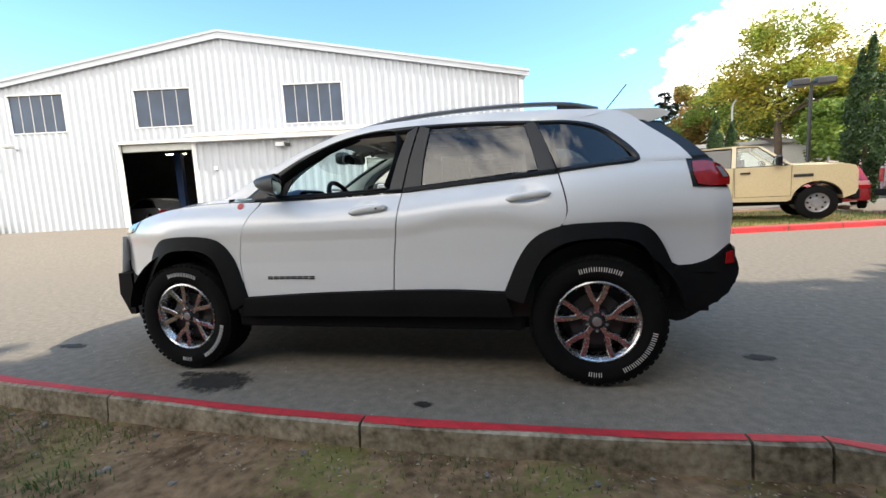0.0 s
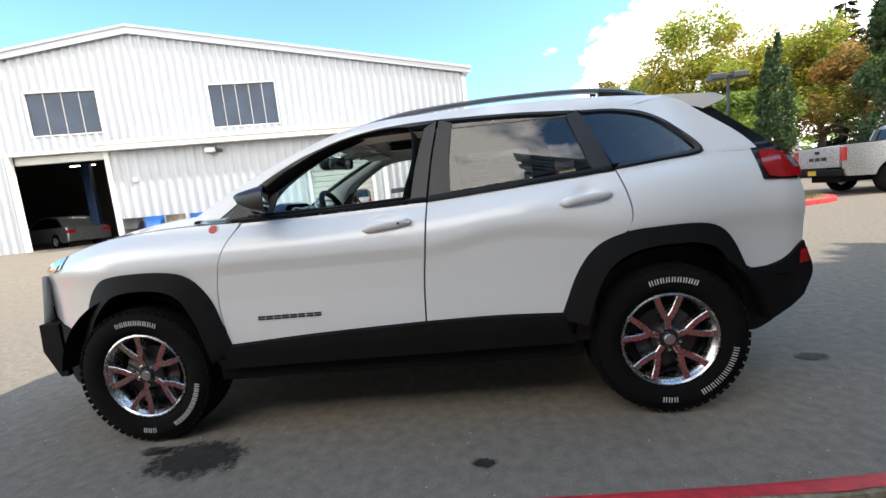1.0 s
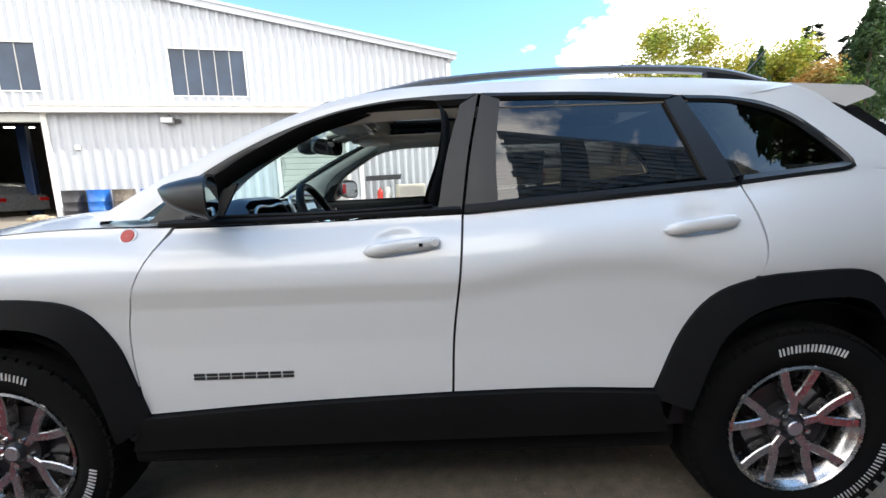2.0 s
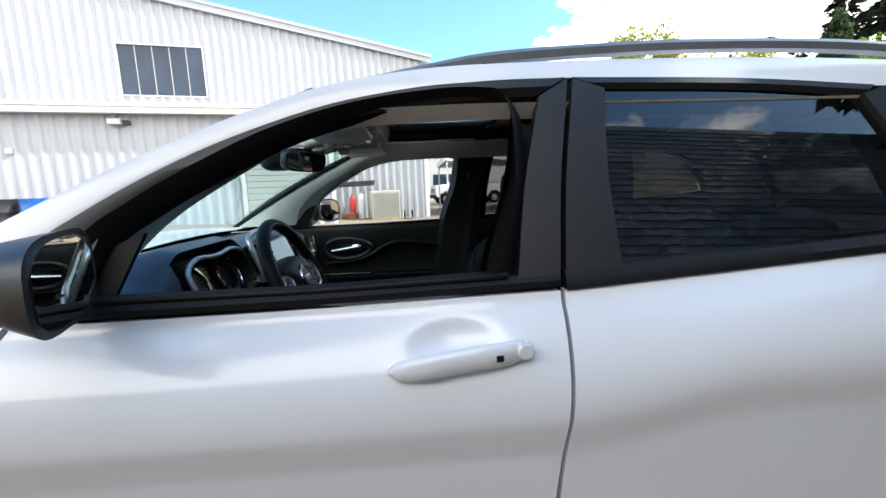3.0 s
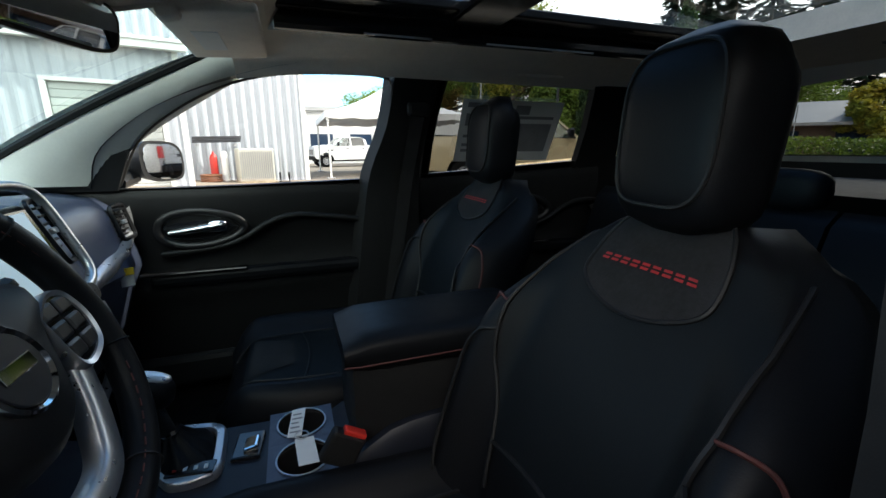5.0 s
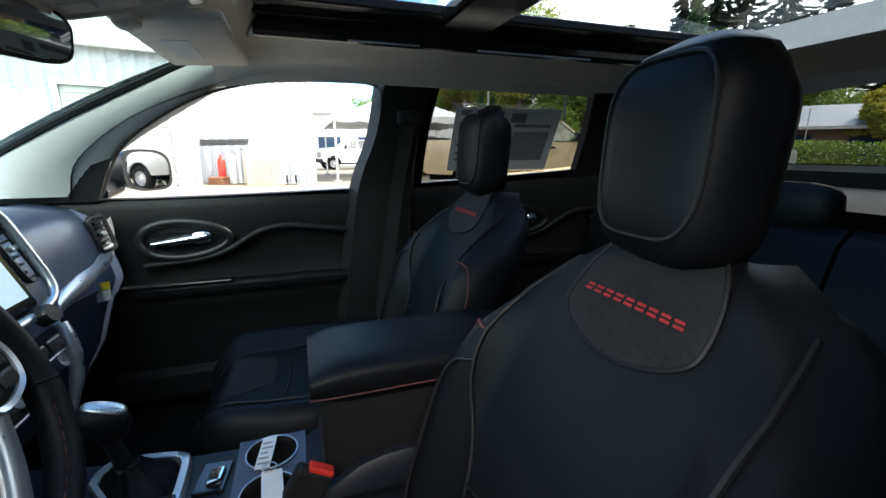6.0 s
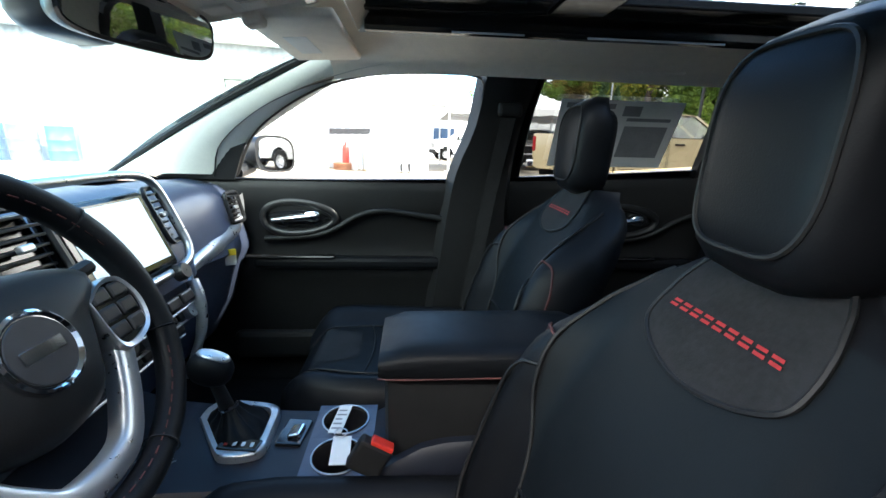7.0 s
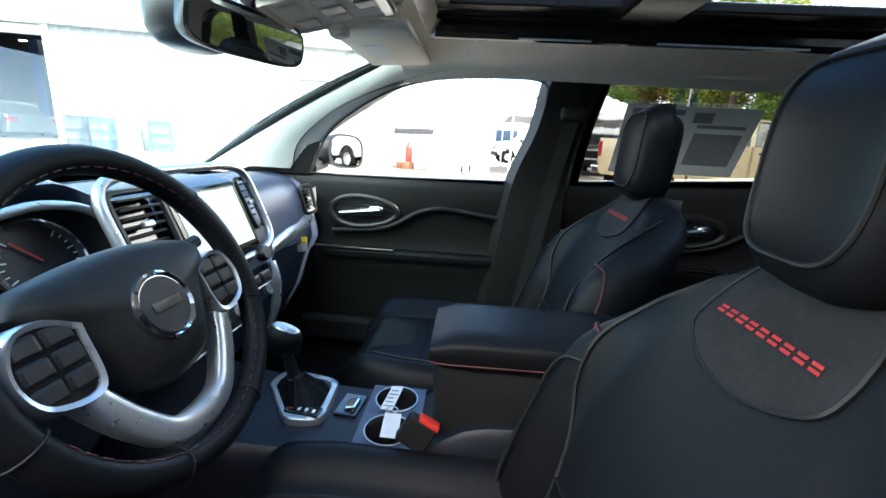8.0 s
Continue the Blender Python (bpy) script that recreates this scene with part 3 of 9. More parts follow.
# back layer of the wall, set behind, with the same openings
bm = bmesh.new()
edges = sorted({-12.7, 13.5, 0.4, *[w[0] for w in WINS], *[w[1] for w in WINS], GARAGE[0], GARAGE[1]})
for a, c in zip(edges, edges[1:]):
    lo, mid = -0.3, (a + c) / 2
    for h in sorted((h for h in (*WINS, GARAGE) if h[0] <= mid <= h[1]), key=lambda h: h[2]):
        if h[2] > lo:
            bm.faces.new([bm.verts.new(at_wall(*p)) for p in ((a, WD + 0.15, lo), (c, WD + 0.15, lo), (c, WD + 0.15, h[2]), (a, WD + 0.15, h[2]))])
        lo = h[3]
    bm.faces.new([bm.verts.new(at_wall(*p)) for p in ((a, WD + 0.15, lo), (c, WD + 0.15, lo), (c, WD + 0.15, roof_line(c)), (a, WD + 0.15, roof_line(a)))])
tagged(obj("wall_front_lining", bm, DARKROOM), "inner lining of the workshop front wall, coloured dark for shade inside", "wall", kind="structure")


def wall_box(b, u0, u1, d0, d1, z0, z1, bevel=0.0):
    m = Matrix.Translation(WO) @ Matrix.Rotation(TH, 4, "Z")
    return box(b, u0, d0, z0, u1, d1, z1, bevel, m)


bm = bmesh.new()
wall_box(bm, 13.36, 13.5, WD + 0.01, 26, -0.3, 6.55)
wall_box(bm, -12.7, -12.56, WD + 0.01, 26, -0.3, 6.58)
wall_box(bm, -12.7, 13.5, 26, 26.2, -0.3, 6.5)
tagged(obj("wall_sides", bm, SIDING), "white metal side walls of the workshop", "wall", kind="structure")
bm = bmesh.new()
prism(bm, [(-13.0, 6.33), (0.4, 8.71), (13.8, 6.48), (13.8, 6.63), (0.4, 8.84), (-13.0, 6.48)], 23.9, lambda a, b_, h: at_wall(a, WD - 0.12 + h, b_))
tagged(obj("roof", bm, ROOFMETAL), "low-pitched metal gable roof of the workshop", "roof", kind="structure")
bm = bmesh.new()
prism(bm, [(-13.02, 6.22), (0.4, 8.54), (13.82, 6.37), (13.82, 6.65), (0.4, 8.86), (-13.02, 6.50)], 0.04, lambda a, b_, h: at_wall(a, WD - 0.165 + h, b_))
prism(bm, [(-13.04, 6.40), (0.4, 8.79), (13.84, 6.55), (13.84, 6.67), (0.4, 8.89), (-13.04, 6.53)], 0.03, lambda a, b_, h: at_wall(a, WD - 0.20 + h, b_))
tagged(obj("trim_gable", bm, SIDING), "white metal rake trim along the gable", "trim", kind="structure")
bm = bmesh.new()
wall_box(bm, 13.40, 13.56, WD - 0.06, WD + 0.1, -0.3, 6.25, 0.01)
wall_box(bm, -12.76, -12.60, WD - 0.06, WD + 0.1, -0.3, 6.25, 0.01)
tagged(obj("trim_corner", bm, TRIMWHITE), "white metal corner trim of the workshop", "trim", kind="structure")
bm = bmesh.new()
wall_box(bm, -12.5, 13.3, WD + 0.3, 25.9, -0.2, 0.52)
tagged(obj("floor", bm, FLOORSHOP), "concrete floor of the workshop, coloured dark for the bay's shade", "floor", kind="structure")
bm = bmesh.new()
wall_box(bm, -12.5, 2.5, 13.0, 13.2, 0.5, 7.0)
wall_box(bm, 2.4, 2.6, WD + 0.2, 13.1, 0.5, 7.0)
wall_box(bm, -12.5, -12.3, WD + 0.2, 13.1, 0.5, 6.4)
tagged(obj("wall_inside", bm, DARKROOM), "inside walls of the service bay, coloured dark for its shade", "wall", kind="structure")

# windows: pane strips between mullions
WINGLASS = mat("factory_glass", (0.030, 0.055, 0.10), 0.12, 0, 0.5, 1.2, spec=0.35)
for i, (a, c, z0, z1) in enumerate(WINS):
    bm = bmesh.new()
    for bx in ((a - 0.02, a + 0.02, z0 - 0.02, z1 + 0.02), (c - 0.02, c + 0.02, z0 - 0.02, z1 + 0.02), (a + 0.02, c - 0.02, z0 - 0.02, z0 + 0.02), (a + 0.02, c - 0.02, z1 - 0.02, z1 + 0.02)):
        wall_box(bm, bx[0], bx[1], WD - 0.052, WD + 0.14, bx[2], bx[3], 0.006)
    w = tagged(obj("window_%d" % (i + 1), bm, TRIMWHITE), "upper workshop window with narrow dark panes", "window", kind="structure")
    n = 5 if i != 1 else 4
    for k in range(n):
        p0, p1 = a + 0.02 + (c - a - 0.04) * k / n, a + 0.02 + (c - a - 0.04) * (k + 1) / n
        bm = bmesh.new()
        wall_box(bm, p0 + 0.012, p1 - 0.012, WD + 0.035, WD + 0.045, z0 + 0.02, z1 - 0.02)
        part("pane", bm, WINGLASS, w)
        if k:
            bm = bmesh.new()
            wall_box(bm, p0 - 0.014, p0 + 0.014, WD + 0.01, WD + 0.06, z0 + 0.02, z1 - 0.02)
            part("mullion", bm, GREYMETAL, w)

# garage opening
bm = bmesh.new()
wall_box(bm, GARAGE[0] - 0.12, GARAGE[0], WD - 0.07, WD + 0.16, -0.3, GARAGE[3] + 0.1, 0.01)
wall_box(bm, GARAGE[1], GARAGE[1] + 0.12, WD - 0.07, WD + 0.16, -0.3, GARAGE[3] + 0.1, 0.01)
wall_box(bm, GARAGE[0], GARAGE[1], WD - 0.07, WD + 0.16, GARAGE[3], GARAGE[3] + 0.1, 0.01)
d1 = tagged(obj("door_1", bm, TRIMWHITE), "open service bay doorway framed in white metal", "door", kind="structure")
bm = bmesh.new()
wall_box(bm, GARAGE[0], GARAGE[1], WD + 0.18, WD + 0.30, GARAGE[3] - 0.32, GARAGE[3], 0.03)
part("rolled_door", bm, ROLLDOOR, d1, "rolled-up grey door edge")

# two-post lift, tubes and a car in the bay
LIFTBLUE = mat("lift_blue", (0.02, 0.05, 0.14), 0.4, 0, 0.25, 20, 0.05, 60)
for u, dd in ((-4.0, 6.0), (-0.9, 6.0)):
    lift = thing("vehicle_lift", "dark blue two-post vehicle lift column in the bay", "lift", "lift posts")
    bm = bmesh.new()
    wall_box(bm, u - 0.17, u + 0.17, dd - 0.15, dd + 0.15, 0.52, 4.3, 0.02)
    part("column", bm, LIFTBLUE, lift)
    bm = bmesh.new()
    wall_box(bm, u - 0.3, u + 0.3, dd - 0.35, dd + 0.35, 0.52, 0.56)
    part("base_plate", bm, LIFTBLUE, lift)
    bm = bmesh.new()
    wall_box(bm, u - 0.22, u + 0.22, dd - 0.24, dd - 0.14, 1.0, 1.5, 0.02)
    part("carriage", bm, LIFTBLUE, lift)
TUBEGLOW = emit("fluorescent_tube", (1.0, 0.95, 0.82), 6.0)
for u, dd, z in ((-5.6, 8.5, 4.6), (-3.3, 8.5, 4.6), (-1.2, 8.5, 4.6), (-4.6, 11.5, 4.4), (-2.2, 11.5, 4.4)):
    lt = thing("shop_light", "lit fluorescent tube light hanging in the bay", "light", "tube lights in the bay")
    bm = bmesh.new()
    wall_box(bm, u - 0.62, u + 0.62, dd - 0.06, dd + 0.06, z, z + 0.05, 0.01)
    part("housing", bm, TRIMWHITE, lt)
    bm = bmesh.new()
    tube(bm, [at_wall(u - 0.58, dd, z - 0.02), at_wall(u + 0.58, dd, z - 0.02)], 0.02)
    part("tube", bm, TUBEGLOW, lt)
for u, w, h in ((-4.9, 1.2, 1.1), (-3.4, 0.9, 1.5), (-2.2, 1.3, 1.0), (-0.4, 1.0, 1.7)):
    cab = thing("tool_cabinet", "dark tool cabinet against the back of the bay", "cabinet", "tool cabinets")
    bm = bmesh.new()
    wall_box(bm, u - w / 2, u + w / 2, 12.4, 12.95, 0.52, 0.52 + h, 0.015)
    part("body", bm, GREYMETAL, cab)
    for k in range(4):
        bm = bmesh.new()
        wall_box(bm, u - w / 2 + 0.04, u + w / 2 - 0.04, 12.385, 12.41, 0.58 + k * (h - 0.1) / 4, 0.56 + (k + 1) * (h - 0.1) / 4, 0.006)
        part("drawer", bm, DARKDRUM, cab)

# wall lamp on the gable
lampw = thing("wall_lamp", "grey metal flood lamp on a wall arm", "lamp")
bm = bmesh.new()
wall_box(bm, -9.05, -8.75, WD - 0.62, WD - 0.30, 4.28, 4.42, 0.03)
part("head", bm, GREYMETAL, lampw)
bm = bmesh.new()
tube(bm, [at_wall(-8.9, WD - 0.03, 4.25), at_wall(-8.9, WD - 0.3, 4.33)], 0.025)
part("arm", bm, GREYMETAL, lampw)

# ---- the lean-to ----
AH = 4.12
ROLL = (6.80, 9.0, -0.3, 2.90)
corrugated("wall_lean_to", 0.2, 9.5, 0.0, -0.3, lambda u: AH - 0.05, [ROLL], SIDING, "shaded white ribbed siding of the lean-to", 0.305, 0.035)
bm = bmesh.new()
wall_box(bm, 0.2, 6.8, 0.02, 0.12, -0.3, AH - 0.02)
wall_box(bm, 9.0, 9.5, 0.02, 0.12, -0.3, AH - 0.02)
wall_box(bm, 6.8, 9.0, 0.02, 0.12, 2.9, AH - 0.02)
wall_box(bm, 0.2, 0.3, 0.12, WD - 0.01, -0.3, AH)
wall_box(bm, 9.4, 9.5, 0.12, WD - 0.04, -0.3, AH)
tagged(obj("wall_lean_to_lining", bm, TRIMWHITE), "plain side walls of the lean-to", "wall", kind="structure")
bm = bmesh.new()
prism(bm, [(-0.27, AH - 0.13), (WD - 0.05, AH + 0.40), (WD - 0.05, AH + 0.48), (-0.27, AH - 0.05)], 9.75, lambda a, b_, h: at_wall(0.0 + h, a, b_))
tagged(obj("roof_lean_to", bm, ROOFMETAL), "metal shed roof of the lean-to", "roof", kind="structure")
bm = bmesh.new()
for k in range(33):
    u = 0.15 + k * 0.29
    prism(bm, [(-0.31, AH - 0.05), (WD - 0.05, AH + 0.48), (WD - 0.05, AH + 0.52), (-0.31, AH - 0.01)], 0.06, lambda a, b_, h: at_wall(u + h, a, b_))
tagged(obj("roof_ribs", bm, ROOFMETAL), "standing ribs of the lean-to roof", "roof", kind="structure")
bm = bmesh.new()
wall_box(bm, -0.02, 9.78, -0.35, -0.25, AH - 0.33, AH - 0.06, 0.015)
wall_box(bm, -0.02, 9.78, -0.39, -0.34, AH - 0.15, AH - 0.065, 0.012)
wall_box(bm, -0.02, 9.78, -0.25, -0.04, AH - 0.31, AH - 0.28)
tagged(obj("gutter", bm, TRIMWHITE), "white metal gutter and fascia of the lean-to", "gutter", kind="structure")
bm = bmesh.new()
wall_box(bm, 0.1, 0.26, -0.05, 0.1, -0.3, AH - 0.2, 0.01)
wall_box(bm, 9.44, 9.58, -0.05, 0.1, -0.3, AH - 0.2, 0.01)
tagged(obj("trim_lean_to", bm, TRIMWHITE), "white corner trim of the lean-to", "trim", kind="structure")
bm = bmesh.new()
wall_box(bm, 6.68, 6.80, -0.06, 0.12, -0.3, 3.0, 0.008)
wall_box(bm, 9.0, 9.12, -0.06, 0.12, -0.3, 3.0, 0.008)
wall_box(bm, 6.80, 9.0, -0.06, 0.12, 2.9, 3.0, 0.008)
d2 = tagged(obj("door_2", bm, TRIMWHITE), "closed grey roll-up door in the lean-to", "door", kind="structure")
for k in range(16):
    bm = bmesh.new()
    wall_box(bm, 6.81, 8.99, 0.05, 0.09, -0.2 + k * 0.195, -0.01 + k * 0.195, 0.02)
    part("slat", bm, ROLLDOOR, d2)
lw = thing("wall_lamp", "rectangular grey flood lamp under the eave", "lamp")
bm = bmesh.new()
wall_box(bm, 3.38, 3.74, -0.26, -0.06, 3.48, 3.66, 0.025)
part("housing", bm, GREYMETAL, lw)
bm = bmesh.new()
wall_box(bm, 3.41, 3.71, -0.268, -0.258, 3.50, 3.62, 0.004)
part("lens", bm, CLEARLENS, lw)
bm = bmesh.new()
wall_box(bm, 3.76, 3.9, -0.12, -0.03, 3.5, 3.62, 0.01)
part("junction_box", bm, DARKDRUM, lw)
bm = bmesh.new()
wall_box(bm, 0.88, 1.02, -0.09, -0.03, 2.72, 2.86, 0.01)
tagged(obj("wall_socket", bm, TRIMWHITE), "small white box on the siding", "socket")


def drum(u, d, material, label, h=0.88, r=0.29):
    p = at_wall(u, d, 0)
    z0 = ground_z(p.x, p.y)
    t = thing("drum", label, "drum", "drums by the wall", pose(p.x, p.y, z0))
    b = bmesh.new()
    prof = [(0.001, 0.0), (r, 0.0), (r + 0.006, 0.012), (r, 0.03)]
    for k in (0.3, 0.6):
        prof += [(r, h * k - 0.02), (r + 0.014, h * k), (r, h * k + 0.02)]
    prof += [(r, h - 0.03), (r + 0.008, h - 0.012), (r + 0.002, h), (r - 0.02, h - 0.004), (r - 0.025, h - 0.02), (0.001, h - 0.02)]
    lathe(b, prof, 28)
    soften(part("body", b, material, t))
    b = bmesh.new()
    lathe(b, [(0.001, h - 0.006), (0.03, h - 0.006), (0.034, h - 0.019)], 12, Matrix.Translation((0.17, 0.05, 0)))
    part("bung", b, GREYMETAL, t)


drum(0.85, -0.45, DARKDRUM, "black steel drum beside the lean-to wall")
drum(1.55, -0.55, BLUEDRUM, "blue steel drum beside the lean-to wall")
drum(2.25, -0.6, RUSTDRUM, "weathered grey-brown steel drum by the wall")
drum(2.95, -0.45, BLUEDRUM, "blue steel drum beside the lean-to wall")
rk = bmesh.new()
for dx, dy, r in ((0, 0, 0.22), (0.3, -0.1, 0.16), (-0.28, 0.05, 0.14)):
    p = at_wall(0.0 + dx, -0.6 + dy, 0)
    blob(rk, (p.x, p.y, ground_z(p.x, p.y) + r * 0.35), (r, r * 0.8, r * 0.6), 0.9, 0.9, 10, 7)
tagged(obj("sandbags", rk, CONCRETE, smooth=True), "pale bags lying at the wall corner", "bags")

# outdoor unit, junk beside it
au = thing("condenser_unit", "beige air-conditioning condenser by the workshop wall", "condenser")
bm = bmesh.new()
zc = ground_z(*at_wall(11.4, 1.7, 0).xy)
wall_box(bm, 10.95, 12.05, 1.25, 2.1, zc + 0.05, zc + 1.12, 0.03)
part("casing", bm, BEIGEMETAL, au)
for k in range(16):
    bm = bmesh.new()
    wall_box(bm, 11.0 + k * 0.064, 11.03 + k * 0.064, 1.225, 1.252, zc + 0.12, zc + 1.02)
    part("louvre", bm, GREYMETAL, au)
bm = bmesh.new()
wall_box(bm, 10.9, 12.1, 1.2, 2.15, zc - 0.03, zc + 0.05, 0.01)
part("pad", bm, CONCRETE, au)
jr = thing("pipe_rack", "low wall rack with dark pipes and fittings", "rack")
for k in range(4):
    bm = bmesh.new()
    tube(bm, [at_wall(9.75, 2.2 - 0.09 * k, zc + 1.32 + 0.05 * k), at_wall(11.2, 2.2 - 0.09 * k, zc + 1.36 + 0.05 * k)], 0.025)
    part("pipe", bm, DARKDRUM, jr)
for u in (9.9, 11.0):
    bm = bmesh.new()
    wall_box(bm, u - 0.03, u + 0.03, 1.85, 2.45, zc + 1.2, zc + 1.27)
    part("bracket", bm, GREYMETAL, jr)
gr = random.Random(6)
hs = thing("hose_pile", "coiled rust-brown hose lying at the wall", "hose")
for k in range(4):
    bm = bmesh.new()
    c = at_wall(10.15, 1.7, 0)
    tube(bm, [(c.x + 0.30 * math.cos(a), c.y + 0.24 * math.sin(a), ground_z(c.x, c.y) + 0.035 + 0.06 * k) for a in np.linspace(0, 6.0, 26)], 0.03)
    part("coil", bm, COPPER, hs)
rb = thing("gas_bottle", "small red and white welding bottle by the wall", "bottle")
c = at_wall(10.3, 2.05, 0)
bm = bmesh.new()
lathe(bm, [(0.001, 0), (0.12, 0), (0.12, 0.75), (0.09, 0.85), (0.03, 0.9), (0.03, 0.97), (0.001, 0.97)], 16, pose(c.x, c.y, ground_z(c.x, c.y)))
soften(part("body", bm, REDPLASTIC, rb))
c = at_wall(10.62, 2.0, 0)
bm = bmesh.new()
lathe(bm, [(0.001, 0), (0.11, 0), (0.11, 0.9), (0.08, 0.98), (0.001, 1.0)], 16, pose(c.x, c.y, ground_z(c.x, c.y)))
tagged(soften(obj("gas_bottle", bm, TRIMWHITE)), "white gas bottle standing by the wall", "bottle")
wh = thing("hand_trolley", "hand trolley with dark wheels beside the condenser", "trolley")
c = at_wall(12.45, 1.7, 0)
zz = ground_z(c.x, c.y)
for s in (-1, 1):
    bm = bmesh.new()
    lathe(bm, [(0.10, -0.03), (0.16, -0.03), (0.17, 0), (0.16, 0.03), (0.10, 0.03)], 18, pose(c.x + 0.15 * s, c.y, zz + 0.17, 0, 90, 0))
    part("wheel", bm, TYRE, wh)
    bm = bmesh.new()
    tube(bm, [(c.x + 0.11 * s, c.y, zz + 0.17), (c.x + 0.11 * s, c.y + 0.25, zz + 1.1)], 0.016)
    part("upright", bm, GREYMETAL, wh)
bm = bmesh.new()
box(bm, c.x - 0.2, c.y - 0.25, zz + 0.05, c.x + 0.2, c.y + 0.02, zz + 0.07)
part("toe_plate", bm, GREYMETAL, wh)

# ---- the shake-clad building behind the kerb ----
BE = 3.0
B0 = Vector((0, -4.55, 0))
EAVE = 2.4
SLOPES = ((-12.0, 1.4, 4.3, 0.80), (1.4, 10.5, 8.6, 0.95))      # start, end, ridge height, how far the slope leans back
bdir = Vector((math.cos(radians(BE)), math.sin(radians(BE)), 0))
bnor = Vector((-bdir.y, bdir.x, 0))
mb = Matrix.Translation(B0) @ Matrix.Rotation(radians(BE), 4, "Z")


def at_back(u, d, z):
    return B0 + bdir * u + bnor * d + Vector((0, 0, z))


brn = random.Random(2)
verts, faces = [], []
for u0, u1, ridge, lean in SLOPES:
    z = EAVE
    while z < ridge - 0.15:
        u = u0 - brn.uniform(0, 0.2)
        d0 = -lean * (z - EAVE) / (ridge - EAVE)
        d1 = -lean * (z + 0.25 - EAVE) / (ridge - EAVE)
        while u < u1:
            w = brn.uniform(0.11, 0.26)
            t, lift, low = brn.uniform(0.012, 0.026), brn.uniform(-0.004, 0.004), brn.uniform(-0.02, 0.012)
            k = len(verts)
            verts += [tuple(at_back(*p)) for p in ((u, d0 + t + lift, z + low), (u + w - 0.007, d0 + t - lift, z + low), (u + w - 0.007, d1 - 0.004, z + 0.25), (u, d1 - 0.004, z + 0.25), (u, d0 - 0.01, z + low), (u + w - 0.007, d0 - 0.01, z + low))]
            faces += [(k, k + 1, k + 2, k + 3), (k + 4, k + 5, k + 1, k), (k + 1, k + 5, k + 2), (k + 4, k, k + 3)]
            u += w
        z += 0.2
me = bpy.data.meshes.new("roof_shakes")
me.from_pydata(verts, [], faces)
me.materials.append(SHAKE)
tagged(new("roof_shakes", me), "weathered grey shakes on the steep roof slopes", "roof", kind="stuff")
for u0, u1, ridge, lean in SLOPES:
    bm = bmesh.new()
    prism(bm, [(-0.02, EAVE - 0.02), (-lean - 0.02, ridge), (-lean - 0.5, ridge), (-0.5, EAVE - 0.02)], u1 - u0 - 0.1, lambda p, q, h: at_back(u0 + h, p, q))
    tagged(obj("roof_back", bm, DARKROOM), "dark decking of the steep roof behind the kerb", "roof", kind="structure")
    bm = bmesh.new()
    box(bm, u0, -9.0, -0.2, u1, -0.45, EAVE - 0.03, 0, mb)
    prism(bm, [(-0.6, EAVE), (-lean - 0.6, ridge - 0.1), (-9.0, ridge - 0.1), (-9.0, EAVE)], u1 - u0 - 0.3, lambda p, q, h: at_back(u0 + 0.1 + h, p, q))
    tagged(obj("wall_back", bm, DARKROOM), "dark low wall under the steep roof", "wall", kind="structure")
bm = bmesh.new()
box(bm, -12.0, -0.46, EAVE - 0.26, 10.4, 0.06, EAVE - 0.03, 0.01, mb)
tagged(obj("trim_eave", bm, TRIMWHITE), "pale eave board under the steep roof", "trim", kind="structure")

# ---- the white suv: outer body ----
suv = thing("suv", "white mid-size suv with black cladding, driver's window open", "car")


def belt(x):
    return lerp_pts([(-1.2, 1.14), (-0.75, 1.137), (-0.3, 1.138), (0.23, 1.150), (0.79, 1.19), (1.16, 1.215), (1.58, 1.25), (2.2, 1.26)], x)


def half0(x, z):
    """Half width of the body at x along it and height z."""
    zb = belt(x)
    zc = 0.943 + 0.055 * sstep(0.2, 0.6, x) * sstep(1.15, 0.8, x)       # the crease along the doors
    if zc < z < zb - 0.015:
        base = 0.902 - 0.096 * ((z - zc) / (zb - 0.015 - zc)) ** 2
    else:
        base = float(np.interp(z, [0.30, 0.50, 0.62, 0.75, zc - 0.06, zc, zb - 0.015, zb + 0.02, 1.571, 1.64, 1.70],
                               [0.885, 0.905, 0.899, 0.890, 0.892, 0.902, 0.806, 0.792, 0.611, 0.555, 0.44]))
    f = 0.30 * sstep(-1.15, -2.35, x) ** 1.5 + 0.30 * max(0.0, (-1.95 - x)) + 0.13 * sstep(1.1, 2.1, x) + 0.25 * max(0.0, x - 1.98)
    return base - f


def half(x, z):
    """The same, with the scoops behind the door handles."""
    d = 0.0
    for cx, cz in ((0.030, 1.078), (1.0, 1.114)):
        r = ((x - cx) / 0.088) ** 2 + ((z - cz) / 0.040) ** 2
        if r < 1:
            d += 0.020 * (1 - r) ** 1.3
    return half0(x, z) - d


def on(x, z, s, off=0.0):
    return Vector((x, s * (half(x, z) + off), z))


def side_panel(name, mat_, s, bot, top, left, right, nu, nv, parent, off=0.0, depth=0.025, label="", gap=0.0):
    rows = coons(bot, top, left, right, nu, nv)
    b = bmesh.new()
    shell(b, [[on(p[0], p[1], s, off) for p in r] for r in rows], (0, -s, 0), depth)
    return soften(part(name, b, mat_, parent, label), 32)


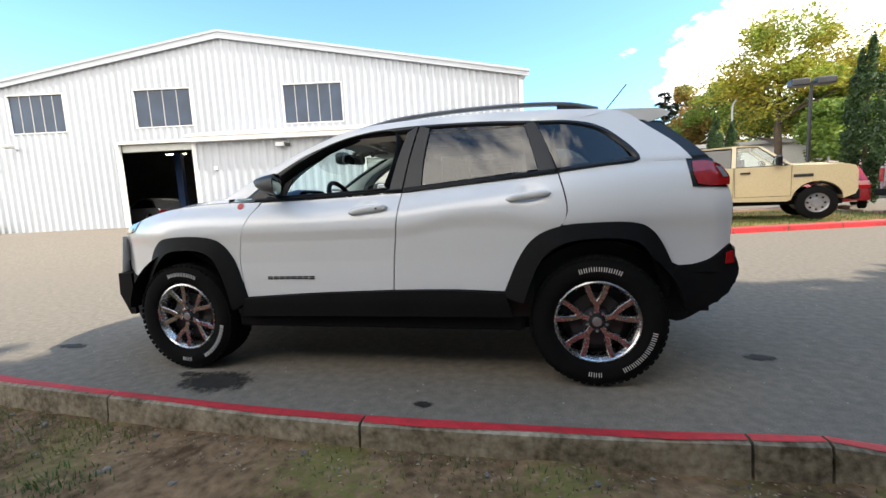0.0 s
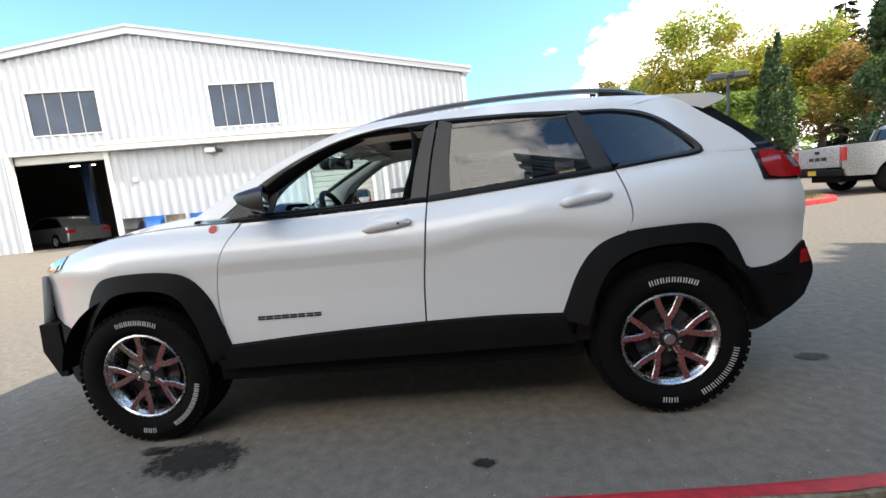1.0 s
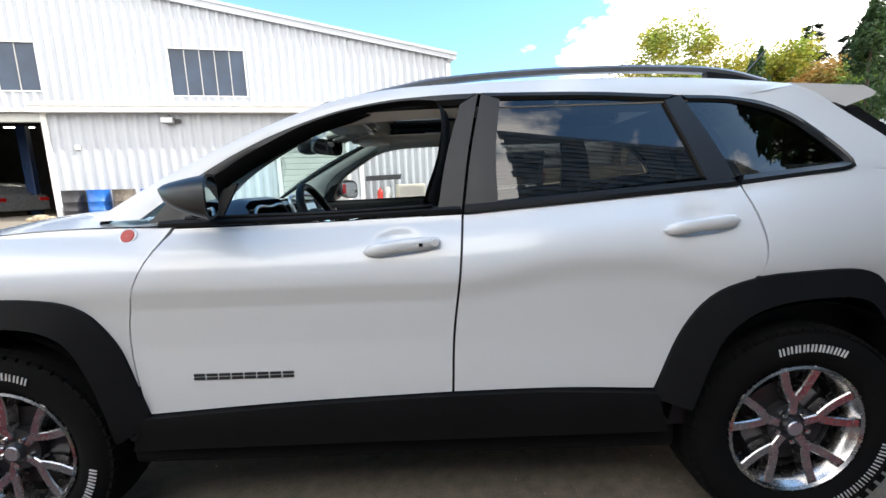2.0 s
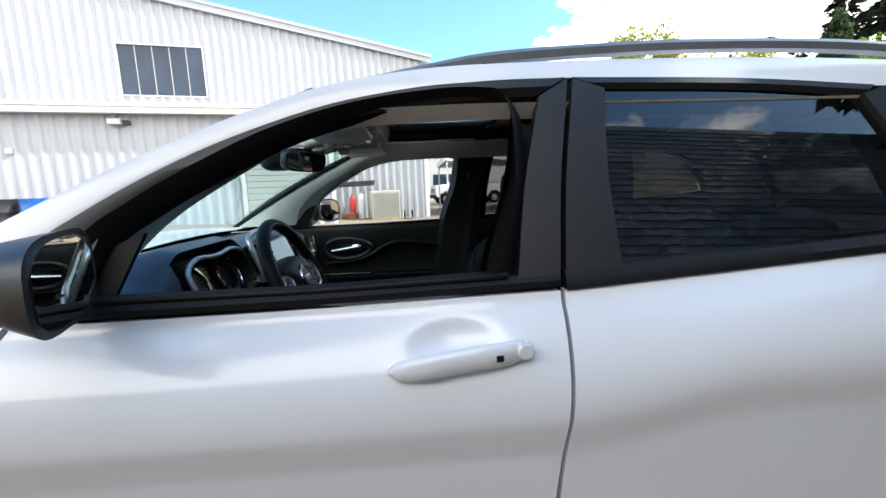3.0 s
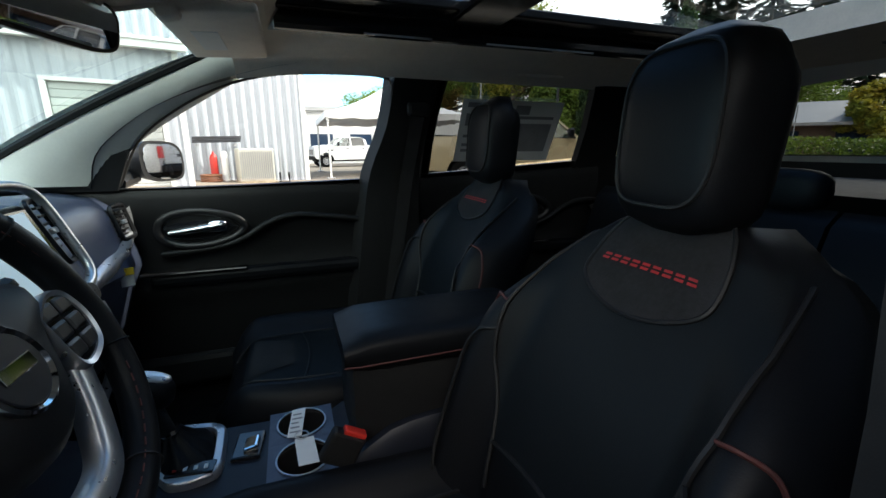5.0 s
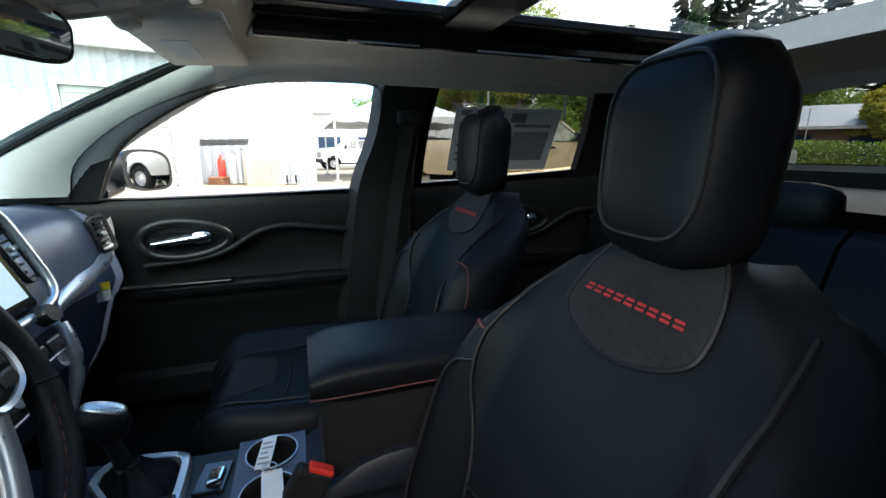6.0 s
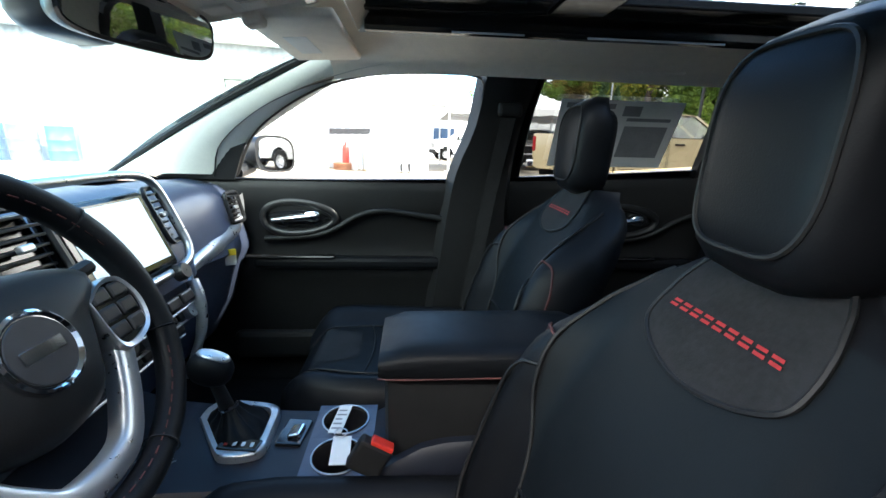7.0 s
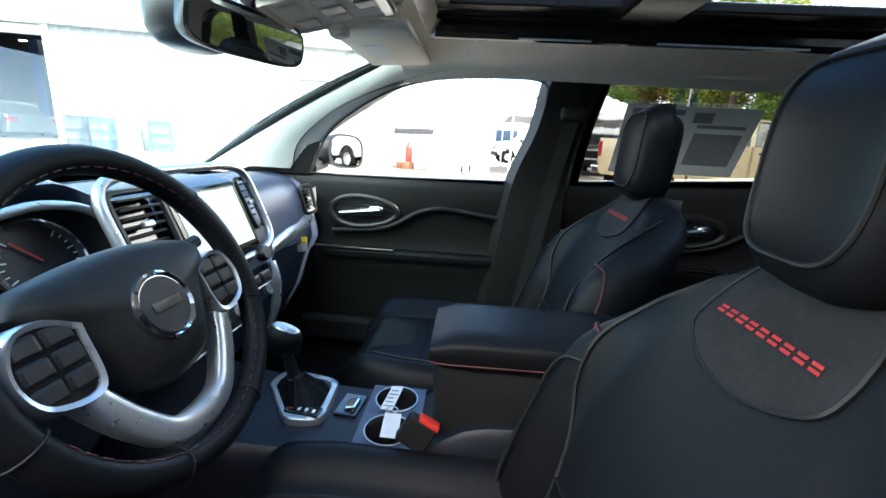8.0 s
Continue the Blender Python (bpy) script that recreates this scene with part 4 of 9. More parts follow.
def band(name, mat_, s, outer, inner, n, parent, off_o=0.0, off_i=0.0, depth=0.03, label=""):
    """A strip along the side between two curves."""
    O, I = spline(outer, n), spline(inner, n)
    b = bmesh.new()
    shell(b, [[on(p[0], p[1], s, off_o) for p in O], [on(*(0.5 * (p + q)), s, 0.6 * off_o + 0.4 * off_i + 0.006) for p, q in zip(O, I)], [on(p[0], p[1], s, off_i) for p in I]], (0, -s, 0), depth)
    return soften(part(name, b, mat_, parent, label), 40)


LEAD = [(-0.84, 0.525), (-0.868, 0.74), (-0.85, 0.89), (-0.80, 1.03), (-0.735, 1.137)]
SPLIT = [(0.185, 0.57), (0.195, 0.76), (0.22, 0.96), (0.238, 1.150)]
F_ARCH = [(-1.73, 0.60), (-1.63, 0.80), (-1.53, 0.90), (-1.40, 0.932), (-1.17, 0.932), (-1.02, 0.895), (-0.92, 0.78), (-0.86, 0.62), (-0.82, 0.50)]
F_ARCH_IN = [(-1.66, 0.52), (-1.60, 0.66), (-1.52, 0.76), (-1.40, 0.835), (-1.20, 0.845), (-1.07, 0.80), (-1.0, 0.69), (-0.95, 0.55), (-0.93, 0.44)]
R_ARCH = [(0.85, 0.53), (0.94, 0.75), (1.04, 0.87), (1.19, 0.925), (1.36, 0.932), (1.54, 0.925), (1.64, 0.89), (1.71, 0.80), (1.77, 0.66)]
R_ARCH_IN = [(0.96, 0.50), (1.02, 0.66), (1.08, 0.76), (1.19, 0.83), (1.36, 0.85), (1.53, 0.835), (1.62, 0.775), (1.69, 0.63), (1.72, 0.50)]
DLO_TOP = [(-0.84, 1.178), (-0.74, 1.262), (-0.65, 1.328), (-0.55, 1.388), (-0.44, 1.443), (-0.32, 1.490), (-0.20, 1.528), (-0.08, 1.552), (0.05, 1.568), (0.28, 1.578), (0.72, 1.565), (1.05, 1.54), (1.24, 1.525)]
ROOF_EDGE = [(-1.02, 1.172), (-0.90, 1.250), (-0.78, 1.322), (-0.61, 1.410), (-0.43, 1.492), (-0.24, 1.562), (-0.08, 1.598), (0.12, 1.618), (0.55, 1.626), (0.89, 1.620), (1.25, 1.598), (1.52, 1.576)]
HOOD_EDGE = [(-2.10, 0.93), (-1.99, 0.985), (-1.87, 1.03), (-1.67, 1.085), (-1.43, 1.125), (-1.10, 1.145), (-0.75, 1.145)]
BELT_F = [(-0.735, 1.142), (-0.3, 1.146), (0.238, 1.158)]
BELT_R = [(0.246, 1.150), (0.6, 1.175), (1.165, 1.212)]

for s in (-1, 1):
    left = s < 0
    # front wing
    side_panel("front_wing", PAINT, s, [(-2.13, 0.68), (-1.95, 0.655), (-1.765, 0.625)] + F_ARCH[1:-1] + [(-0.845, 0.525)], HOOD_EDGE[:-1] + [(-0.745, 1.142)],
               [(-2.13, 0.68), (-2.15, 0.82), (-2.10, 0.93)], [(-0.846, 0.525), (-0.874, 0.74), (-0.856, 0.89), (-0.806, 1.03), (-0.745, 1.142)], 44, 16, suv)
    # doors
    fd = side_panel("front_door", PAINT, s, [(-0.84, 0.525), (-0.34, 0.553), (0.185, 0.57)], BELT_F, LEAD, SPLIT, 90, 72, suv)
    rd = side_panel("rear_door", PAINT, s, [(0.192, 0.57), (0.54, 0.572), (0.855, 0.56)], BELT_R, [(p[0] + 0.008, p[1]) for p in SPLIT],
                    [(0.855, 0.56), (0.94, 0.75), (1.04, 0.87), (1.17, 0.922), (1.203, 1.0), (1.192, 1.1), (1.165, 1.212)], 36, 26, suv)
    # rear quarter, pillar and roof side
    side_panel("rear_quarter", PAINT, s, [(1.18, 0.926), (1.36, 0.934), (1.54, 0.927), (1.64, 0.892), (1.71, 0.80), (1.775, 0.685), (1.93, 0.70), (2.06, 0.79)],
               [(1.172, 1.215), (1.40, 1.236), (1.585, 1.255), (1.75, 1.25), (1.89, 1.245)], [(1.18, 0.926), (1.21, 1.0), (1.20, 1.1), (1.172, 1.215)],
               [(2.06, 0.79), (2.065, 0.90), (2.06, 1.05), (2.01, 1.17), (1.89, 1.245)], 34, 18, suv)
    side_panel("rear_pillar", PAINT, s, [(1.59, 1.256), (1.74, 1.252), (1.89, 1.246)], [(1.24, 1.526), (1.38, 1.56), (1.55, 1.575)],
               [(1.59, 1.256), (1.61, 1.295), (1.53, 1.39), (1.42, 1.475), (1.33, 1.51), (1.24, 1.526)], [(1.89, 1.246), (1.865, 1.29), (1.80, 1.365), (1.66, 1.480), (1.55, 1.575)], 16, 20, suv)
    band("roof_side", PAINT, s, ROOF_EDGE, [(-0.86, 1.172)] + DLO_TOP[1:], 48, suv, 0.0, 0.0, 0.03)
    # cladding
    side_panel("sill_cladding", CLAD, s, [(-0.90, 0.40), (-0.2, 0.405), (0.9, 0.41)], [(-0.84, 0.518), (-0.34, 0.547), (0.185, 0.564), (0.54, 0.566), (0.86, 0.55)],
               [(-0.90, 0.40), (-0.84, 0.518)], [(0.9, 0.41), (0.86, 0.55)], 30, 8, suv, 0.022, 0.06)
    band("wheel_arch_trim", CLAD, s, F_ARCH, F_ARCH_IN, 40, suv, 0.012, 0.045, 0.10)
    band("wheel_arch_trim", CLAD, s, R_ARCH, R_ARCH_IN, 40, suv, 0.012, 0.045, 0.10)
    side_panel("front_bumper_corner", CLAD, s, [(-2.10, 0.36), (-1.92, 0.30), (-1.72, 0.32)], [(-2.135, 0.672), (-1.95, 0.648), (-1.735, 0.605)],
               [(-2.10, 0.36), (-2.17, 0.50), (-2.135, 0.672)], [(-1.72, 0.32), (-1.68, 0.45), (-1.735, 0.605)], 14, 10, suv, 0.01, 0.05)
    side_panel("rear_bumper_corner", CLAD, s, [(1.70, 0.40), (1.80, 0.37), (1.93, 0.44), (2.05, 0.52)], [(1.77, 0.678), (1.93, 0.694), (2.06, 0.785)],
               [(1.70, 0.40), (1.71, 0.55), (1.77, 0.678)], [(2.05, 0.52), (2.105, 0.64), (2.06, 0.785)], 14, 10, suv, 0.012, 0.05)
    # sill step, dark body behind the panels
    b = bmesh.new()
    box(b, -0.95, s * 0.86, 0.31, 0.96, s * 0.70, 0.415, 0.02)
    part("sill", b, CLAD, suv)
    b = bmesh.new()
    rows = [[Vector((x, s * (half(x, z) - 0.035), z)) for x in np.linspace(-0.95, 1.02, 12)] for z in np.linspace(0.40, 1.13, 10)]
    shell(b, rows, (0, -s, 0), 0.02)
    part("inner_panel", b, SATINBLACK, suv)
    # window bands
    wtop = [p for p in DLO_TOP if p[0] <= 0.06] + [(0.315, 1.578)]
    wtop[0] = (-0.82, 1.160)
    win_in = [(-0.66, 1.175), (-0.615, 1.275), (-0.49, 1.372), (-0.35, 1.440), (-0.20, 1.490), (-0.06, 1.518), (0.10, 1.534), (0.245, 1.538)]
    band("window_frame", SATINBLACK, s, wtop, win_in, 32, fd, 0.004, -0.012, 0.05)
    side_panel("pillar_cover", SATINBLACK, s, [(0.158, 1.165), (0.238, 1.163)], [(0.250, 1.536), (0.318, 1.575)], [(0.158, 1.165), (0.195, 1.35), (0.250, 1.536)], [(0.238, 1.163), (0.270, 1.36), (0.318, 1.575)], 4, 12, fd, 0.004, 0.03)
    side_panel("pillar_cover", SATINBLACK, s, [(0.249, 1.164), (0.362, 1.172)], [(0.330, 1.575), (0.396, 1.550)], [(0.249, 1.164), (0.281, 1.36), (0.330, 1.575)], [(0.362, 1.172), (0.368, 1.36), (0.396, 1.550)], 4, 12, rd, 0.004, 0.03)
    band("belt_seal", SEAL, s, [(-0.79, 1.143), (-0.3, 1.147), (0.238, 1.159)], [(-0.78, 1.168), (-0.3, 1.170), (0.236, 1.182)], 16, fd, 0.003, 0.002, 0.05)
    band("belt_seal", SEAL, s, [(0.248, 1.153), (0.6, 1.176), (1.16, 1.214)], [(0.25, 1.186), (0.6, 1.205), (1.14, 1.240)], 16, rd, 0.008, 0.002, 0.05)
    band("window_frame", SATINBLACK, s, [(0.33, 1.578), (0.72, 1.566), (1.02, 1.543)], [(0.39, 1.550), (0.72, 1.540), (0.985, 1.518)], 16, rd, 0.004, -0.008, 0.03)
    side_panel("pillar_cover", SATINBLACK, s, [(1.06, 1.232), (1.155, 1.240)], [(0.985, 1.522), (1.045, 1.540)], [(1.06, 1.232), (1.03, 1.36), (0.985, 1.522)], [(1.155, 1.240), (1.11, 1.38), (1.045, 1.540)], 5, 12, rd, 0.004, 0.03)
    band("quarter_window_frame", SATINBLACK, s, [(1.05, 1.54), (1.25, 1.524), (1.42, 1.474), (1.53, 1.388), (1.61, 1.293), (1.585, 1.254), (1.38, 1.236), (1.165, 1.216)],
         [(1.075, 1.515), (1.24, 1.502), (1.395, 1.455), (1.50, 1.37), (1.57, 1.296), (1.56, 1.278), (1.38, 1.262), (1.19, 1.246)], 40, suv, 0.003, -0.005, 0.03)
    if left:
        for oy, oz, r in ((-0.004, 1.171, 0.007), (-0.030, 1.166, 0.006), (-0.052, 1.164, 0.009)):
            b = bmesh.new()
            tube(b, [(x, s * (half0(x, 1.16) + oy), oz + 0.012 * sstep(-0.3, 0.24, x)) for x in np.linspace(-0.70, 0.14, 14)], r, 8)
            part("window_lip", b, SEAL, fd, smooth=True)
    # panes
    side_panel("rear_door_glass", PRIVACY, s, [(0.330, 1.19), (0.7, 1.215), (1.06, 1.240)], [(0.36, 1.560), (0.7, 1.550), (0.988, 1.527)], [(0.330, 1.19), (0.342, 1.37), (0.36, 1.560)], [(1.06, 1.245), (1.03, 1.37), (0.988, 1.522)], 16, 10, rd, -0.012, 0.004)
    side_panel("quarter_glass", PRIVACY, s, [(1.165, 1.245), (1.38, 1.262), (1.565, 1.28)], [(1.06, 1.518), (1.24, 1.503), (1.40, 1.456)], [(1.165, 1.245), (1.06, 1.518)], [(1.565, 1.28), (1.50, 1.372), (1.40, 1.456)], 12, 10, suv, -0.008, 0.004)
    if not left:
        side_panel("front_door_glass", GLASS, s, [(-0.60, 1.195), (-0.2, 1.19), (0.17, 1.185)], [(-0.40, 1.40), (-0.16, 1.50), (0.245, 1.53)], [(-0.60, 1.195), (-0.52, 1.31), (-0.40, 1.40)], [(0.165, 1.185), (0.245, 1.53)], 12, 8, fd, -0.015, 0.004)
    # sail, mirror
    side_panel("mirror_sail", SATINBLACK, s, [(-0.81, 1.160), (-0.645, 1.160)], [(-0.66, 1.310), (-0.605, 1.310)], [(-0.81, 1.160), (-0.66, 1.310)], [(-0.645, 1.160), (-0.605, 1.310)], 5, 6, fd, 0.0, 0.04)
    b = bmesh.new()
    mm = Matrix.Translation((-0.590, s * 0.935, 1.240))
    rings = []
    for k in range(10):
        f = (k / 9) ** 0.6
        x = -0.082 + 0.150 * k / 9
        top, low, wide = 0.034 + 0.036 * f, 0.018 - 0.082 * f ** 0.8, 0.030 + 0.078 * f
        ring = []
        for j in range(28):
            a = 2 * math.pi * j / 28
            cx, cz = math.cos(a), math.sin(a)
            py = math.copysign(abs(cx) ** 0.6, cx) * wide
            pz = 0.5 * (top + low) + math.copysign(abs(cz) ** 0.6, cz) * 0.5 * (top - low) - 0.008 * cx * s * f
            ring.append(mm @ Vector((x + 0.035 * (py / 0.1) * s, py, pz)))
        rings.append(ring)
    loft(b, rings)
    soften(part("wing_mirror", b, SATINBLACK, fd, "black wing mirror housing"), 50)
    b = bmesh.new()
    rings = []
    for x, f in ((0.0685, 0.88), (0.0705, 0.88)):
        ring = []
        for j in range(24):
            a = 2 * math.pi * j / 24
            py = math.copysign(abs(math.cos(a)) ** 0.7, math.cos(a)) * 0.105 * f
            ring.append(mm @ Vector((x + 0.035 * (py / 0.1) * s, py, 0.003 + math.copysign(abs(math.sin(a)) ** 0.6, math.sin(a)) * 0.067 * f - 0.008 * math.cos(a) * s)))
        rings.append(ring)
    loft(b, rings)
    part("mirror_glass", b, MIRROR, fd)
    b = bmesh.new()
    tube(b, [(-0.62, s * 0.80, 1.185), (-0.60, s * 0.88, 1.20)], 0.026, 10)
    part("mirror_arm", b, SATINBLACK, fd)
    # door handles
    for dx, dz, par, key in ((0.04, 1.058, fd, left), (1.0, 1.094, rd, False)):
        b = bmesh.new()
        rings = []
        L = 0.126
        for k in range(15):
            t = -1 + 2 * k / 14
            x = dx + L * t
            w = 0.020 * (1 - abs(t) ** 6) ** 0.5 + 0.002
            z = dz + 0.012 * t + 0.004 * (1 - t * t)
            base = half0(x, z)
            bulge = 0.010 + 0.026 * (1 - t ** 4)
            ring = []
            for j in range(12):
                a = 2 * math.pi * j / 12
                ring.append(Vector((x, s * (base + bulge - 0.011 + 0.012 * math.cos(a)), z + w * math.sin(a))))
            rings.append(ring)
        loft(b, rings)
        soften(part("door_handle", b, PAINT, par, "white pull handle"), 60)
        if key:
            b = bmesh.new()
            x, z = dx + 0.108, dz + 0.014
            lathe(b, [(0.001, 0.0), (0.012, 0.0), (0.0145, -0.003), (0.016, -0.012)], 16, Matrix.Translation((x, s * (half(x, z) + 0.034), z)) @ Matrix.Rotation(radians(90 * -s), 4, "X"))
            part("lock_cap", b, PAINT, par)
            b = bmesh.new()
            x, z = dx + 0.062, dz + 0.008
            box(b, x - 0.006, s * (half0(x, z) + 0.030), z - 0.005, x + 0.006, s * (half0(x, z) + 0.0375), z + 0.005)
            part("button", b, GLOSSBLACK, par)
    # name badge as plain dark bars
    for k in range(8):
        x0 = -0.675 + k * 0.0425
        w = 0.036
        for zz, h in ((0.640, 0.0075), (0.652, 0.0075)):
            b = bmesh.new()
            rows = [[on(x0 + w * i / 3 + 0.003, z, s, 0.004) for i in range(4)] for z in (zz, zz + h)]
            shell(b, rows, (0, -s, 0), 0.006)
            part("badge_bar", b, ALLOYDARK, fd, "dark grey badge bar")
    # round emblem on the wing
    b = bmesh.new()
    c = on(-0.885, 1.118, s, 0.0)
    turn = Matrix.Translation(c) @ Matrix.Rotation(radians(-90 * s), 4, "X") @ Matrix.Rotation(radians(-28), 4, "X")
    lathe(b, [(0.001, 0.006), (0.026, 0.006), (0.030, 0.004), (0.031, -0.006)], 24, turn)
    em = part("emblem", b, SILVER, suv, "round grey and red emblem")
    b = bmesh.new()
    lathe(b, [(0.001, 0.0085), (0.022, 0.0085), (0.024, 0.0055)], 24, turn)
    part("emblem_face", b, REDPLASTIC, em)
    # lamps
    hl = side_panel("headlight", CLEARLENS, s, [(-2.09, 0.952), (-1.95, 0.958), (-1.85, 0.985)], [(-2.04, 0.99), (-1.92, 1.025), (-1.795, 1.052)], [(-2.09, 0.952), (-2.04, 0.99)], [(-1.85, 0.985), (-1.795, 1.052)], 10, 5, suv, 0.006, 0.02)
    side_panel("indicator", AMBER, s, [(-2.075, 0.954), (-1.90, 0.970)], [(-2.055, 0.976), (-1.865, 1.004)], [(-2.075, 0.954), (-2.055, 0.976)], [(-1.90, 0.970), (-1.865, 1.004)], 6, 3, hl, 0.010, 0.01)
    tl = side_panel("tail_light", REDLENS, s, [(1.892, 1.115), (1.96, 1.102), (2.05, 1.102)], [(1.880, 1.240), (1.95, 1.238), (2.02, 1.212)], [(1.892, 1.115), (1.876, 1.18), (1.880, 1.240)], [(2.05, 1.102), (2.055, 1.15), (2.02, 1.212)], 10, 8, suv, 0.016, 0.03)
    side_panel("lamp_bezel", GLOSSBLACK, s, [(1.866, 1.10), (2.04, 1.090)], [(1.852, 1.256), (1.985, 1.250)], [(1.866, 1.10), (1.852, 1.256)], [(2.04, 1.090), (1.985, 1.250)], 6, 8, tl, 0.008, 0.03)
    side_panel("clear_lens", CLEARLENS, s, [(2.022, 1.145), (2.046, 1.145)], [(1.990, 1.205), (2.020, 1.200)], [(2.022, 1.145), (1.990, 1.205)], [(2.046, 1.145), (2.020, 1.200)], 3, 3, tl, 0.022, 0.02)
    side_panel("reflector", REDLENS, s, [(2.03, 0.68), (2.075, 0.685)], [(2.035, 0.74), (2.07, 0.75)], [(2.03, 0.68), (2.035, 0.74)], [(2.075, 0.685), (2.07, 0.75)], 3, 3, suv, 0.022, 0.02)
    side_panel("fascia_edge", CLAD, s, [(-2.14, 0.665), (-2.115, 0.665)], [(-2.150, 0.745), (-2.144, 0.745)], [(-2.14, 0.665), (-2.148, 0.71), (-2.150, 0.745)], [(-2.115, 0.665), (-2.134, 0.71), (-2.144, 0.745)], 3, 6, suv, 0.006, 0.02)
    # roof rail
    b = bmesh.new()
    ry = 0.545
    top = spline([(-0.12, 1.588), (0.02, 1.614), (0.20, 1.640), (0.60, 1.657), (1.0, 1.652), (1.25, 1.634), (1.42, 1.592)], 40)
    rings = [[Vector((p[0], s * (ry + dy - 0.02 * sstep(0.9, 1.45, p[0])), p[1] + dz)) for dy, dz in ((-0.016, -0.012), (0.016, -0.012), (0.018, 0.004), (0.010, 0.013), (-0.010, 0.013), (-0.018, 0.004))] for p in top]
    loft(b, rings)
    rail = soften(part("roof_rail", b, RAILGREY, suv, "dark grey roof rail"), 40)
    for x0, x1 in ((-0.06, 0.15), (1.18, 1.40)):
        b = bmesh.new()
        def zt(x):
            return float(np.interp(x, [q[0] for q in top], [q[1] for q in top]))
        loft(b, [[Vector((x, s * (ry - 0.016), zt(x) - 0.01)), Vector((x, s * (ry + 0.016), zt(x) - 0.01)), Vector((x, s * (ry + 0.02), max(1.585, zt(x) - 0.06))), Vector((x, s * (ry - 0.02), max(1.585, zt(x) - 0.06)))] for x in (x0, (x0 + x1) / 2, x1)])
        part("rail_foot", b, SATINBLACK, rail)

# bonnet, roof, screen, tailgate
bm = bmesh.new()


def bonnet(u, v):
    e = spline(HOOD_EDGE, 30)
    p = e[min(30, int(round(u * 30)))]
    y = (2 * v - 1)
    w = half(p[0], p[1]) - 0.004
    crown = 0.055 * (1 - abs(y) ** 2.6) * (0.4 + 0.6 * sstep(-2.1, -1.2, p[0])) + 0.012 * (sstep(0.45, 0.62, abs(y)) - sstep(0.62, 0.95, abs(y)))
    return Vector((p[0] - 0.16 * (1 - y * y) * sstep(-1.5, -2.1, p[0]) - 0.10 * (1 - y * y) * sstep(-1.3, -0.75, p[0]), y * w, p[1] + crown + 0.004))


grid(bm, bonnet, 30, 30)
soften(part("bonnet", bm, PAINT, suv), 30)


def roof_pt(x, y, drop=0.0):
    """The roof skin: y from -1 to 1 across."""
    e = spline(ROOF_EDGE, 60)
    z = float(np.interp(x, [q[0] for q in e], [q[1] for q in e]))
    return Vector((x, y * (half(x, z) - 0.002), z + 0.035 * (1 - y * y) - drop))


GX0, GX1, GY = -0.13, 1.22, 0.66        # the roof's glass, and its share of the width
bm = bmesh.new()
cols = [-1, -0.9, -0.8, -0.7, -GY, -0.4, 0, 0.4, GY, 0.7, 0.8, 0.9, 1]
xs_ = [-0.24, -0.20, -0.16, GX0, 0.1, 0.4, 0.7, 1.0, GX1, 1.35, 1.5]
vv = [[bm.verts.new(roof_pt(x, y)) for y in cols] for x in xs_]
for j in range(len(xs_) - 1):
    for i in range(len(cols) - 1):
        if GX0 - 1e-6 <= xs_[j] and xs_[j + 1] <= GX1 + 1e-6 and abs(cols[i] + cols[i + 1]) / 2 < GY:
            continue
        bm.faces.new((vv[j][i], vv[j][i + 1], vv[j + 1][i + 1], vv[j + 1][i]))
soften(part("roof", bm, PAINT, suv), 40)
for a, c, nm in ((GX0 + 0.005, 0.345, "sunroof_glass"), (0.355, GX1 - 0.005, "sunroof_glass")):
    bm = bmesh.new()
    rows = [[roof_pt(a + (c - a) * i / 6, -GY + 0.01 + (2 * GY - 0.02) * j / 8, 0.003) for i in range(7)] for j in range(9)]
    shell(bm, rows, (0, 0, -1), 0.005)
    part(nm, bm, ROOFGLASS, suv, "dark-tinted roof glass")
bm = bmesh.new()


def screen(u, v):
    y = 2 * u - 1
    b0 = Vector((-1.02 - 0.10 * (1 - y * y), y * 0.745, 1.160 + 0.03 * (1 - y * y)))
    t0 = Vector((-0.235 - 0.05 * (1 - y * y), y * 0.590, 1.563 + 0.045 * (1 - y * y)))
    return b0 + (t0 - b0) * v + Vector((-0.008, 0, 0.016)) * math.sin(math.pi * v)


grid(bm, screen, 20, 10)
part("windscreen", bm, WINDSCREEN, suv, "clear windscreen", True)
bm = bmesh.new()
e = [screen(0, k / 20) for k in range(21)] + [screen(k / 20, 1) for k in range(1, 21)] + [screen(1, 1 - k / 20) for k in range(1, 21)] + [screen(1 - k / 20, 0) for k in range(1, 20)]
tube(bm, e, 0.010, 6, closed=True)
part("screen_seal", bm, SEAL, suv)
bm = bmesh.new()
grid(bm, lambda u, v: Vector((-0.78 - 0.34 * v - 0.06 * (1 - (2 * u - 1) ** 2), (2 * u - 1) * 0.78, 1.150 + 0.02 * (1 - (2 * u - 1) ** 2))), 16, 4)
part("cowl", bm, CLAD, suv)
# tailgate and rear screen
bm = bmesh.new()


def gate(u, v):
    y = 2 * u - 1
    e = spline([(2.12, 0.78), (2.145, 0.92), (2.13, 1.08), (2.05, 1.20), (1.975, 1.25)], 12)
    p = e[min(12, int(round(v * 12)))]
    return Vector((p[0] + 0.06 * (1 - y * y) - 0.09 * abs(y) ** 4, y * 0.70, p[1]))


grid(bm, gate, 16, 12)
soften(part("tailgate", bm, PAINT, suv), 40)
bm = bmesh.new()


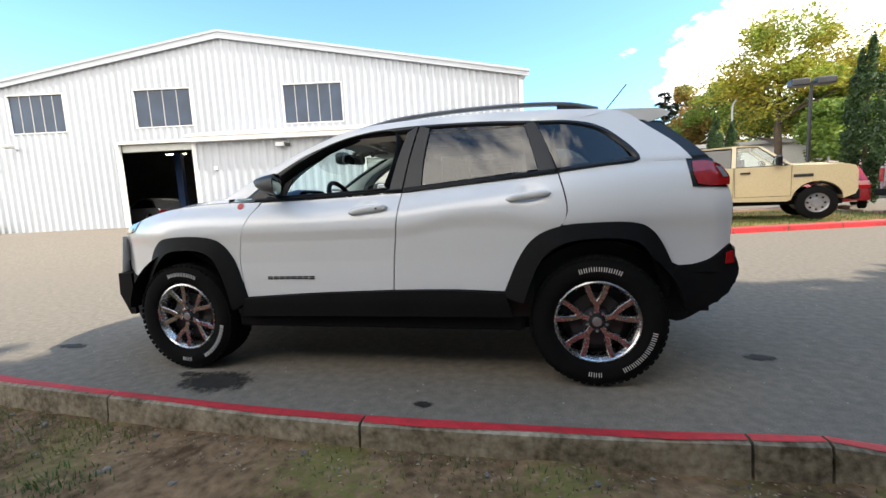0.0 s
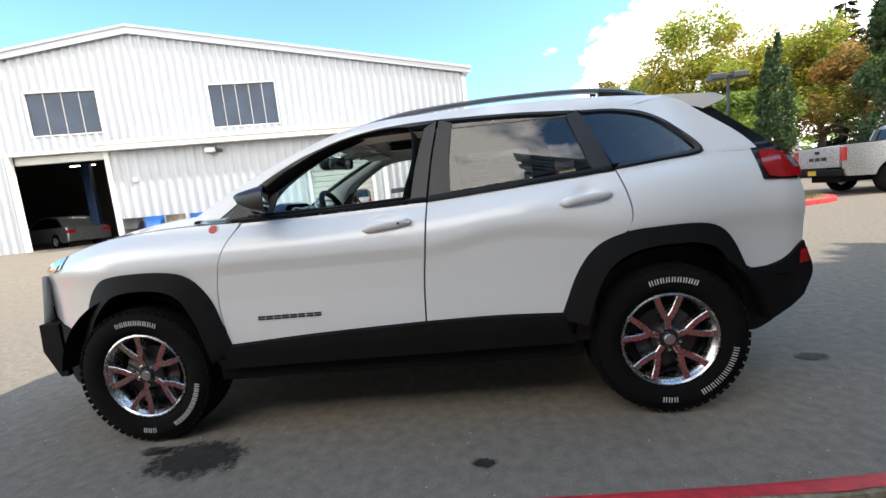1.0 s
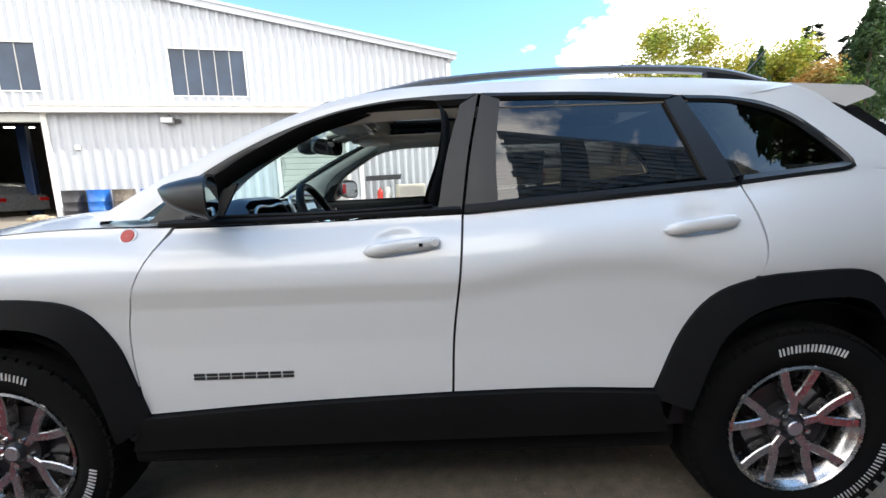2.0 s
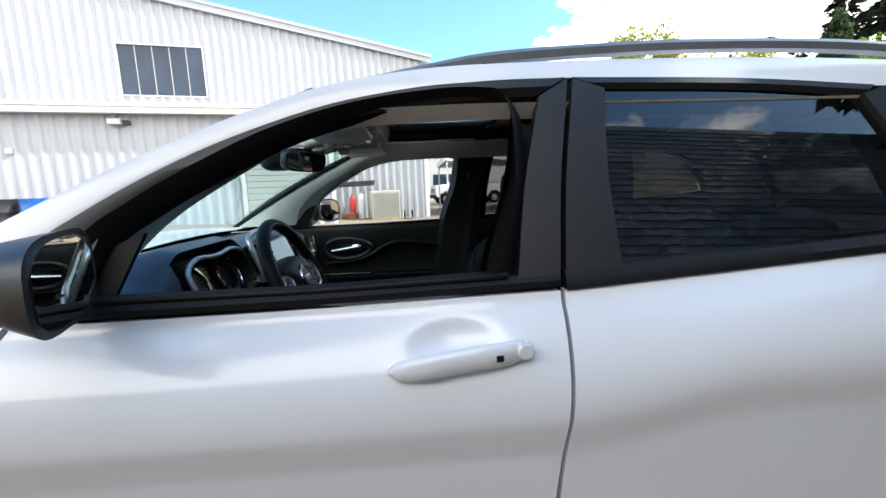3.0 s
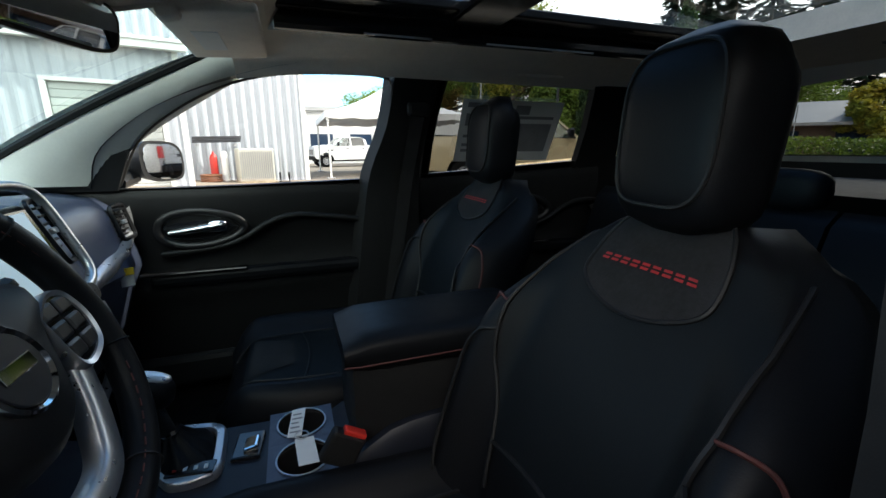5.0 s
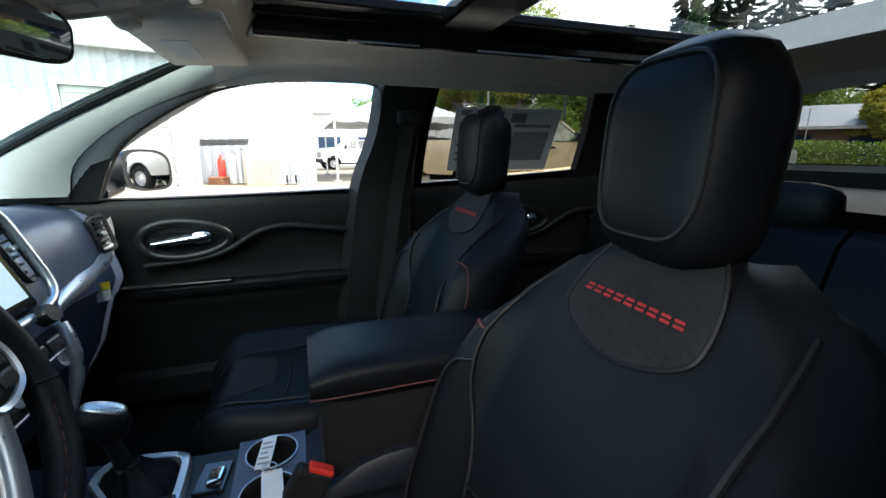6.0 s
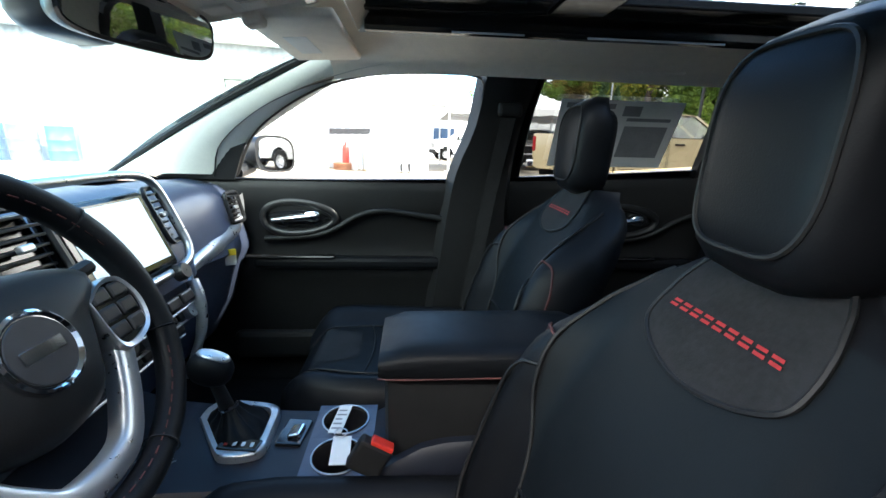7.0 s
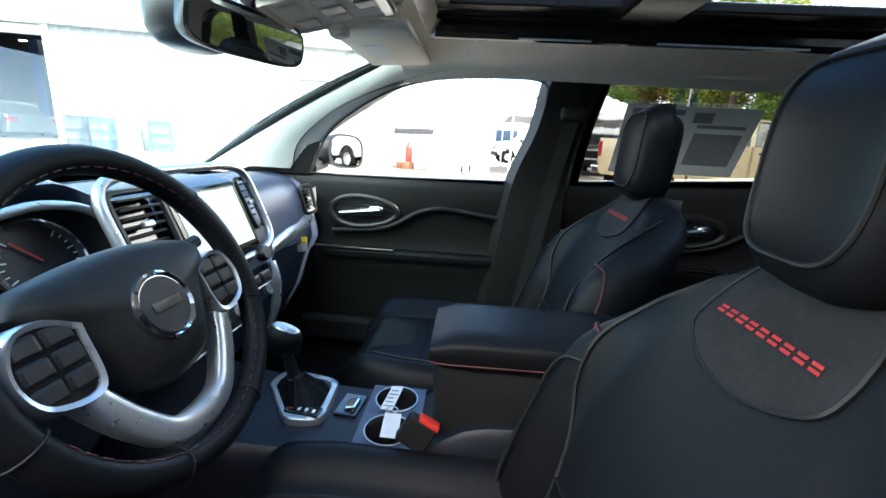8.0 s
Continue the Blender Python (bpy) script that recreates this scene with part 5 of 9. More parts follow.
def rear_screen(u, v):
    y = 2 * u - 1
    a, c = Vector((1.93 + 0.10 * (1 - y * y), y * 0.64, 1.245)), Vector((1.62 + 0.06 * (1 - y * y), y * 0.52, 1.545))
    return a + (c - a) * v


grid(bm, rear_screen, 14, 8)
part("rear_screen", bm, PRIVACY, suv, "dark rear screen", True)
bm = bmesh.new()
rings = []
for k in range(13):
    y = -1 + k / 6
    x0, x1, z = 1.49, 1.805 + 0.03 * (1 - y * y), 1.580 + 0.035 * (1 - y * y)
    rings.append([Vector((x0, y * 0.56, z - 0.005)), Vector((x0, y * 0.56, z + 0.002)), Vector((x1 - 0.06, y * 0.585, z - 0.022)), Vector((x1, y * 0.575, z - 0.046)), Vector((x1 - 0.012, y * 0.575, z - 0.060)), Vector((x1 - 0.13, y * 0.575, z - 0.100))])
loft(bm, rings)
soften(part("spoiler", bm, PAINT, suv, "white roof spoiler"), 40)
for s in (-1, 1):
    side_panel("spoiler_gusset", GLOSSBLACK, s, [(1.885, 1.250), (1.985, 1.245)], [(1.63, 1.505), (1.745, 1.490)], [(1.885, 1.250), (1.805, 1.362), (1.63, 1.505)], [(1.985, 1.245), (1.90, 1.345), (1.745, 1.490)], 6, 12, suv, -0.004, 0.03)
bm = bmesh.new()
loft(bm, [[Vector((x + 0.08 * (1 - (y / 0.78) ** 2) - 0.1 * abs(y / 0.78) ** 5, y, z)) for x, z in ((2.06, 0.44), (2.15, 0.56), (2.14, 0.74), (2.09, 0.79), (1.98, 0.78), (1.98, 0.44))] for y in np.linspace(-0.67, 0.67, 15)])
soften(part("rear_bumper", bm, CLAD, suv), 40)
bm = bmesh.new()
loft(bm, [[Vector((x - 0.14 * (1 - (y / 0.70) ** 2), y, z)) for x, z in ((-2.05, 0.34), (-2.13, 0.50), (-2.12, 0.66), (-2.0, 0.66), (-2.0, 0.34))] for y in np.linspace(-0.70, 0.70, 15)])
soften(part("front_bumper", bm, CLAD, suv), 40)
bm = bmesh.new()
grid(bm, lambda u, v: Vector((-2.13 + 0.05 * v - 0.14 * (1 - (2 * u - 1) ** 2), (2 * u - 1) * 0.66, 0.66 + 0.28 * v)), 16, 6)
soften(part("nose_panel", bm, PAINT, suv), 40)
for k in range(7):
    bm = bmesh.new()
    y = -0.33 + 0.11 * k
    box(bm, -2.285 + 0.35 * y * y, y - 0.035, 0.76, -2.26 + 0.35 * y * y, y + 0.035, 0.90, 0.01)
    part("grille_slot", bm, GLOSSBLACK, suv)
bm = bmesh.new()
box(bm, -1.75, -0.62, 0.27, 1.65, 0.62, 0.36, 0.03)
part("underbody", bm, CLAD, suv)
bm = bmesh.new()
tube(bm, [(1.50, -0.22, 1.625), (1.64, -0.22, 1.79)], 0.004, 6)
part("aerial", bm, GLOSSBLACK, suv)


def wheel(x, s):
    """A tyre with blocks and white side bars on a five Y-spoke alloy wheel; the axle runs along y, the outer face towards s."""
    R, W = 0.378, 0.125
    b = bmesh.new()
    prof = [(0.222, -0.085), (0.235, -0.108), (0.27, -0.122), (0.31, -0.125), (0.345, -0.116), (0.366, -0.100), (0.372, -0.07), (0.373, 0.0), (0.372, 0.07), (0.366, 0.100), (0.345, 0.116), (0.31, 0.125), (0.27, 0.122), (0.235, 0.108), (0.222, 0.085)]
    axle = Matrix.Translation((x, s * 0.775, R)) @ Matrix.Rotation(radians(90), 4, "X")
    lathe(b, prof, 64, axle)
    ty = soften(part("tyre", b, TYRE, suv), 40)
    b = bmesh.new()
    for k in range(56):
        a = 2 * math.pi * k / 56
        for j, (d0, d1) in enumerate(((-0.118, -0.075), (-0.06, -0.02), (-0.005, 0.04), (0.055, 0.075), (0.078, 0.118))):
            o = 0.5 * (j % 2) * 2 * math.pi / 56
            m = axle @ Matrix.Rotation(a + o, 4, "Z") @ Matrix.Translation((0.370 if abs(d0 + d1) < 0.15 else 0.362, 0, 0))
            box(b, -0.008, -0.014, d0, 0.003, 0.014, d1, 0, m)
    tagged(part("tread", b, TYRE, ty), kind="stuff")
    # raised white bars in place of the lettering
    for a0, n in ((92, 9), (-62, 11), (-98, 3)):
        for k in range(n):
            b = bmesh.new()
            a = radians(a0 + (-5.0 * k if a0 == 92 else 5.0 * k) + (15 if a0 == 92 else 0))
            m = Matrix.Translation((x, s * 0.775, R)) @ Matrix.Rotation(-a, 4, "Y")
            yy = s * (0.1255)
            for off in (-0.006, 0.006):
                box(b, 0.288, yy - 0.002, off - 0.0022, 0.313, yy + 0.002, off + 0.0022, 0, m)
            part("side_mark", b, WHITEMARK, ty, "white raised bars")
    # rim
    b = bmesh.new()
    lathe(b, [(0.226, -0.11 * s * -1 * 0 + -0.10), (0.222, -0.06), (0.205, -0.02), (0.203, 0.06), (0.216, 0.085), (0.229, 0.098), (0.233, 0.112), (0.225, 0.116), (0.218, 0.108)][::1], 48, axle @ Matrix.Rotation(0 if s < 0 else math.pi, 4, "X"))
    rim = soften(part("rim", b, ALLOY, suv, "machined alloy rim"), 40)
    b = bmesh.new()
    lathe(b, [(0.001, 0.0), (0.19, 0.0), (0.205, 0.02)], 32, axle @ Matrix.Rotation(0 if s < 0 else math.pi, 4, "X"))
    part("brake_shield", b, SATINBLACK, rim)
    b = bmesh.new()
    lathe(b, [(0.06, 0.03), (0.15, 0.03), (0.15, 0.045), (0.06, 0.045)], 32, axle @ Matrix.Rotation(0 if s < 0 else math.pi, 4, "X"))
    part("brake_disc", b, ALLOYDARK, rim)
    face = axle @ Matrix.Rotation(0 if s < 0 else math.pi, 4, "X")
    b = bmesh.new()
    lathe(b, [(0.001, 0.103), (0.030, 0.102), (0.033, 0.096), (0.036, 0.085), (0.075, 0.075), (0.078, 0.05)], 30, face)
    hub = soften(part("hub", b, ALLOYDARK, rim), 40)
    b = bmesh.new()
    lathe(b, [(0.001, 0.107), (0.024, 0.106), (0.027, 0.102)], 24, face)
    part("hub_cap", b, SILVER, rim)
    b = bmesh.new()
    for k in range(5):
        a = 2 * math.pi * (k + 0.5) / 5 + math.pi / 2
        b = bmesh.new()
        lathe(b, [(0.001, 0.098), (0.009, 0.096), (0.010, 0.075)], 8, face @ Matrix.Translation((0.054 * math.cos(a), 0.054 * math.sin(a), 0)))
        part("wheel_nut", b, CHROME, rim)
    for k in range(5):
        a = 2 * math.pi * k / 5 + (math.pi if x < 0 else math.pi / 2)
        m = face @ Matrix.Rotation(a, 4, "Z")
        # a stem that forks into two machined branches
        for nm, mt, forks in (("spoke_stem", ALLOY, (([(0.045, 0.0), (0.075, 0.0), (0.112, 0.0)], 0.0155),)),
                              ("spoke", ALLOY, (([(0.098, 0.006), (0.150, 0.034), (0.226, 0.060)], 0.0160), ([(0.098, -0.006), (0.150, -0.034), (0.226, -0.060)], 0.0160)))):
            sp = bmesh.new()
            for pts, wd in forks:
                q = spline(pts, 6)
                rings = []
                for i, p in enumerate(q):
                    t = q[min(i + 1, 6)] - q[max(i - 1, 0)]
                    t = t / np.linalg.norm(t)
                    nx, ny = -t[1], t[0]
                    zt = 0.088 + 0.018 * (p[0] / 0.22) ** 2
                    rings.append([m @ Vector((p[0] + nx * w, p[1] + ny * w, z)) for w, z in ((-wd, zt - 0.004), (-wd * 0.8, zt), (wd * 0.8, zt), (wd, zt - 0.004), (wd, zt - 0.04), (-wd, zt - 0.04))])
                loft(sp, rings)
            part(nm, sp, mt, rim)
    # inner wheel well
    b = bmesh.new()
    rr = 0.455
    rows = [[Vector((x + rr * math.cos(t), s * y, max(0.30, R + rr * math.sin(t)))) for t in np.linspace(radians(8), radians(172), 20)] for y in (0.60, 0.70, 0.80, 0.90)]
    for j in range(3):
        for i in range(19):
            b.faces.new([b.verts.new(p) for p in (rows[j][i], rows[j][i + 1], rows[j + 1][i + 1], rows[j + 1][i])])
    cap = [b.verts.new(p) for p in rows[0]]
    b.faces.new(cap)
    part("wheel_well", b, CLAD, suv)


for x in (-1.3595, 1.3595):
    for s in (-1, 1):
        wheel(x, s)

# second, lower plate, added only to deepen the shade under the car
bm = bmesh.new()
box(bm, -1.85, -0.62, 0.25, 1.70, 0.62, 0.31, 0.03)
part("underbody", bm, CLAD, suv)

# ---- the suv's inside ----


def strip3(bm, rows):
    vv = [[bm.verts.new(p) for p in r] for r in rows]
    for j in range(len(vv) - 1):
        for i in range(len(vv[0]) - 1):
            bm.faces.new((vv[j][i], vv[j][i + 1], vv[j + 1][i + 1], vv[j + 1][i]))


def mini(bm, c, d, rot=(0, 0, 0), bevel=0.003):
    """A small bevelled block of full sizes d about c."""
    box(bm, -d[0] / 2, -d[1] / 2, -d[2] / 2, d[0] / 2, d[1] / 2, d[2] / 2, bevel, pose(*c, *rot))


# floor and hidden closing panels
bm = bmesh.new()
strip3(bm, [[Vector((x, y, 0.42 + 0.10 * sstep(-0.75, -0.95, x) + 0.22 * sstep(1.0, 1.15, x))) for x in (-1.0, -0.85, -0.75, 0, 0.5, 0.98, 1.1, 1.2, 1.98)] for y in (-0.80, -0.4, 0, 0.4, 0.80)])
part("cabin_floor", bm, CARPET, suv)
bm = bmesh.new()
strip3(bm, [[Vector((-0.98, y, z)) for y in (-0.8, 0, 0.8)] for z in (0.42, 0.8, 1.13)])
part("bulkhead", bm, CARPET, suv)
bm = bmesh.new()
strip3(bm, [[Vector((2.0, y, z)) for y in (-0.72, 0, 0.72)] for z in (0.55, 0.9, 1.22)])
part("tailgate_trim", bm, TRIMBLACK, suv)
bm = bmesh.new()
strip3(bm, [[Vector((x, y, 1.165)) for x in (1.14, 1.6, 1.92)] for y in (-0.6, 0, 0.6)])
part("load_cover", bm, TRIMBLACK, suv)

for s in (-1, 1):
    bm = bmesh.new()
    strip3(bm, [[Vector((x, s * 0.79, z)) for x in (-1.02, -0.9, -0.78)] for z in (0.40, 0.75, 1.14)])
    part("kick_panel", bm, CARPET, suv)
    bm = bmesh.new()
    strip3(bm, [[Vector((x, s * y, z)) for x in (-1.02, 0.0, 1.1)] for y, z in ((0.74, 0.42), (0.80, 0.50), (0.86, 0.50))])
    part("sill_carpet", bm, CARPET, suv)
    # door trims
    def yd(x, z):
        return float(np.interp(z, [0.45, 0.62, 0.78, 0.84, 0.90, 1.0, 1.08, 1.125, 1.140], [0.80, 0.785, 0.765, 0.742, 0.770, 0.772, 0.752, 0.738, 0.748]))
    for nm, x0, x1 in (("front_door_trim", -0.86, 0.21), ("rear_door_trim", 0.30, 1.12)):
        b = bmesh.new()
        zs = [0.45, 0.55, 0.66, 0.75, 0.785, 0.815, 0.845, 0.865, 0.90, 0.95, 1.0, 1.04, 1.08, 1.11, 1.128, 1.140]
        rows = []
        for z in zs:
            row = []
            for i in range(22):
                x = x0 + (x1 - x0) * i / 21
                dz = (0.035 + 0.03 * (x - x0) / (x1 - x0)) * sstep(0.9, 1.14, z) if x0 > 0 else (0.0 if s < 0 else 0.025 * sstep(0.9, 1.14, z))
                wave = 0.018 * sstep(0.0, 0.12, z + 0.10 * math.sin(3.2 * (x - x0)) - 0.98) * sstep(1.13, 1.06, z)
                row.append(Vector((x, s * (yd(x, z) - wave), z + dz)))
            rows.append(row)
        rows.append([Vector((p.x, s * 0.800, p.z + 0.002)) for p in rows[-1]])
        strip3(b, rows)
        tr = soften(part(nm, b, TRIMBLACK, suv), 50)
        # arm rest with a pale edge line, pocket, handle
        b = bmesh.new()
        box(b, x0 + 0.30, s * 0.715, 0.860, x1 - 0.08, s * 0.765, 0.903, 0.014)
        part("armrest", b, LEATHER, tr)
        b = bmesh.new()
        box(b, x0 + 0.28, s * 0.708, 0.900, x0 + 0.58, s * 0.740, 0.910, 0.004)
        part("switch_panel", b, GLOSSBLACK, tr)
        b = bmesh.new()
        box(b, x0 + 0.20, s * 0.742, 0.50, x1 - 0.12, s * 0.785, 0.61, 0.02)
        part("door_pocket", b, TRIMBLACK, tr)
        hx = x0 + 0.45
        b = bmesh.new()
        tube(b, [(hx + 0.122 * math.cos(a) + 0.012 * math.cos(2 * a), s * 0.745, 1.038 + 0.056 * math.sin(a)) for a in np.linspace(0, 2 * math.pi, 28)[:-1]], 0.014, 8, closed=True)
        soften(part("handle_bezel", b, SATINBLACK, tr), 60)
        b = bmesh.new()
        blob(b, (hx, s * 0.750, 1.038), (0.118, 0.008, 0.052), 0.9, 0.9, 20, 8)
        part("handle_bowl", b, GLOSSBLACK, tr, smooth=True)
        b = bmesh.new()
        tube(b, [(hx - 0.080, s * 0.740, 1.028), (hx - 0.02, s * 0.732, 1.036), (hx + 0.03, s * 0.733, 1.042), (hx + 0.07, s * 0.738, 1.046)], [0.009, 0.011, 0.013, 0.016], 8, 14)
        soften(part("release_handle", b, CHROME, tr, "chrome release handle"), 60)
        b = bmesh.new()
        blob(b, (hx + 0.055, s * 0.735, 1.045), (0.030, 0.012, 0.020), 0.8, 0.8, 14, 8)
        part("lock_button", b, CHROME, tr, smooth=True)
        b = bmesh.new()
        tube(b, [(x0 + 0.34, s * 0.744, 0.962), (x0 + 0.50, s * 0.742, 0.975), (x0 + 0.58, s * 0.738, 1.0), (x0 + 0.66, s * 0.734, 1.048), (x0 + 0.74, s * 0.733, 1.068), (x0 + 0.84, s * 0.735, 1.058), (x1 - 0.03, s * 0.742, 1.030)], 0.010, 8, 20)
        soften(part("trim_ridge", b, TRIMBLACK, tr), 60)
    # inner window surround, dark
    if s < 0:
        ring_in = [(-0.640, 1.172), (-0.600, 1.262), (-0.535, 1.312), (-0.455, 1.362), (-0.30, 1.442), (-0.134, 1.496), (0.03, 1.522), (0.15, 1.526), (0.205, 1.50), (0.205, 1.34), (0.155, 1.172)]
        deep = ((-0.004, -0.03, 0.030), (0.02, 0, 0.004), (0.040, 0, -0.003), (0.052, 0, 0.008))
    else:
        ring_in = [(-0.60, 1.172), (-0.52, 1.30), (-0.41, 1.385), (-0.28, 1.45), (-0.16, 1.482), (-0.05, 1.493), (0.09, 1.497), (0.175, 1.492), (0.20, 1.46), (0.165, 1.30), (0.115, 1.172)]
        deep = ((0.010, 0, 0.006), (0.028, 0, 0.0), (0.036, 0, 0.006))
    b = bmesh.new()
    q = spline(ring_in, 60)
    rows = [[Vector((p[0] + dx, s * (half(p[0], p[1]) - o), p[1] + dz)) for p in q] for o, dx, dz in deep]
    strip3(b, rows)
    soften(part("inner_window_seal", b, SEAL, suv), 60)
    # windscreen pillar trim
    b = bmesh.new()
    A = spline([(-0.99, 0.712, 1.165), (-0.62, 0.640, 1.362), (-0.24, 0.575, 1.548)], 20)
    B = spline([(-0.84, 0.745, 1.185), (-0.60, 0.715, 1.335), (-0.22, 0.640, 1.545)], 20)
    C = spline([(-0.64, 0.735 if s > 0 else 0.69, 1.180), (-0.50, 0.712 if s > 0 else 0.66, 1.318), (-0.24, 0.655 if s > 0 else 0.61, 1.475)], 20)
    D = [np.array((p[0] - 0.01, half(p[0], p[1]) - 0.03, p[1] + 0.006)) for p in spline(ring_in[:5], 20)]
    strip3(b, [[Vector((p[0], s * p[1], p[2])) for p in r] for r in (*((D,) if s > 0 else ()), C)] if s > 0 else [])
    strip3(b, [[Vector((p[0], s * p[1], p[2])) for p in r] for r in (A, [0.5 * (m1 + m2) + np.array((0.03, -0.035, 0.012)) for m1, m2 in zip(A, C)], C)])
    part("windscreen_pillar_trim", b, PILLAR, suv, "pale grey pillar trim", True)
    b = bmesh.new()
    prism(b, [(-0.86, 1.165), (-0.60, 1.165), (-0.545, 1.285)], 0.012, lambda p, q_, h: Vector((p, s * (0.742 - 0.028 * (q_ - 1.165) / 0.12 - h), q_)))
    part("sail_trim", b, TRIMBLACK, suv)
    # centre pillar trim and belt
    b = bmesh.new()
    P1 = spline([(0.02, 0.50), (0.055, 0.80), (0.105, 1.17), (0.165, 1.35), (0.19, 1.505)], 20)
    P2 = spline([(0.33, 0.50), (0.33, 0.80), (0.325, 1.17), (0.34, 1.35), (0.385, 1.505)], 20)
    rows = []
    for p, q_ in zip(P1, P2):
        inn = float(np.interp(p[1], [0.5, 0.8, 1.17, 1.5], [0.72, 0.705, 0.690, 0.610] if s > 0 else [0.70, 0.68, 0.640, 0.575]))
        out = inn + 0.06
        rows.append([Vector((p[0] - 0.004, s * out, p[1])), Vector((p[0] + 0.02, s * (inn + 0.006), p[1])), Vector(((p[0] + q_[0]) / 2, s * inn, p[1])), Vector((q_[0] - 0.02, s * (inn + 0.006), p[1])), Vector((q_[0] + 0.004, s * out, p[1]))])
    strip3(b, rows)
    cp = soften(part("centre_pillar_trim", b, TRIMBLACK, suv), 60)
    b = bmesh.new()
    rows = []
    for k in range(13):
        v = k / 12
        z = 1.40 - 0.78 * v
        inn = float(np.interp(z, [0.5, 0.8, 1.17, 1.5], [0.72, 0.705, 0.690, 0.610])) - 0.016 - 0.02 * v
        x = 0.285 - 0.12 * v
        rows.append([Vector((x - 0.023, s * inn, z)), Vector((x + 0.023, s * (inn - 0.002), z))])
    strip3(b, rows)
    part("seat_belt", b, CLOTH, cp, "dark grey belt webbing")
    b = bmesh.new()
    mini(b, (0.285, s * 0.622, 1.405), (0.075, 0.03, 0.045), (0, 0, 0), 0.012)
    part("belt_guide", b, TRIMBLACK, cp)
    # rear side trims, closing the inside
    b = bmesh.new()
    rows = []
    for z in (0.40, 0.7, 0.95, 1.15, 1.235):
        rows.append([Vector((x, s * (half(x, min(z, 1.2)) - 0.07), z + (0.04 * (x - 1.0) if z > 1.2 else 0))) for x in np.linspace(1.02, 1.98, 10)])
    strip3(b, rows)
    part("load_bay_trim", b, TRIMBLACK, suv)
    b = bmesh.new()
    P1, P2 = [(1.0, 1.20), (0.985, 1.36), (0.955, 1.50)], [(1.20, 1.225), (1.16, 1.37), (1.10, 1.51)]
    strip3(b, [[Vector((x, s * (half(x, z) - o), z)) for (x, z), o in ((p, 0.02), (p, 0.055), (q_, 0.055), (q_, 0.02))] for p, q_ in zip(P1, P2)])
    part("rear_pillar_trim", b, TRIMBLACK, suv)
    b = bmesh.new()
    P1, P2 = [(1.60, 1.24), (1.54, 1.36), (1.42, 1.46), (1.26, 1.51)], [(1.95, 1.24), (1.80, 1.40), (1.68, 1.52), (1.50, 1.575)]
    strip3(b, [[Vector((x, s * (half(x, z) - 0.04), z)) for x, z in (p, ((p[0] + q_[0]) / 2, (p[1] + q_[1]) / 2), q_)] for p, q_ in zip(P1, P2)])
    part("rear_pillar_lining", b, LINER, suv)
    # headliner rail along the side
    b = bmesh.new()
    rows = []
    for k in range(31):
        x = -0.24 + 1.88 * k / 30
        zt = float(np.interp(x, [-0.24, -0.1, 0.1, 0.9, 1.25, 1.64], [1.47, 1.49, 1.495, 1.49, 1.49, 1.50]))
        zr = 1.556 - 0.012 * sstep(1.0, 1.64, x) - 0.017 * sstep(-0.10, -0.26, x)
        yo = half(x, zt) - 0.05
        rows.append([Vector((x, s * (yo + 0.03), zt + 0.03)), Vector((x, s * yo, zt)), Vector((x, s * (yo - 0.025), zt + 0.028)), Vector((x, s * (yo - 0.09), zr - 0.022)), Vector((x, s * 0.46, zr)), Vector((x, s * 0.415, zr + 0.004))])
    strip3(b, rows)
    soften(part("headliner_side", b, LINER, suv, "beige headliner"), 60)
    b = bmesh.new()
    rows = []
    for k in range(13):
        x = -0.13 + 1.33 * k / 12
        rows.append([Vector((x, s * 0.416, 1.559)), Vector((x, s * 0.406, 1.561)), Vector((x, s * 0.403, 1.572)), Vector((x, s * 0.398, 1.618))])
    strip3(b, rows)
    part("opening_edge", b, GLOSSBLACK, suv)
    b = bmesh.new()
    box(b, -0.125, s * 0.27, 1.600, 1.20, s * 0.398, 1.622, 0.004)
    box(b, -0.125, s * 0.33, 1.590, 1.20, s * 0.36, 1.604, 0.003)
    part("sunroof_track", b, GLOSSBLACK, suv, "black sunroof track")
    # light alloy strip on the track
    for a0, a1 in ((0.08, 0.26), (0.42, 0.78)):
        b = bmesh.new()
        box(b, a0, s * 0.398, 1.561, a1, s * 0.402, 1.565)
        part("track_strip", b, SILVER, suv)
    # grab handle
    b = bmesh.new()
    tube(b, [(-0.100, s * 0.592, 1.556), (-0.094, s * 0.566, 1.542), (-0.05, s * 0.560, 1.537), (0.04, s * 0.558, 1.540), (0.084, s * 0.564, 1.546), (0.090, s * 0.590, 1.560)], 0.010, 8, 24)
    gh = soften(part("grab_handle", b, LINER, suv, "beige grab handle"), 60)
    for x in (-0.090, 0.080):
        b = bmesh.new()
        mini(b, (x, s * 0.576, 1.550), (0.032, 0.040, 0.034), (20 * s, 0, 0), 0.010)
        part("handle_mount", b, LINER, gh)
    b = bmesh.new()
    tube(b, [(0.62, s * 0.585, 1.538), (0.63, s * 0.57, 1.524), (0.78, s * 0.568, 1.522), (0.79, s * 0.585, 1.536)], 0.009, 8, 16)
    soften(part("rear_grab_handle", b, LINER, suv), 60)

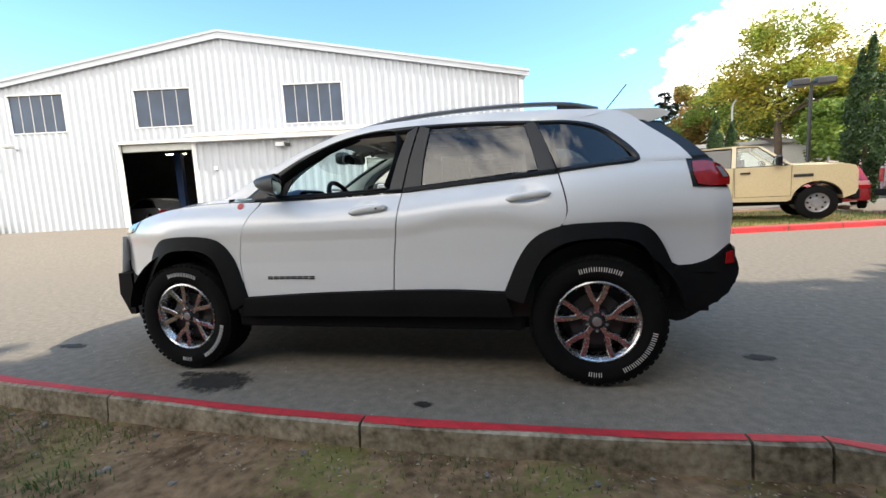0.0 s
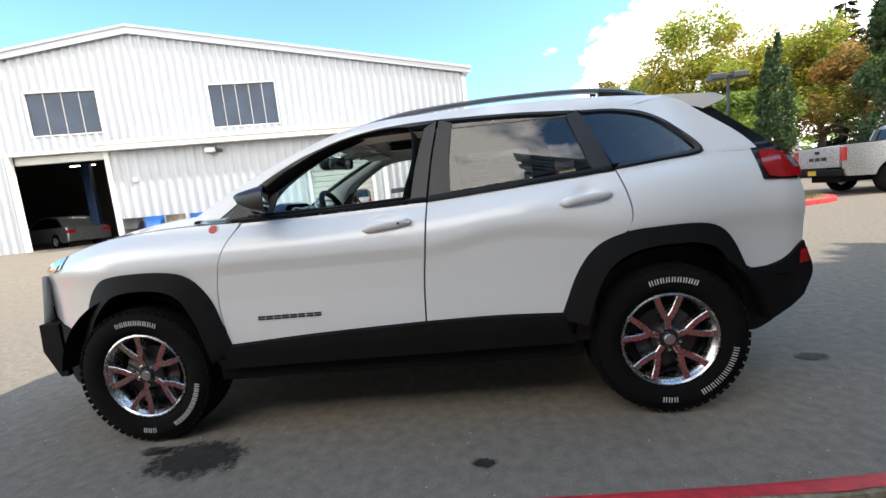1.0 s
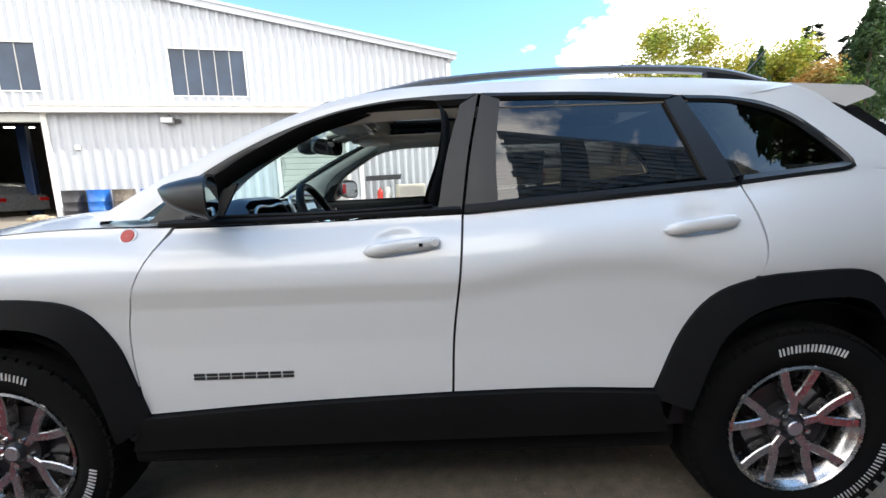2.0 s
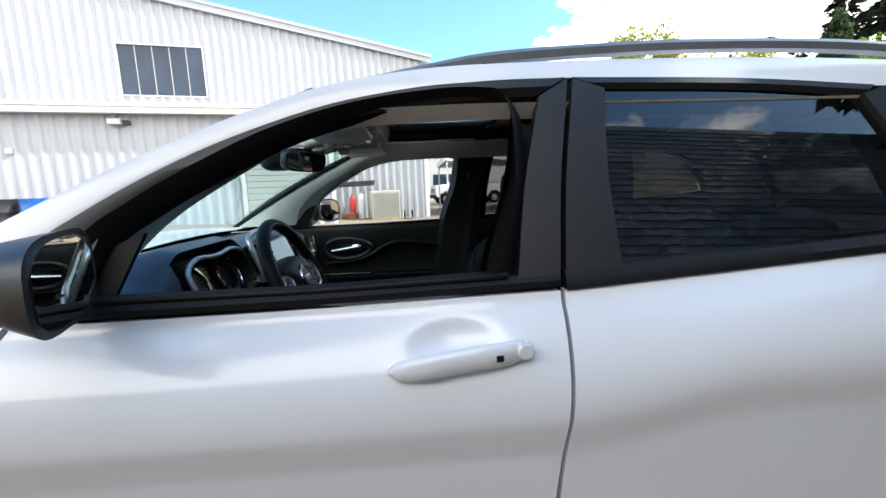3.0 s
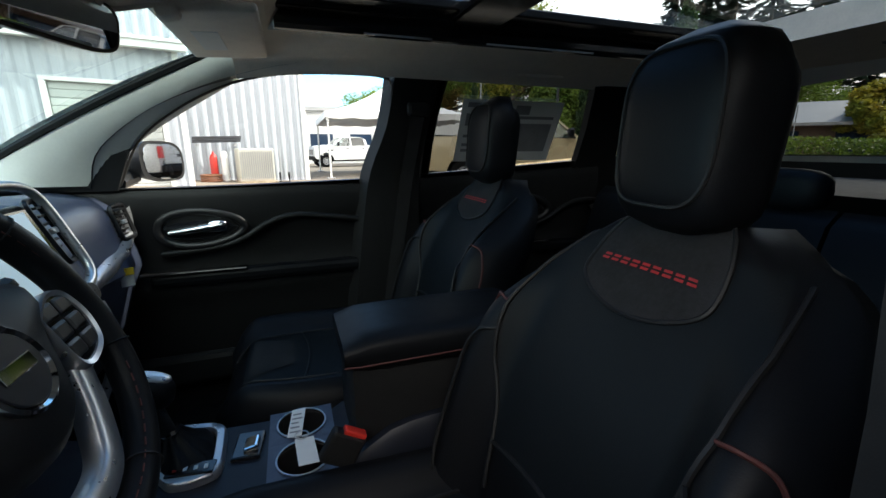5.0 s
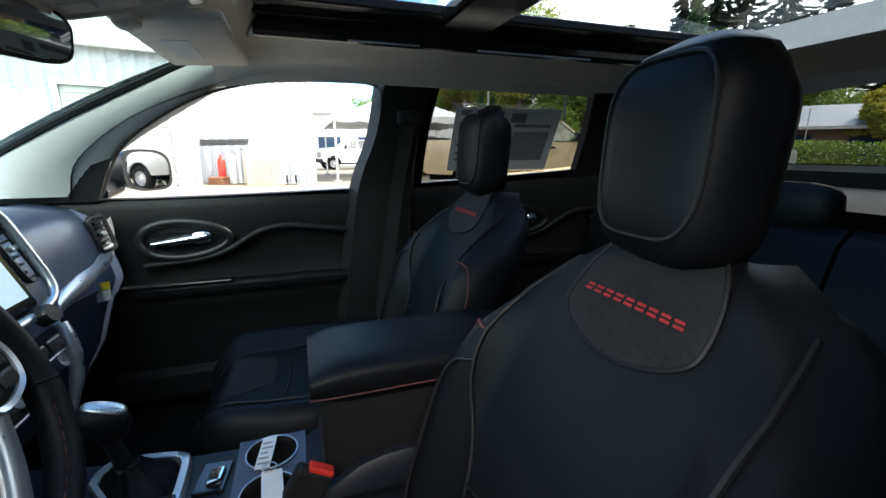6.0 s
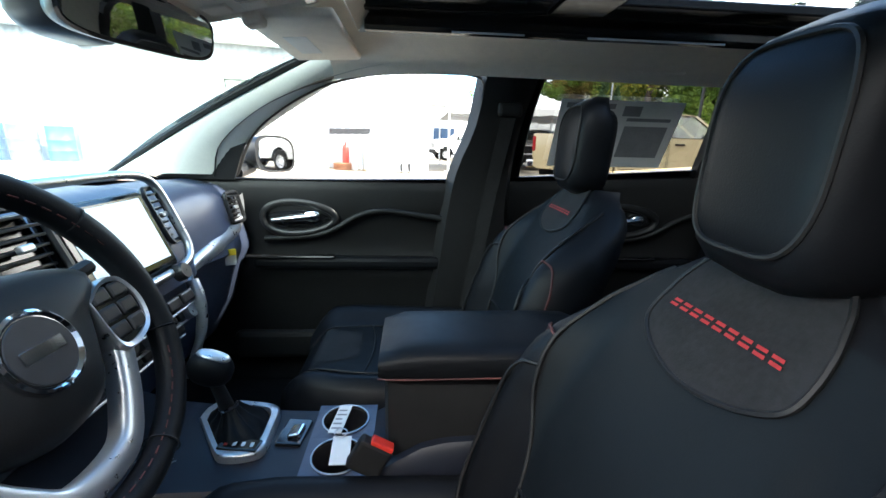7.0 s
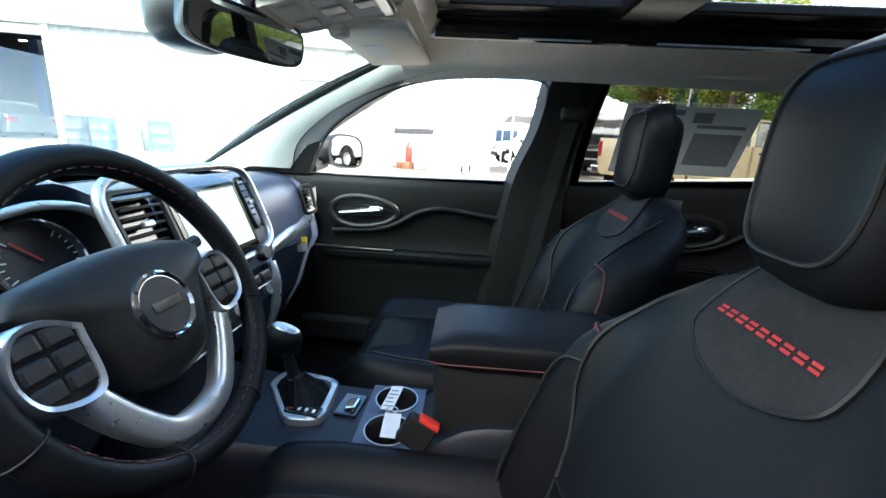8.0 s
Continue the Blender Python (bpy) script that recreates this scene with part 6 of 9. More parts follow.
# headliner front and rear, sunroof surrounds
bm = bmesh.new()
strip3(bm, [[Vector((x, y, 1.560 - 0.017 * sstep(-0.10, -0.26, x))) for y in np.linspace(-0.47, 0.47, 11)] for x in (-0.27, -0.24, -0.21, -0.18, -0.145)])
strip3(bm, [[Vector((-0.145 + 0.02 * k, y, 1.560 + 0.029 * k)) for y in np.linspace(-0.415, 0.415, 9)] for k in (0, 1, 2)])
part("headliner_front", bm, LINER, suv, "beige headliner", True)
bm = bmesh.new()
strip3(bm, [[Vector((x, y, 1.562 - 0.015 * sstep(1.15, 1.64, x))) for y in np.linspace(-0.47, 0.47, 9)] for x in (1.19, 1.3, 1.45, 1.64)])
strip3(bm, [[Vector((1.19, y, z)) for y in np.linspace(-0.415, 0.415, 9)] for z in (1.562, 1.63)])
part("headliner_rear", bm, LINER, suv, "beige headliner", True)
bm = bmesh.new()
box(bm, 0.285, -0.40, 1.590, 0.43, 0.40, 1.628, 0.012)
part("sunroof_crossbar", bm, GLOSSBLACK, suv, "black sunroof crossbar")
bm = bmesh.new()
box(bm, -0.128, -0.40, 1.598, -0.085, 0.40, 1.625, 0.006)
part("sunroof_front_frame", bm, GLOSSBLACK, suv)
bm = bmesh.new()
mini(bm, (1.42, -0.1, 1.555), (0.06, 0.20, 0.018), (0, 6, 0), 0.006)
part("rear_dome_light", bm, CLEARLENS, suv)

# visors
for s in (-1, 1):
    b = bmesh.new()
    mm = pose(-0.238, s * 0.322, 1.517, 0, -3, 0)
    box(b, -0.085, -0.202, -0.009, 0.085, 0.202, 0.009, 0.008, mm, 3)
    vz = soften(part("sun_visor", b, LINER, suv, "beige sun visor with a white label"), 50)
    b = bmesh.new()
    box(b, -0.046, -0.062 if s > 0 else -0.10, -0.0108, 0.002, 0.10 if s > 0 else 0.062, -0.0095, 0, mm)
    part("visor_label", b, PAPER, vz)
    b = bmesh.new()
    mini(b, (-0.290, s * 0.120, 1.500), (0.035, 0.04, 0.022), (0, -12, 0), 0.008)
    part("visor_clip", b, LINER, vz)

# overhead console
bm = bmesh.new()
mo = pose(-0.275, 0.02, 1.540, 0, -12, 0)
blob(bm, (0, 0, 0), (0.135, 0.115, 0.022), 0.5, 0.5, 28, 10, mo)
oc = soften(part("overhead_console", bm, LINER, suv, "overhead console with chrome rim"), 60)
bm = bmesh.new()
tube(bm, [mo @ Vector((0.118 * math.copysign(abs(math.cos(a)) ** 0.6, math.cos(a)), 0.10 * math.copysign(abs(math.sin(a)) ** 0.6, math.sin(a)), -0.0195)) for a in np.linspace(0, 2 * math.pi, 41)[:-1]], 0.0035, 6, closed=True)
part("chrome_rim", bm, CHROME, oc)
bm = bmesh.new()
box(bm, -0.10, -0.085, -0.028, 0.10, 0.085, -0.020, 0.012, mo)
part("console_panel", bm, LINER, oc)
for x, y in ((-0.06, -0.04), (-0.06, 0.04), (0.0, -0.045), (0.0, 0.0), (0.0, 0.045), (0.06, 0.0)):
    bm = bmesh.new()
    box(bm, x - 0.02, y - 0.018, -0.032, x + 0.02, y + 0.018, -0.027, 0.004, mo)
    part("console_button", bm, GREYMETAL if abs(y) < 0.03 else LINER, oc)
bm = bmesh.new()
box(bm, 0.075, -0.075, -0.034, 0.095, 0.075, -0.027, 0.004, mo)
part("sunglass_catch", bm, SILVER, oc)

# rear-view mirror and its sensor pod
bm = bmesh.new()
mv = pose(-0.410, -0.004, 1.463, 0, 8, -18)
rings = []
for k, (x, f) in enumerate(((-0.040, 0.45), (-0.032, 0.75), (-0.014, 0.95), (0.004, 1.0), (0.012, 0.99))):
    rings.append([mv @ Vector((x, 0.128 * f * math.copysign(abs(math.cos(a)) ** 0.45, math.cos(a)), 0.040 * f * math.copysign(abs(math.sin(a)) ** 0.55, math.sin(a)))) for a in np.linspace(0, 2 * math.pi, 37)[:-1]])
loft(bm, rings)
rm = soften(part("rear_view_mirror", bm, SATINBLACK, suv, "black rear-view mirror"), 50)
bm = bmesh.new()
loft(bm, [[mv @ Vector((x, 0.120 * math.copysign(abs(math.cos(a)) ** 0.45, math.cos(a)), 0.034 * math.copysign(abs(math.sin(a)) ** 0.55, math.sin(a)))) for a in np.linspace(0, 2 * math.pi, 37)[:-1]] for x in (0.0125, 0.0135)])
part("mirror_face", bm, MIRROR, rm)
bm = bmesh.new()
tube(bm, [(-0.43, -0.01, 1.472), (-0.49, -0.015, 1.495)], 0.014, 8)
part("mirror_stem", bm, SATINBLACK, rm)
bm = bmesh.new()
blob(bm, (-0.500, -0.020, 1.478), (0.050, 0.070, 0.050), 0.6, 0.6, 20, 10)
part("sensor_pod", bm, SATINBLACK, rm, smooth=True)

# ---- dashboard ----


def dash_prof(y):
    """Outline of the dashboard at y: from the screen over the top and down to the knees."""
    hood = 0.050 * sstep(-0.60, -0.48, y) * sstep(-0.10, -0.20, y)
    mid = 0.030 * sstep(-0.20, -0.12, y) * sstep(0.34, 0.25, y)
    end = 0.03 * sstep(0.45, 0.74, abs(y))
    low = -0.02 * sstep(0.25, 0.6, y)
    back_ = 0.030 * sstep(0.50, 0.74, abs(y))
    bowl = 0.095 * sstep(-0.535, -0.50, y) * sstep(-0.125, -0.16, y)
    return [(x - (back_ if k in (4, 5, 6, 7, 8) else 0) - (bowl if k in (5, 6, 7) else 0), z) for k, (x, z) in enumerate([(-1.02, 1.130), (-0.90, 1.158), (-0.76, 1.178 + hood * 0.6 + mid * 0.4 - end * 0.4), (-0.66, 1.176 + hood + mid * 0.5 - end), (-0.615, 1.165 + hood + mid * 0.4 - end), (-0.585 + mid * 0.4, 1.135 + hood * 0.8 - end), (-0.570 + mid * 0.8, 1.08 + low - end * 0.6),
            (-0.550 + mid, 1.02 + low - end * 0.4), (-0.545 + mid, 0.985 + low - end * 0.3), (-0.575, 0.955 + low), (-0.60, 0.88), (-0.64, 0.76), (-0.72, 0.62), (-0.95, 0.60)])]


bm = bmesh.new()
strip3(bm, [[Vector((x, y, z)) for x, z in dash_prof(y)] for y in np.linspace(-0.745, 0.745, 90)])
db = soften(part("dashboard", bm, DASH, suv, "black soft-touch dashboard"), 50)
# pale trim line that sweeps from the end vent to the centre
bm = bmesh.new()
SW = spline([(-0.590, 0.735, 1.120), (-0.583, 0.725, 1.070), (-0.578, 0.690, 1.030), (-0.566, 0.60, 1.012), (-0.546, 0.42, 1.004), (-0.534, 0.28, 0.996), (-0.512, 0.225, 0.980), (-0.500, 0.215, 0.94)], 40)
rows = []
for k, p in enumerate(SW):
    w = 0.010 + 0.012 * math.sin(math.pi * min(1, (k + 4) / 44)) + 0.004 * sstep(12, 4, k)
    up = Vector((0, 0, 1)) if k > 8 else Vector((0, 0.9, 0.45)).lerp(Vector((0, 0, 1)), k / 8)
    q = Vector(p)
    rows.append([q + up * w + Vector((-0.008, 0, 0)), q + up * 0.7 * w + Vector((0.007, 0, 0)), q + Vector((0.010, 0, 0)), q - up * 0.8 * w + Vector((0.005, 0, 0)), q - up * w + Vector((-0.010, 0, 0))])
strip3(bm, rows)
soften(part("sweep_trim", bm, SILVER, db, "satin silver trim sweep"), 60)
bm = bmesh.new()
tube(bm, [(-0.505, 0.222, 0.985), (-0.49, 0.212, 0.95), (-0.485, 0.205, 0.90), (-0.497, 0.20, 0.84), (-0.53, 0.195, 0.76)], [0.014, 0.012, 0.010, 0.009], 8, 20)
soften(part("stack_edge", bm, SILVER, db, "satin silver stack edge"), 60)


def vent(c, w, h, rz, ry, n, par, frame_mat=SILVER):
    m = pose(*c, 0, ry, rz)
    b = bmesh.new()
    box(b, -0.03, -w / 2, -h / 2, -0.012, w / 2, h / 2, 0.003, m)
    v = part("air_vent", b, GLOSSBLACK, par, "black air vent")
    for k in range(n):
        b = bmesh.new()
        z = -h / 2 + h * (k + 0.5) / n
        box(b, -0.02, -w / 2 + 0.004, z - 0.0022, 0.004, w / 2 - 0.004, z + 0.0022, 0.001, m @ pose(0, 0, 0, 0, 12, 0))
        part("vent_slat", b, SATINBLACK, v)
    b = bmesh.new()
    e = [m @ Vector((0.004, (w / 2 + 0.006) * math.copysign(abs(math.cos(a)) ** 0.3, math.cos(a)), (h / 2 + 0.006) * math.copysign(abs(math.sin(a)) ** 0.3, math.sin(a)))) for a in np.linspace(0, 2 * math.pi, 37)[:-1]]
    tube(b, e, 0.006, 6, closed=True)
    part("vent_frame", b, frame_mat, v)
    b = bmesh.new()
    box(b, 0.002, -0.012, -0.006, 0.012, 0.012, 0.006, 0.003, m)
    part("vent_tab", b, SILVER, v)


vent((-0.545, -0.118, 1.143), 0.095, 0.105, 0, -22, 7, db, SATINBLACK)
vent((-0.553, 0.222, 1.133), 0.05, 0.11, 8, -22, 7, db, SATINBLACK)
vent((-0.585, 0.668, 1.082), 0.070, 0.085, -4, -14, 6, db, SATINBLACK)
vent((-0.578, -0.665, 1.065), 0.075, 0.095, -25, -18, 5, db, SILVER)
# screen
ms = pose(-0.533, 0.058, 1.116, 0, -22, 0)
bm = bmesh.new()
box(bm, -0.025, -0.122, -0.082, 0.004, 0.122, 0.082, 0.012, ms, 3)
sc = part("centre_screen", bm, GLOSSBLACK, db, "black-framed touch screen")
bm = bmesh.new()
box(bm, 0.0042, -0.098, -0.060, 0.0055, 0.098, 0.066, 0, ms)
# pale glow added in place of bright sky glare on the display
SCREENGLARE = emit("screen_sky_glare", (0.62, 0.80, 0.88), 0.07)
part("display", bm, SCREENGLARE, sc)
bm = bmesh.new()
e = [ms @ Vector((0.002, 0.035 + 0.0 + (0.212) * math.copysign(abs(math.cos(a)) ** 0.35, math.cos(a)) - 0.045, -0.008 + 0.105 * math.copysign(abs(math.sin(a)) ** 0.4, math.sin(a)) + 0.02)) for a in np.linspace(0, 2 * math.pi, 49)[:-1]]
e = [p + Vector((0, -0.02, 0)) for p in e]
tube(bm, e, 0.009, 8, closed=True)
soften(part("stack_surround", bm, SILVER, db, "satin silver surround"), 60)
for y in (0.02, 0.20):
    bm = bmesh.new()
    lathe(bm, [(0.001, 0.02), (0.016, 0.02), (0.018, 0.015), (0.019, 0.0)], 18, ms @ pose(0.004, y - 0.11, -0.098) @ Matrix.Rotation(radians(90), 4, "Y"))
    part("knob", bm, SATINBLACK, db)
# switch rows under the screen
for r, (z, x) in enumerate(((0.965, -0.498), (0.925, -0.512), (0.885, -0.528))):
    for k in range(6):
        bm = bmesh.new()
        mini(bm, (x, -0.075 + 0.050 * k, z), (0.014, 0.045, 0.024), (0, -20, 0), 0.004)
        sw = part("switch", bm, SATINBLACK, db)
    bm = bmesh.new()
    mini(bm, (x + 0.004, 0.05, z - 0.020), (0.006, 0.30, 0.004), (0, -20, 0), 0.001)
    part("switch_line", bm, SILVER, db)
for k in (-0.10, 0.05, 0.19):
    bm = bmesh.new()
    lathe(bm, [(0.001, 0.018), (0.017, 0.018), (0.019, 0.012), (0.02, 0.0)], 18, pose(-0.51, k, 0.925, 0, 68, 0))
    part("climate_knob", bm, SILVER, db)
# instruments
mc = pose(-0.60, -0.325, 1.115, 0, -24, 0)
bm = bmesh.new()
box(bm, -0.05, -0.175, -0.075, -0.028, 0.175, 0.07, 0.01, mc)
ins = part("instrument_cluster", bm, GLOSSBLACK, db)
DIAL = mat("dial_face", (0.02, 0.02, 0.022), 0.4, 0, 0.2, 40)
for y in (-0.10, 0.10):
    bm = bmesh.new()
    lathe(bm, [(0.001, 0.0), (0.058, 0.0), (0.064, 0.006), (0.066, 0.0)], 32, mc @ pose(-0.024, y, 0) @ Matrix.Rotation(radians(90), 4, "Y"))
    g = part("gauge", bm, DIAL, ins)
    bm = bmesh.new()
    tube(bm, [mc @ Vector((-0.015, y + 0.064 * math.cos(a), 0.064 * math.sin(a))) for a in np.linspace(0, 2 * math.pi, 33)[:-1]], 0.0035, 6, closed=True)
    part("gauge_ring", bm, CHROME, ins)
    bm = bmesh.new()
    for k in range(25):
        a = radians(225 - 270 * k / 24)
        mk = mc @ pose(-0.021, y, 0) @ Matrix.Rotation(-a, 4, "X")
        box(bm, 0, 0.044 if k % 3 == 0 else 0.049, -0.0009, 0.001, 0.055, 0.0009, 0, mk)
    tagged(part("gauge_ticks", bm, WHITEMARK, ins), kind="stuff")
    bm = bmesh.new()
    box(bm, 0, 0.0, -0.0014, 0.0015, 0.045, 0.0014, 0, mc @ pose(-0.019, y, 0) @ Matrix.Rotation(radians(130), 4, "X"))
    part("needle", bm, REDPLASTIC, ins)
bm = bmesh.new()
e = []
for a in np.linspace(0, 2 * math.pi, 61)[:-1]:
    c, t = math.cos(a), math.sin(a)
    e.append(mc @ Vector((0.028, 0.185 * math.copysign(abs(c) ** 0.7, c), 0.078 * math.copysign(abs(t) ** 0.6, t) - 0.012 * math.exp(-(c / 0.25) ** 2) * t - 0.005)))
tube(bm, e, 0.007, 8, closed=True)
soften(part("cluster_bezel", bm, SILVER, ins, "satin silver bezel"), 60)
bm = bmesh.new()
rows = []
for a in np.linspace(0, 2 * math.pi, 49):
    c, t = math.cos(a), math.sin(a)
    rows.append([mc @ Vector((x, f * 0.185 * math.copysign(abs(c) ** 0.7, c), f * 0.078 * math.copysign(abs(t) ** 0.6, t) - 0.005)) for x, f in ((0.028, 1.0), (-0.03, 0.93))])
strip3(bm, rows)
soften(part("cluster_cowl", bm, TRIMBLACK, ins), 60)
bm = bmesh.new()
mini(bm, (-0.86, 0.02, 1.176), (0.10, 0.62, 0.006), (0, -7, 0), 0.002)
part("defrost_grille", bm, SATINBLACK, db)

# ---- steering wheel ----
mwh = pose(-0.387, -0.342, 1.091, 0, -24, 0)      # hub; local x points to the driver
mw = pose(-0.364, -0.342, 1.104, 0, -24, 0)       # rim
SR = 0.175
bm = bmesh.new()
N = 72
rings = []
for k in range(N + 1):
    a = 2 * math.pi * k / N
    thick = 0.0165 + 0.004 * math.exp(-((((math.degrees(a) + 180) % 360) - 180 - 28) / 18) ** 2) + 0.004 * math.exp(-((((math.degrees(a) + 180) % 360) - 180 - 152) / 18) ** 2)
    c = Vector((0, math.cos(a), math.sin(a)))
    rings.append([mw @ (c * (SR + thick * math.cos(b)) + Vector((0.017 * math.sin(b), 0, 0))) for b in np.linspace(0, 2 * math.pi, 13)[:-1]])
loft(bm, rings, True, False)
sw = soften(part("steering_wheel", bm, LEATHER, suv, "black leather steering wheel with silver spokes"), 80)
bm = bmesh.new()
for a0, a1 in ((25, 155), (-155, -25)):
    pts = [mw @ Vector((0.012, (SR - 0.0125) * math.cos(radians(a)), (SR - 0.0125) * math.sin(radians(a)))) for a in np.linspace(a0, a1, 24)]
    for p, q_ in zip(pts[::1], pts[1:]):
        tube(bm, [p, p + (q_ - p) * 0.6], 0.0009, 4)
tagged(part("rim_stitching", bm, STITCH, sw), kind="stuff")
for a in (-18, 198, -68, -112, 38, 142):
    bm = bmesh.new()
    c = Vector((0, math.cos(radians(a)), math.sin(radians(a))))
    tube(bm, [mw @ (c * (SR + 0.0185 * math.cos(b)) + Vector((0.0185 * math.sin(b), 0, 0))) for b in np.linspace(0, 2 * math.pi, 17)[:-1]], 0.0012, 4, closed=True)
    part("rim_seam", bm, TRIMBLACK, sw)
# airbag pad: an upright rounded shield
bm = bmesh.new()
pad = [(-0.126, 0.046), (-0.098, 0.068), (0.0, 0.080), (0.098, 0.068), (0.126, 0.046), (0.100, 0.016), (0.080, -0.030), (0.055, -0.072), (0.0, -0.088), (-0.055, -0.072), (-0.080, -0.030), (-0.100, 0.016)]
po = spline(pad + [pad[0]], 48)[:-1]
rings = []
for f, x in ((0.98, -0.03), (1.0, 0.0), (0.99, 0.012), (0.93, 0.026), (0.80, 0.036), (0.5, 0.043), (0.2, 0.046)):
    rings.append([mwh @ Vector((x, p[0] * f, p[1] * f)) for p in po])
loft(bm, rings)
soften(part("airbag_cover", bm, TRIMBLACK, sw), 60)
bm = bmesh.new()
lathe(bm, [(0.001, 0.047), (0.034, 0.047), (0.037, 0.050), (0.040, 0.048), (0.041, 0.043)], 32, mwh @ Matrix.Rotation(radians(90), 4, "Y"))
soften(part("hub_badge", bm, CHROME, sw, "round chrome badge"), 40)
bm = bmesh.new()
lathe(bm, [(0.001, 0.0485), (0.032, 0.0485), (0.033, 0.0475)], 32, mwh @ Matrix.Rotation(radians(90), 4, "Y"))
part("badge_face", bm, ALLOYDARK, sw)
bm = bmesh.new()
box(bm, 0.0486, -0.022, -0.006, 0.0502, 0.022, 0.007, 0.001, mwh)
part("badge_bar", bm, CHROME, sw)
for s in (-1, 1):
    # silver bezel frame round the switches
    bm = bmesh.new()
    fr = [(0.082, 0.018), (0.112, 0.034), (0.142, 0.030), (0.157, -0.006), (0.142, -0.042), (0.092, -0.048)]
    q_ = spline(fr + [fr[0]], 40)[:-1]
    rings = []
    for f, x in ((1.0, -0.016), (1.0, 0.004), (0.95, 0.010), (0.84, 0.008), (0.82, 0.002)):
        cx, cz = 0.120, -0.006
        rings.append([mw @ Vector((x, s * (cx + (p[0] - cx) * f), cz + (p[1] - cz) * f)) for p in q_])
    loft(bm, rings)
    soften(part("switch_bezel", bm, SILVER, sw, "satin silver bezel"), 50)
    bm = bmesh.new()
    loft(bm, [[mw @ Vector((x, s * (cx + (p[0] - cx) * 0.85), cz + (p[1] - cz) * 0.85)) for p in q_] for x in (-0.002, 0.0055)])
    part("switch_plate", bm, GLOSSBLACK, sw)
    for r, (z, n) in enumerate(((0.016, 2), (-0.006, 2), (-0.028, 2))):
        for k in range(n):
            bm = bmesh.new()
            w = 0.058 / n
            box(bm, 0.0, s * (0.0905 + w * k + 0.0006), z - 0.0096, 0.0078, s * (0.0905 + w * (k + 1) - 0.0006), z + 0.0104, 0.004, mw)
            part("wheel_button", bm, SATINBLACK, sw)
    bm = bmesh.new()
    tube(bm, [mw @ Vector((-0.022, s * 0.130, 0.004)), mw @ Vector((-0.012, s * 0.168, 0.006))], 0.016, 10, flat=1.0)
    part("side_spoke", bm, LEATHER, sw)
# lower silver fork, one piece from side to side
bm = bmesh.new()
rings = []
q_ = spline([(-0.118, -0.012), (-0.096, -0.060), (-0.070, -0.103), (-0.034, -0.136), (0.034, -0.136), (0.070, -0.103), (0.096, -0.060), (0.118, -0.012)], 48)
for i, p in enumerate(q_):
    t = q_[min(i + 1, 48)] - q_[max(i - 1, 0)]
    t = t / np.linalg.norm(t)
    nx, nz = -t[1], t[0]
    w = 0.0145
    rings.append([mw @ Vector((-0.004 + dx, p[0] + nx * d * w, p[1] + nz * d * w)) for dx, d in ((-0.016, -1), (0.001, -1), (0.006, -0.65), (0.006, 0.65), (0.001, 1), (-0.016, 1))])
loft(bm, rings)
soften(part("lower_spoke", bm, SILVER, sw, "satin silver lower spoke"), 50)
bm = bmesh.new()
tube(bm, [mw @ Vector((-0.01, 0, -0.01)), mw @ Vector((-0.20, 0, -0.03))], 0.055, 16)
soften(part("steering_column", bm, TRIMBLACK, sw), 50)
for s in (-1, 1):
    bm = bmesh.new()
    tube(bm, [mw @ Vector((-0.06, s * 0.04, 0.02)), mw @ Vector((-0.055, s * 0.13, 0.045)), mw @ Vector((-0.05, s * 0.185, 0.055))], [0.006, 0.007, 0.010], 8, 12)
    part("stalk", bm, TRIMBLACK, sw)

# ---- centre console ----
bm = bmesh.new()


def console_ring(x):
    z = lerp_pts([(-0.70, 0.80), (-0.52, 0.752), (-0.30, 0.735), (-0.202, 0.737), (-0.198, 0.63), (-0.088, 0.63), (-0.084, 0.740), (0.02, 0.80), (0.36, 0.82)], x)
    w = lerp_pts([(-0.70, 0.17), (-0.50, 0.145), (-0.24, 0.118), (-0.1, 0.105), (0.36, 0.10)], x)
    return [Vector((x, -0.010 + a * w, z + b)) for a, b in ((-1.05, -0.33), (-1.0, -0.05), (-0.95, -0.012), (-0.86, 0.0), (0, 0.006), (0.86, 0.0), (0.95, -0.012), (1.0, -0.05), (1.05, -0.33))]


loft(bm, [console_ring(x) for x in sorted([*np.linspace(-0.70, 0.36, 28), -0.202, -0.198, -0.088, -0.084])])
co = soften(part("centre_console", bm, CONSOLE, suv, "black centre console"), 40)
bm = bmesh.new()
gate_o = [(-0.434, 0.050), (-0.432, 0.085), (-0.405, 0.108), (-0.315, 0.096), (-0.284, 0.076), (-0.277, 0.02), (-0.277, -0.040), (-0.296, -0.058), (-0.343, -0.063), (-0.366, -0.046)]
qo = spline(gate_o + [gate_o[0]], 54)[:-1]
cx, cy = -0.352, 0.022
rings = []
for f, z in ((1.0, 0.740), (1.0, 0.752), (0.95, 0.757), (0.80, 0.757), (0.76, 0.750), (0.76, 0.742)):
    rings.append([Vector((cx + (p[0] - cx) * f, cy + (p[1] - cy) * f, z)) for p in qo])
loft(bm, rings, True, False)
soften(part("gear_surround", bm, SILVER, co, "satin silver gear surround"), 50)
bm = bmesh.new()
rings = []
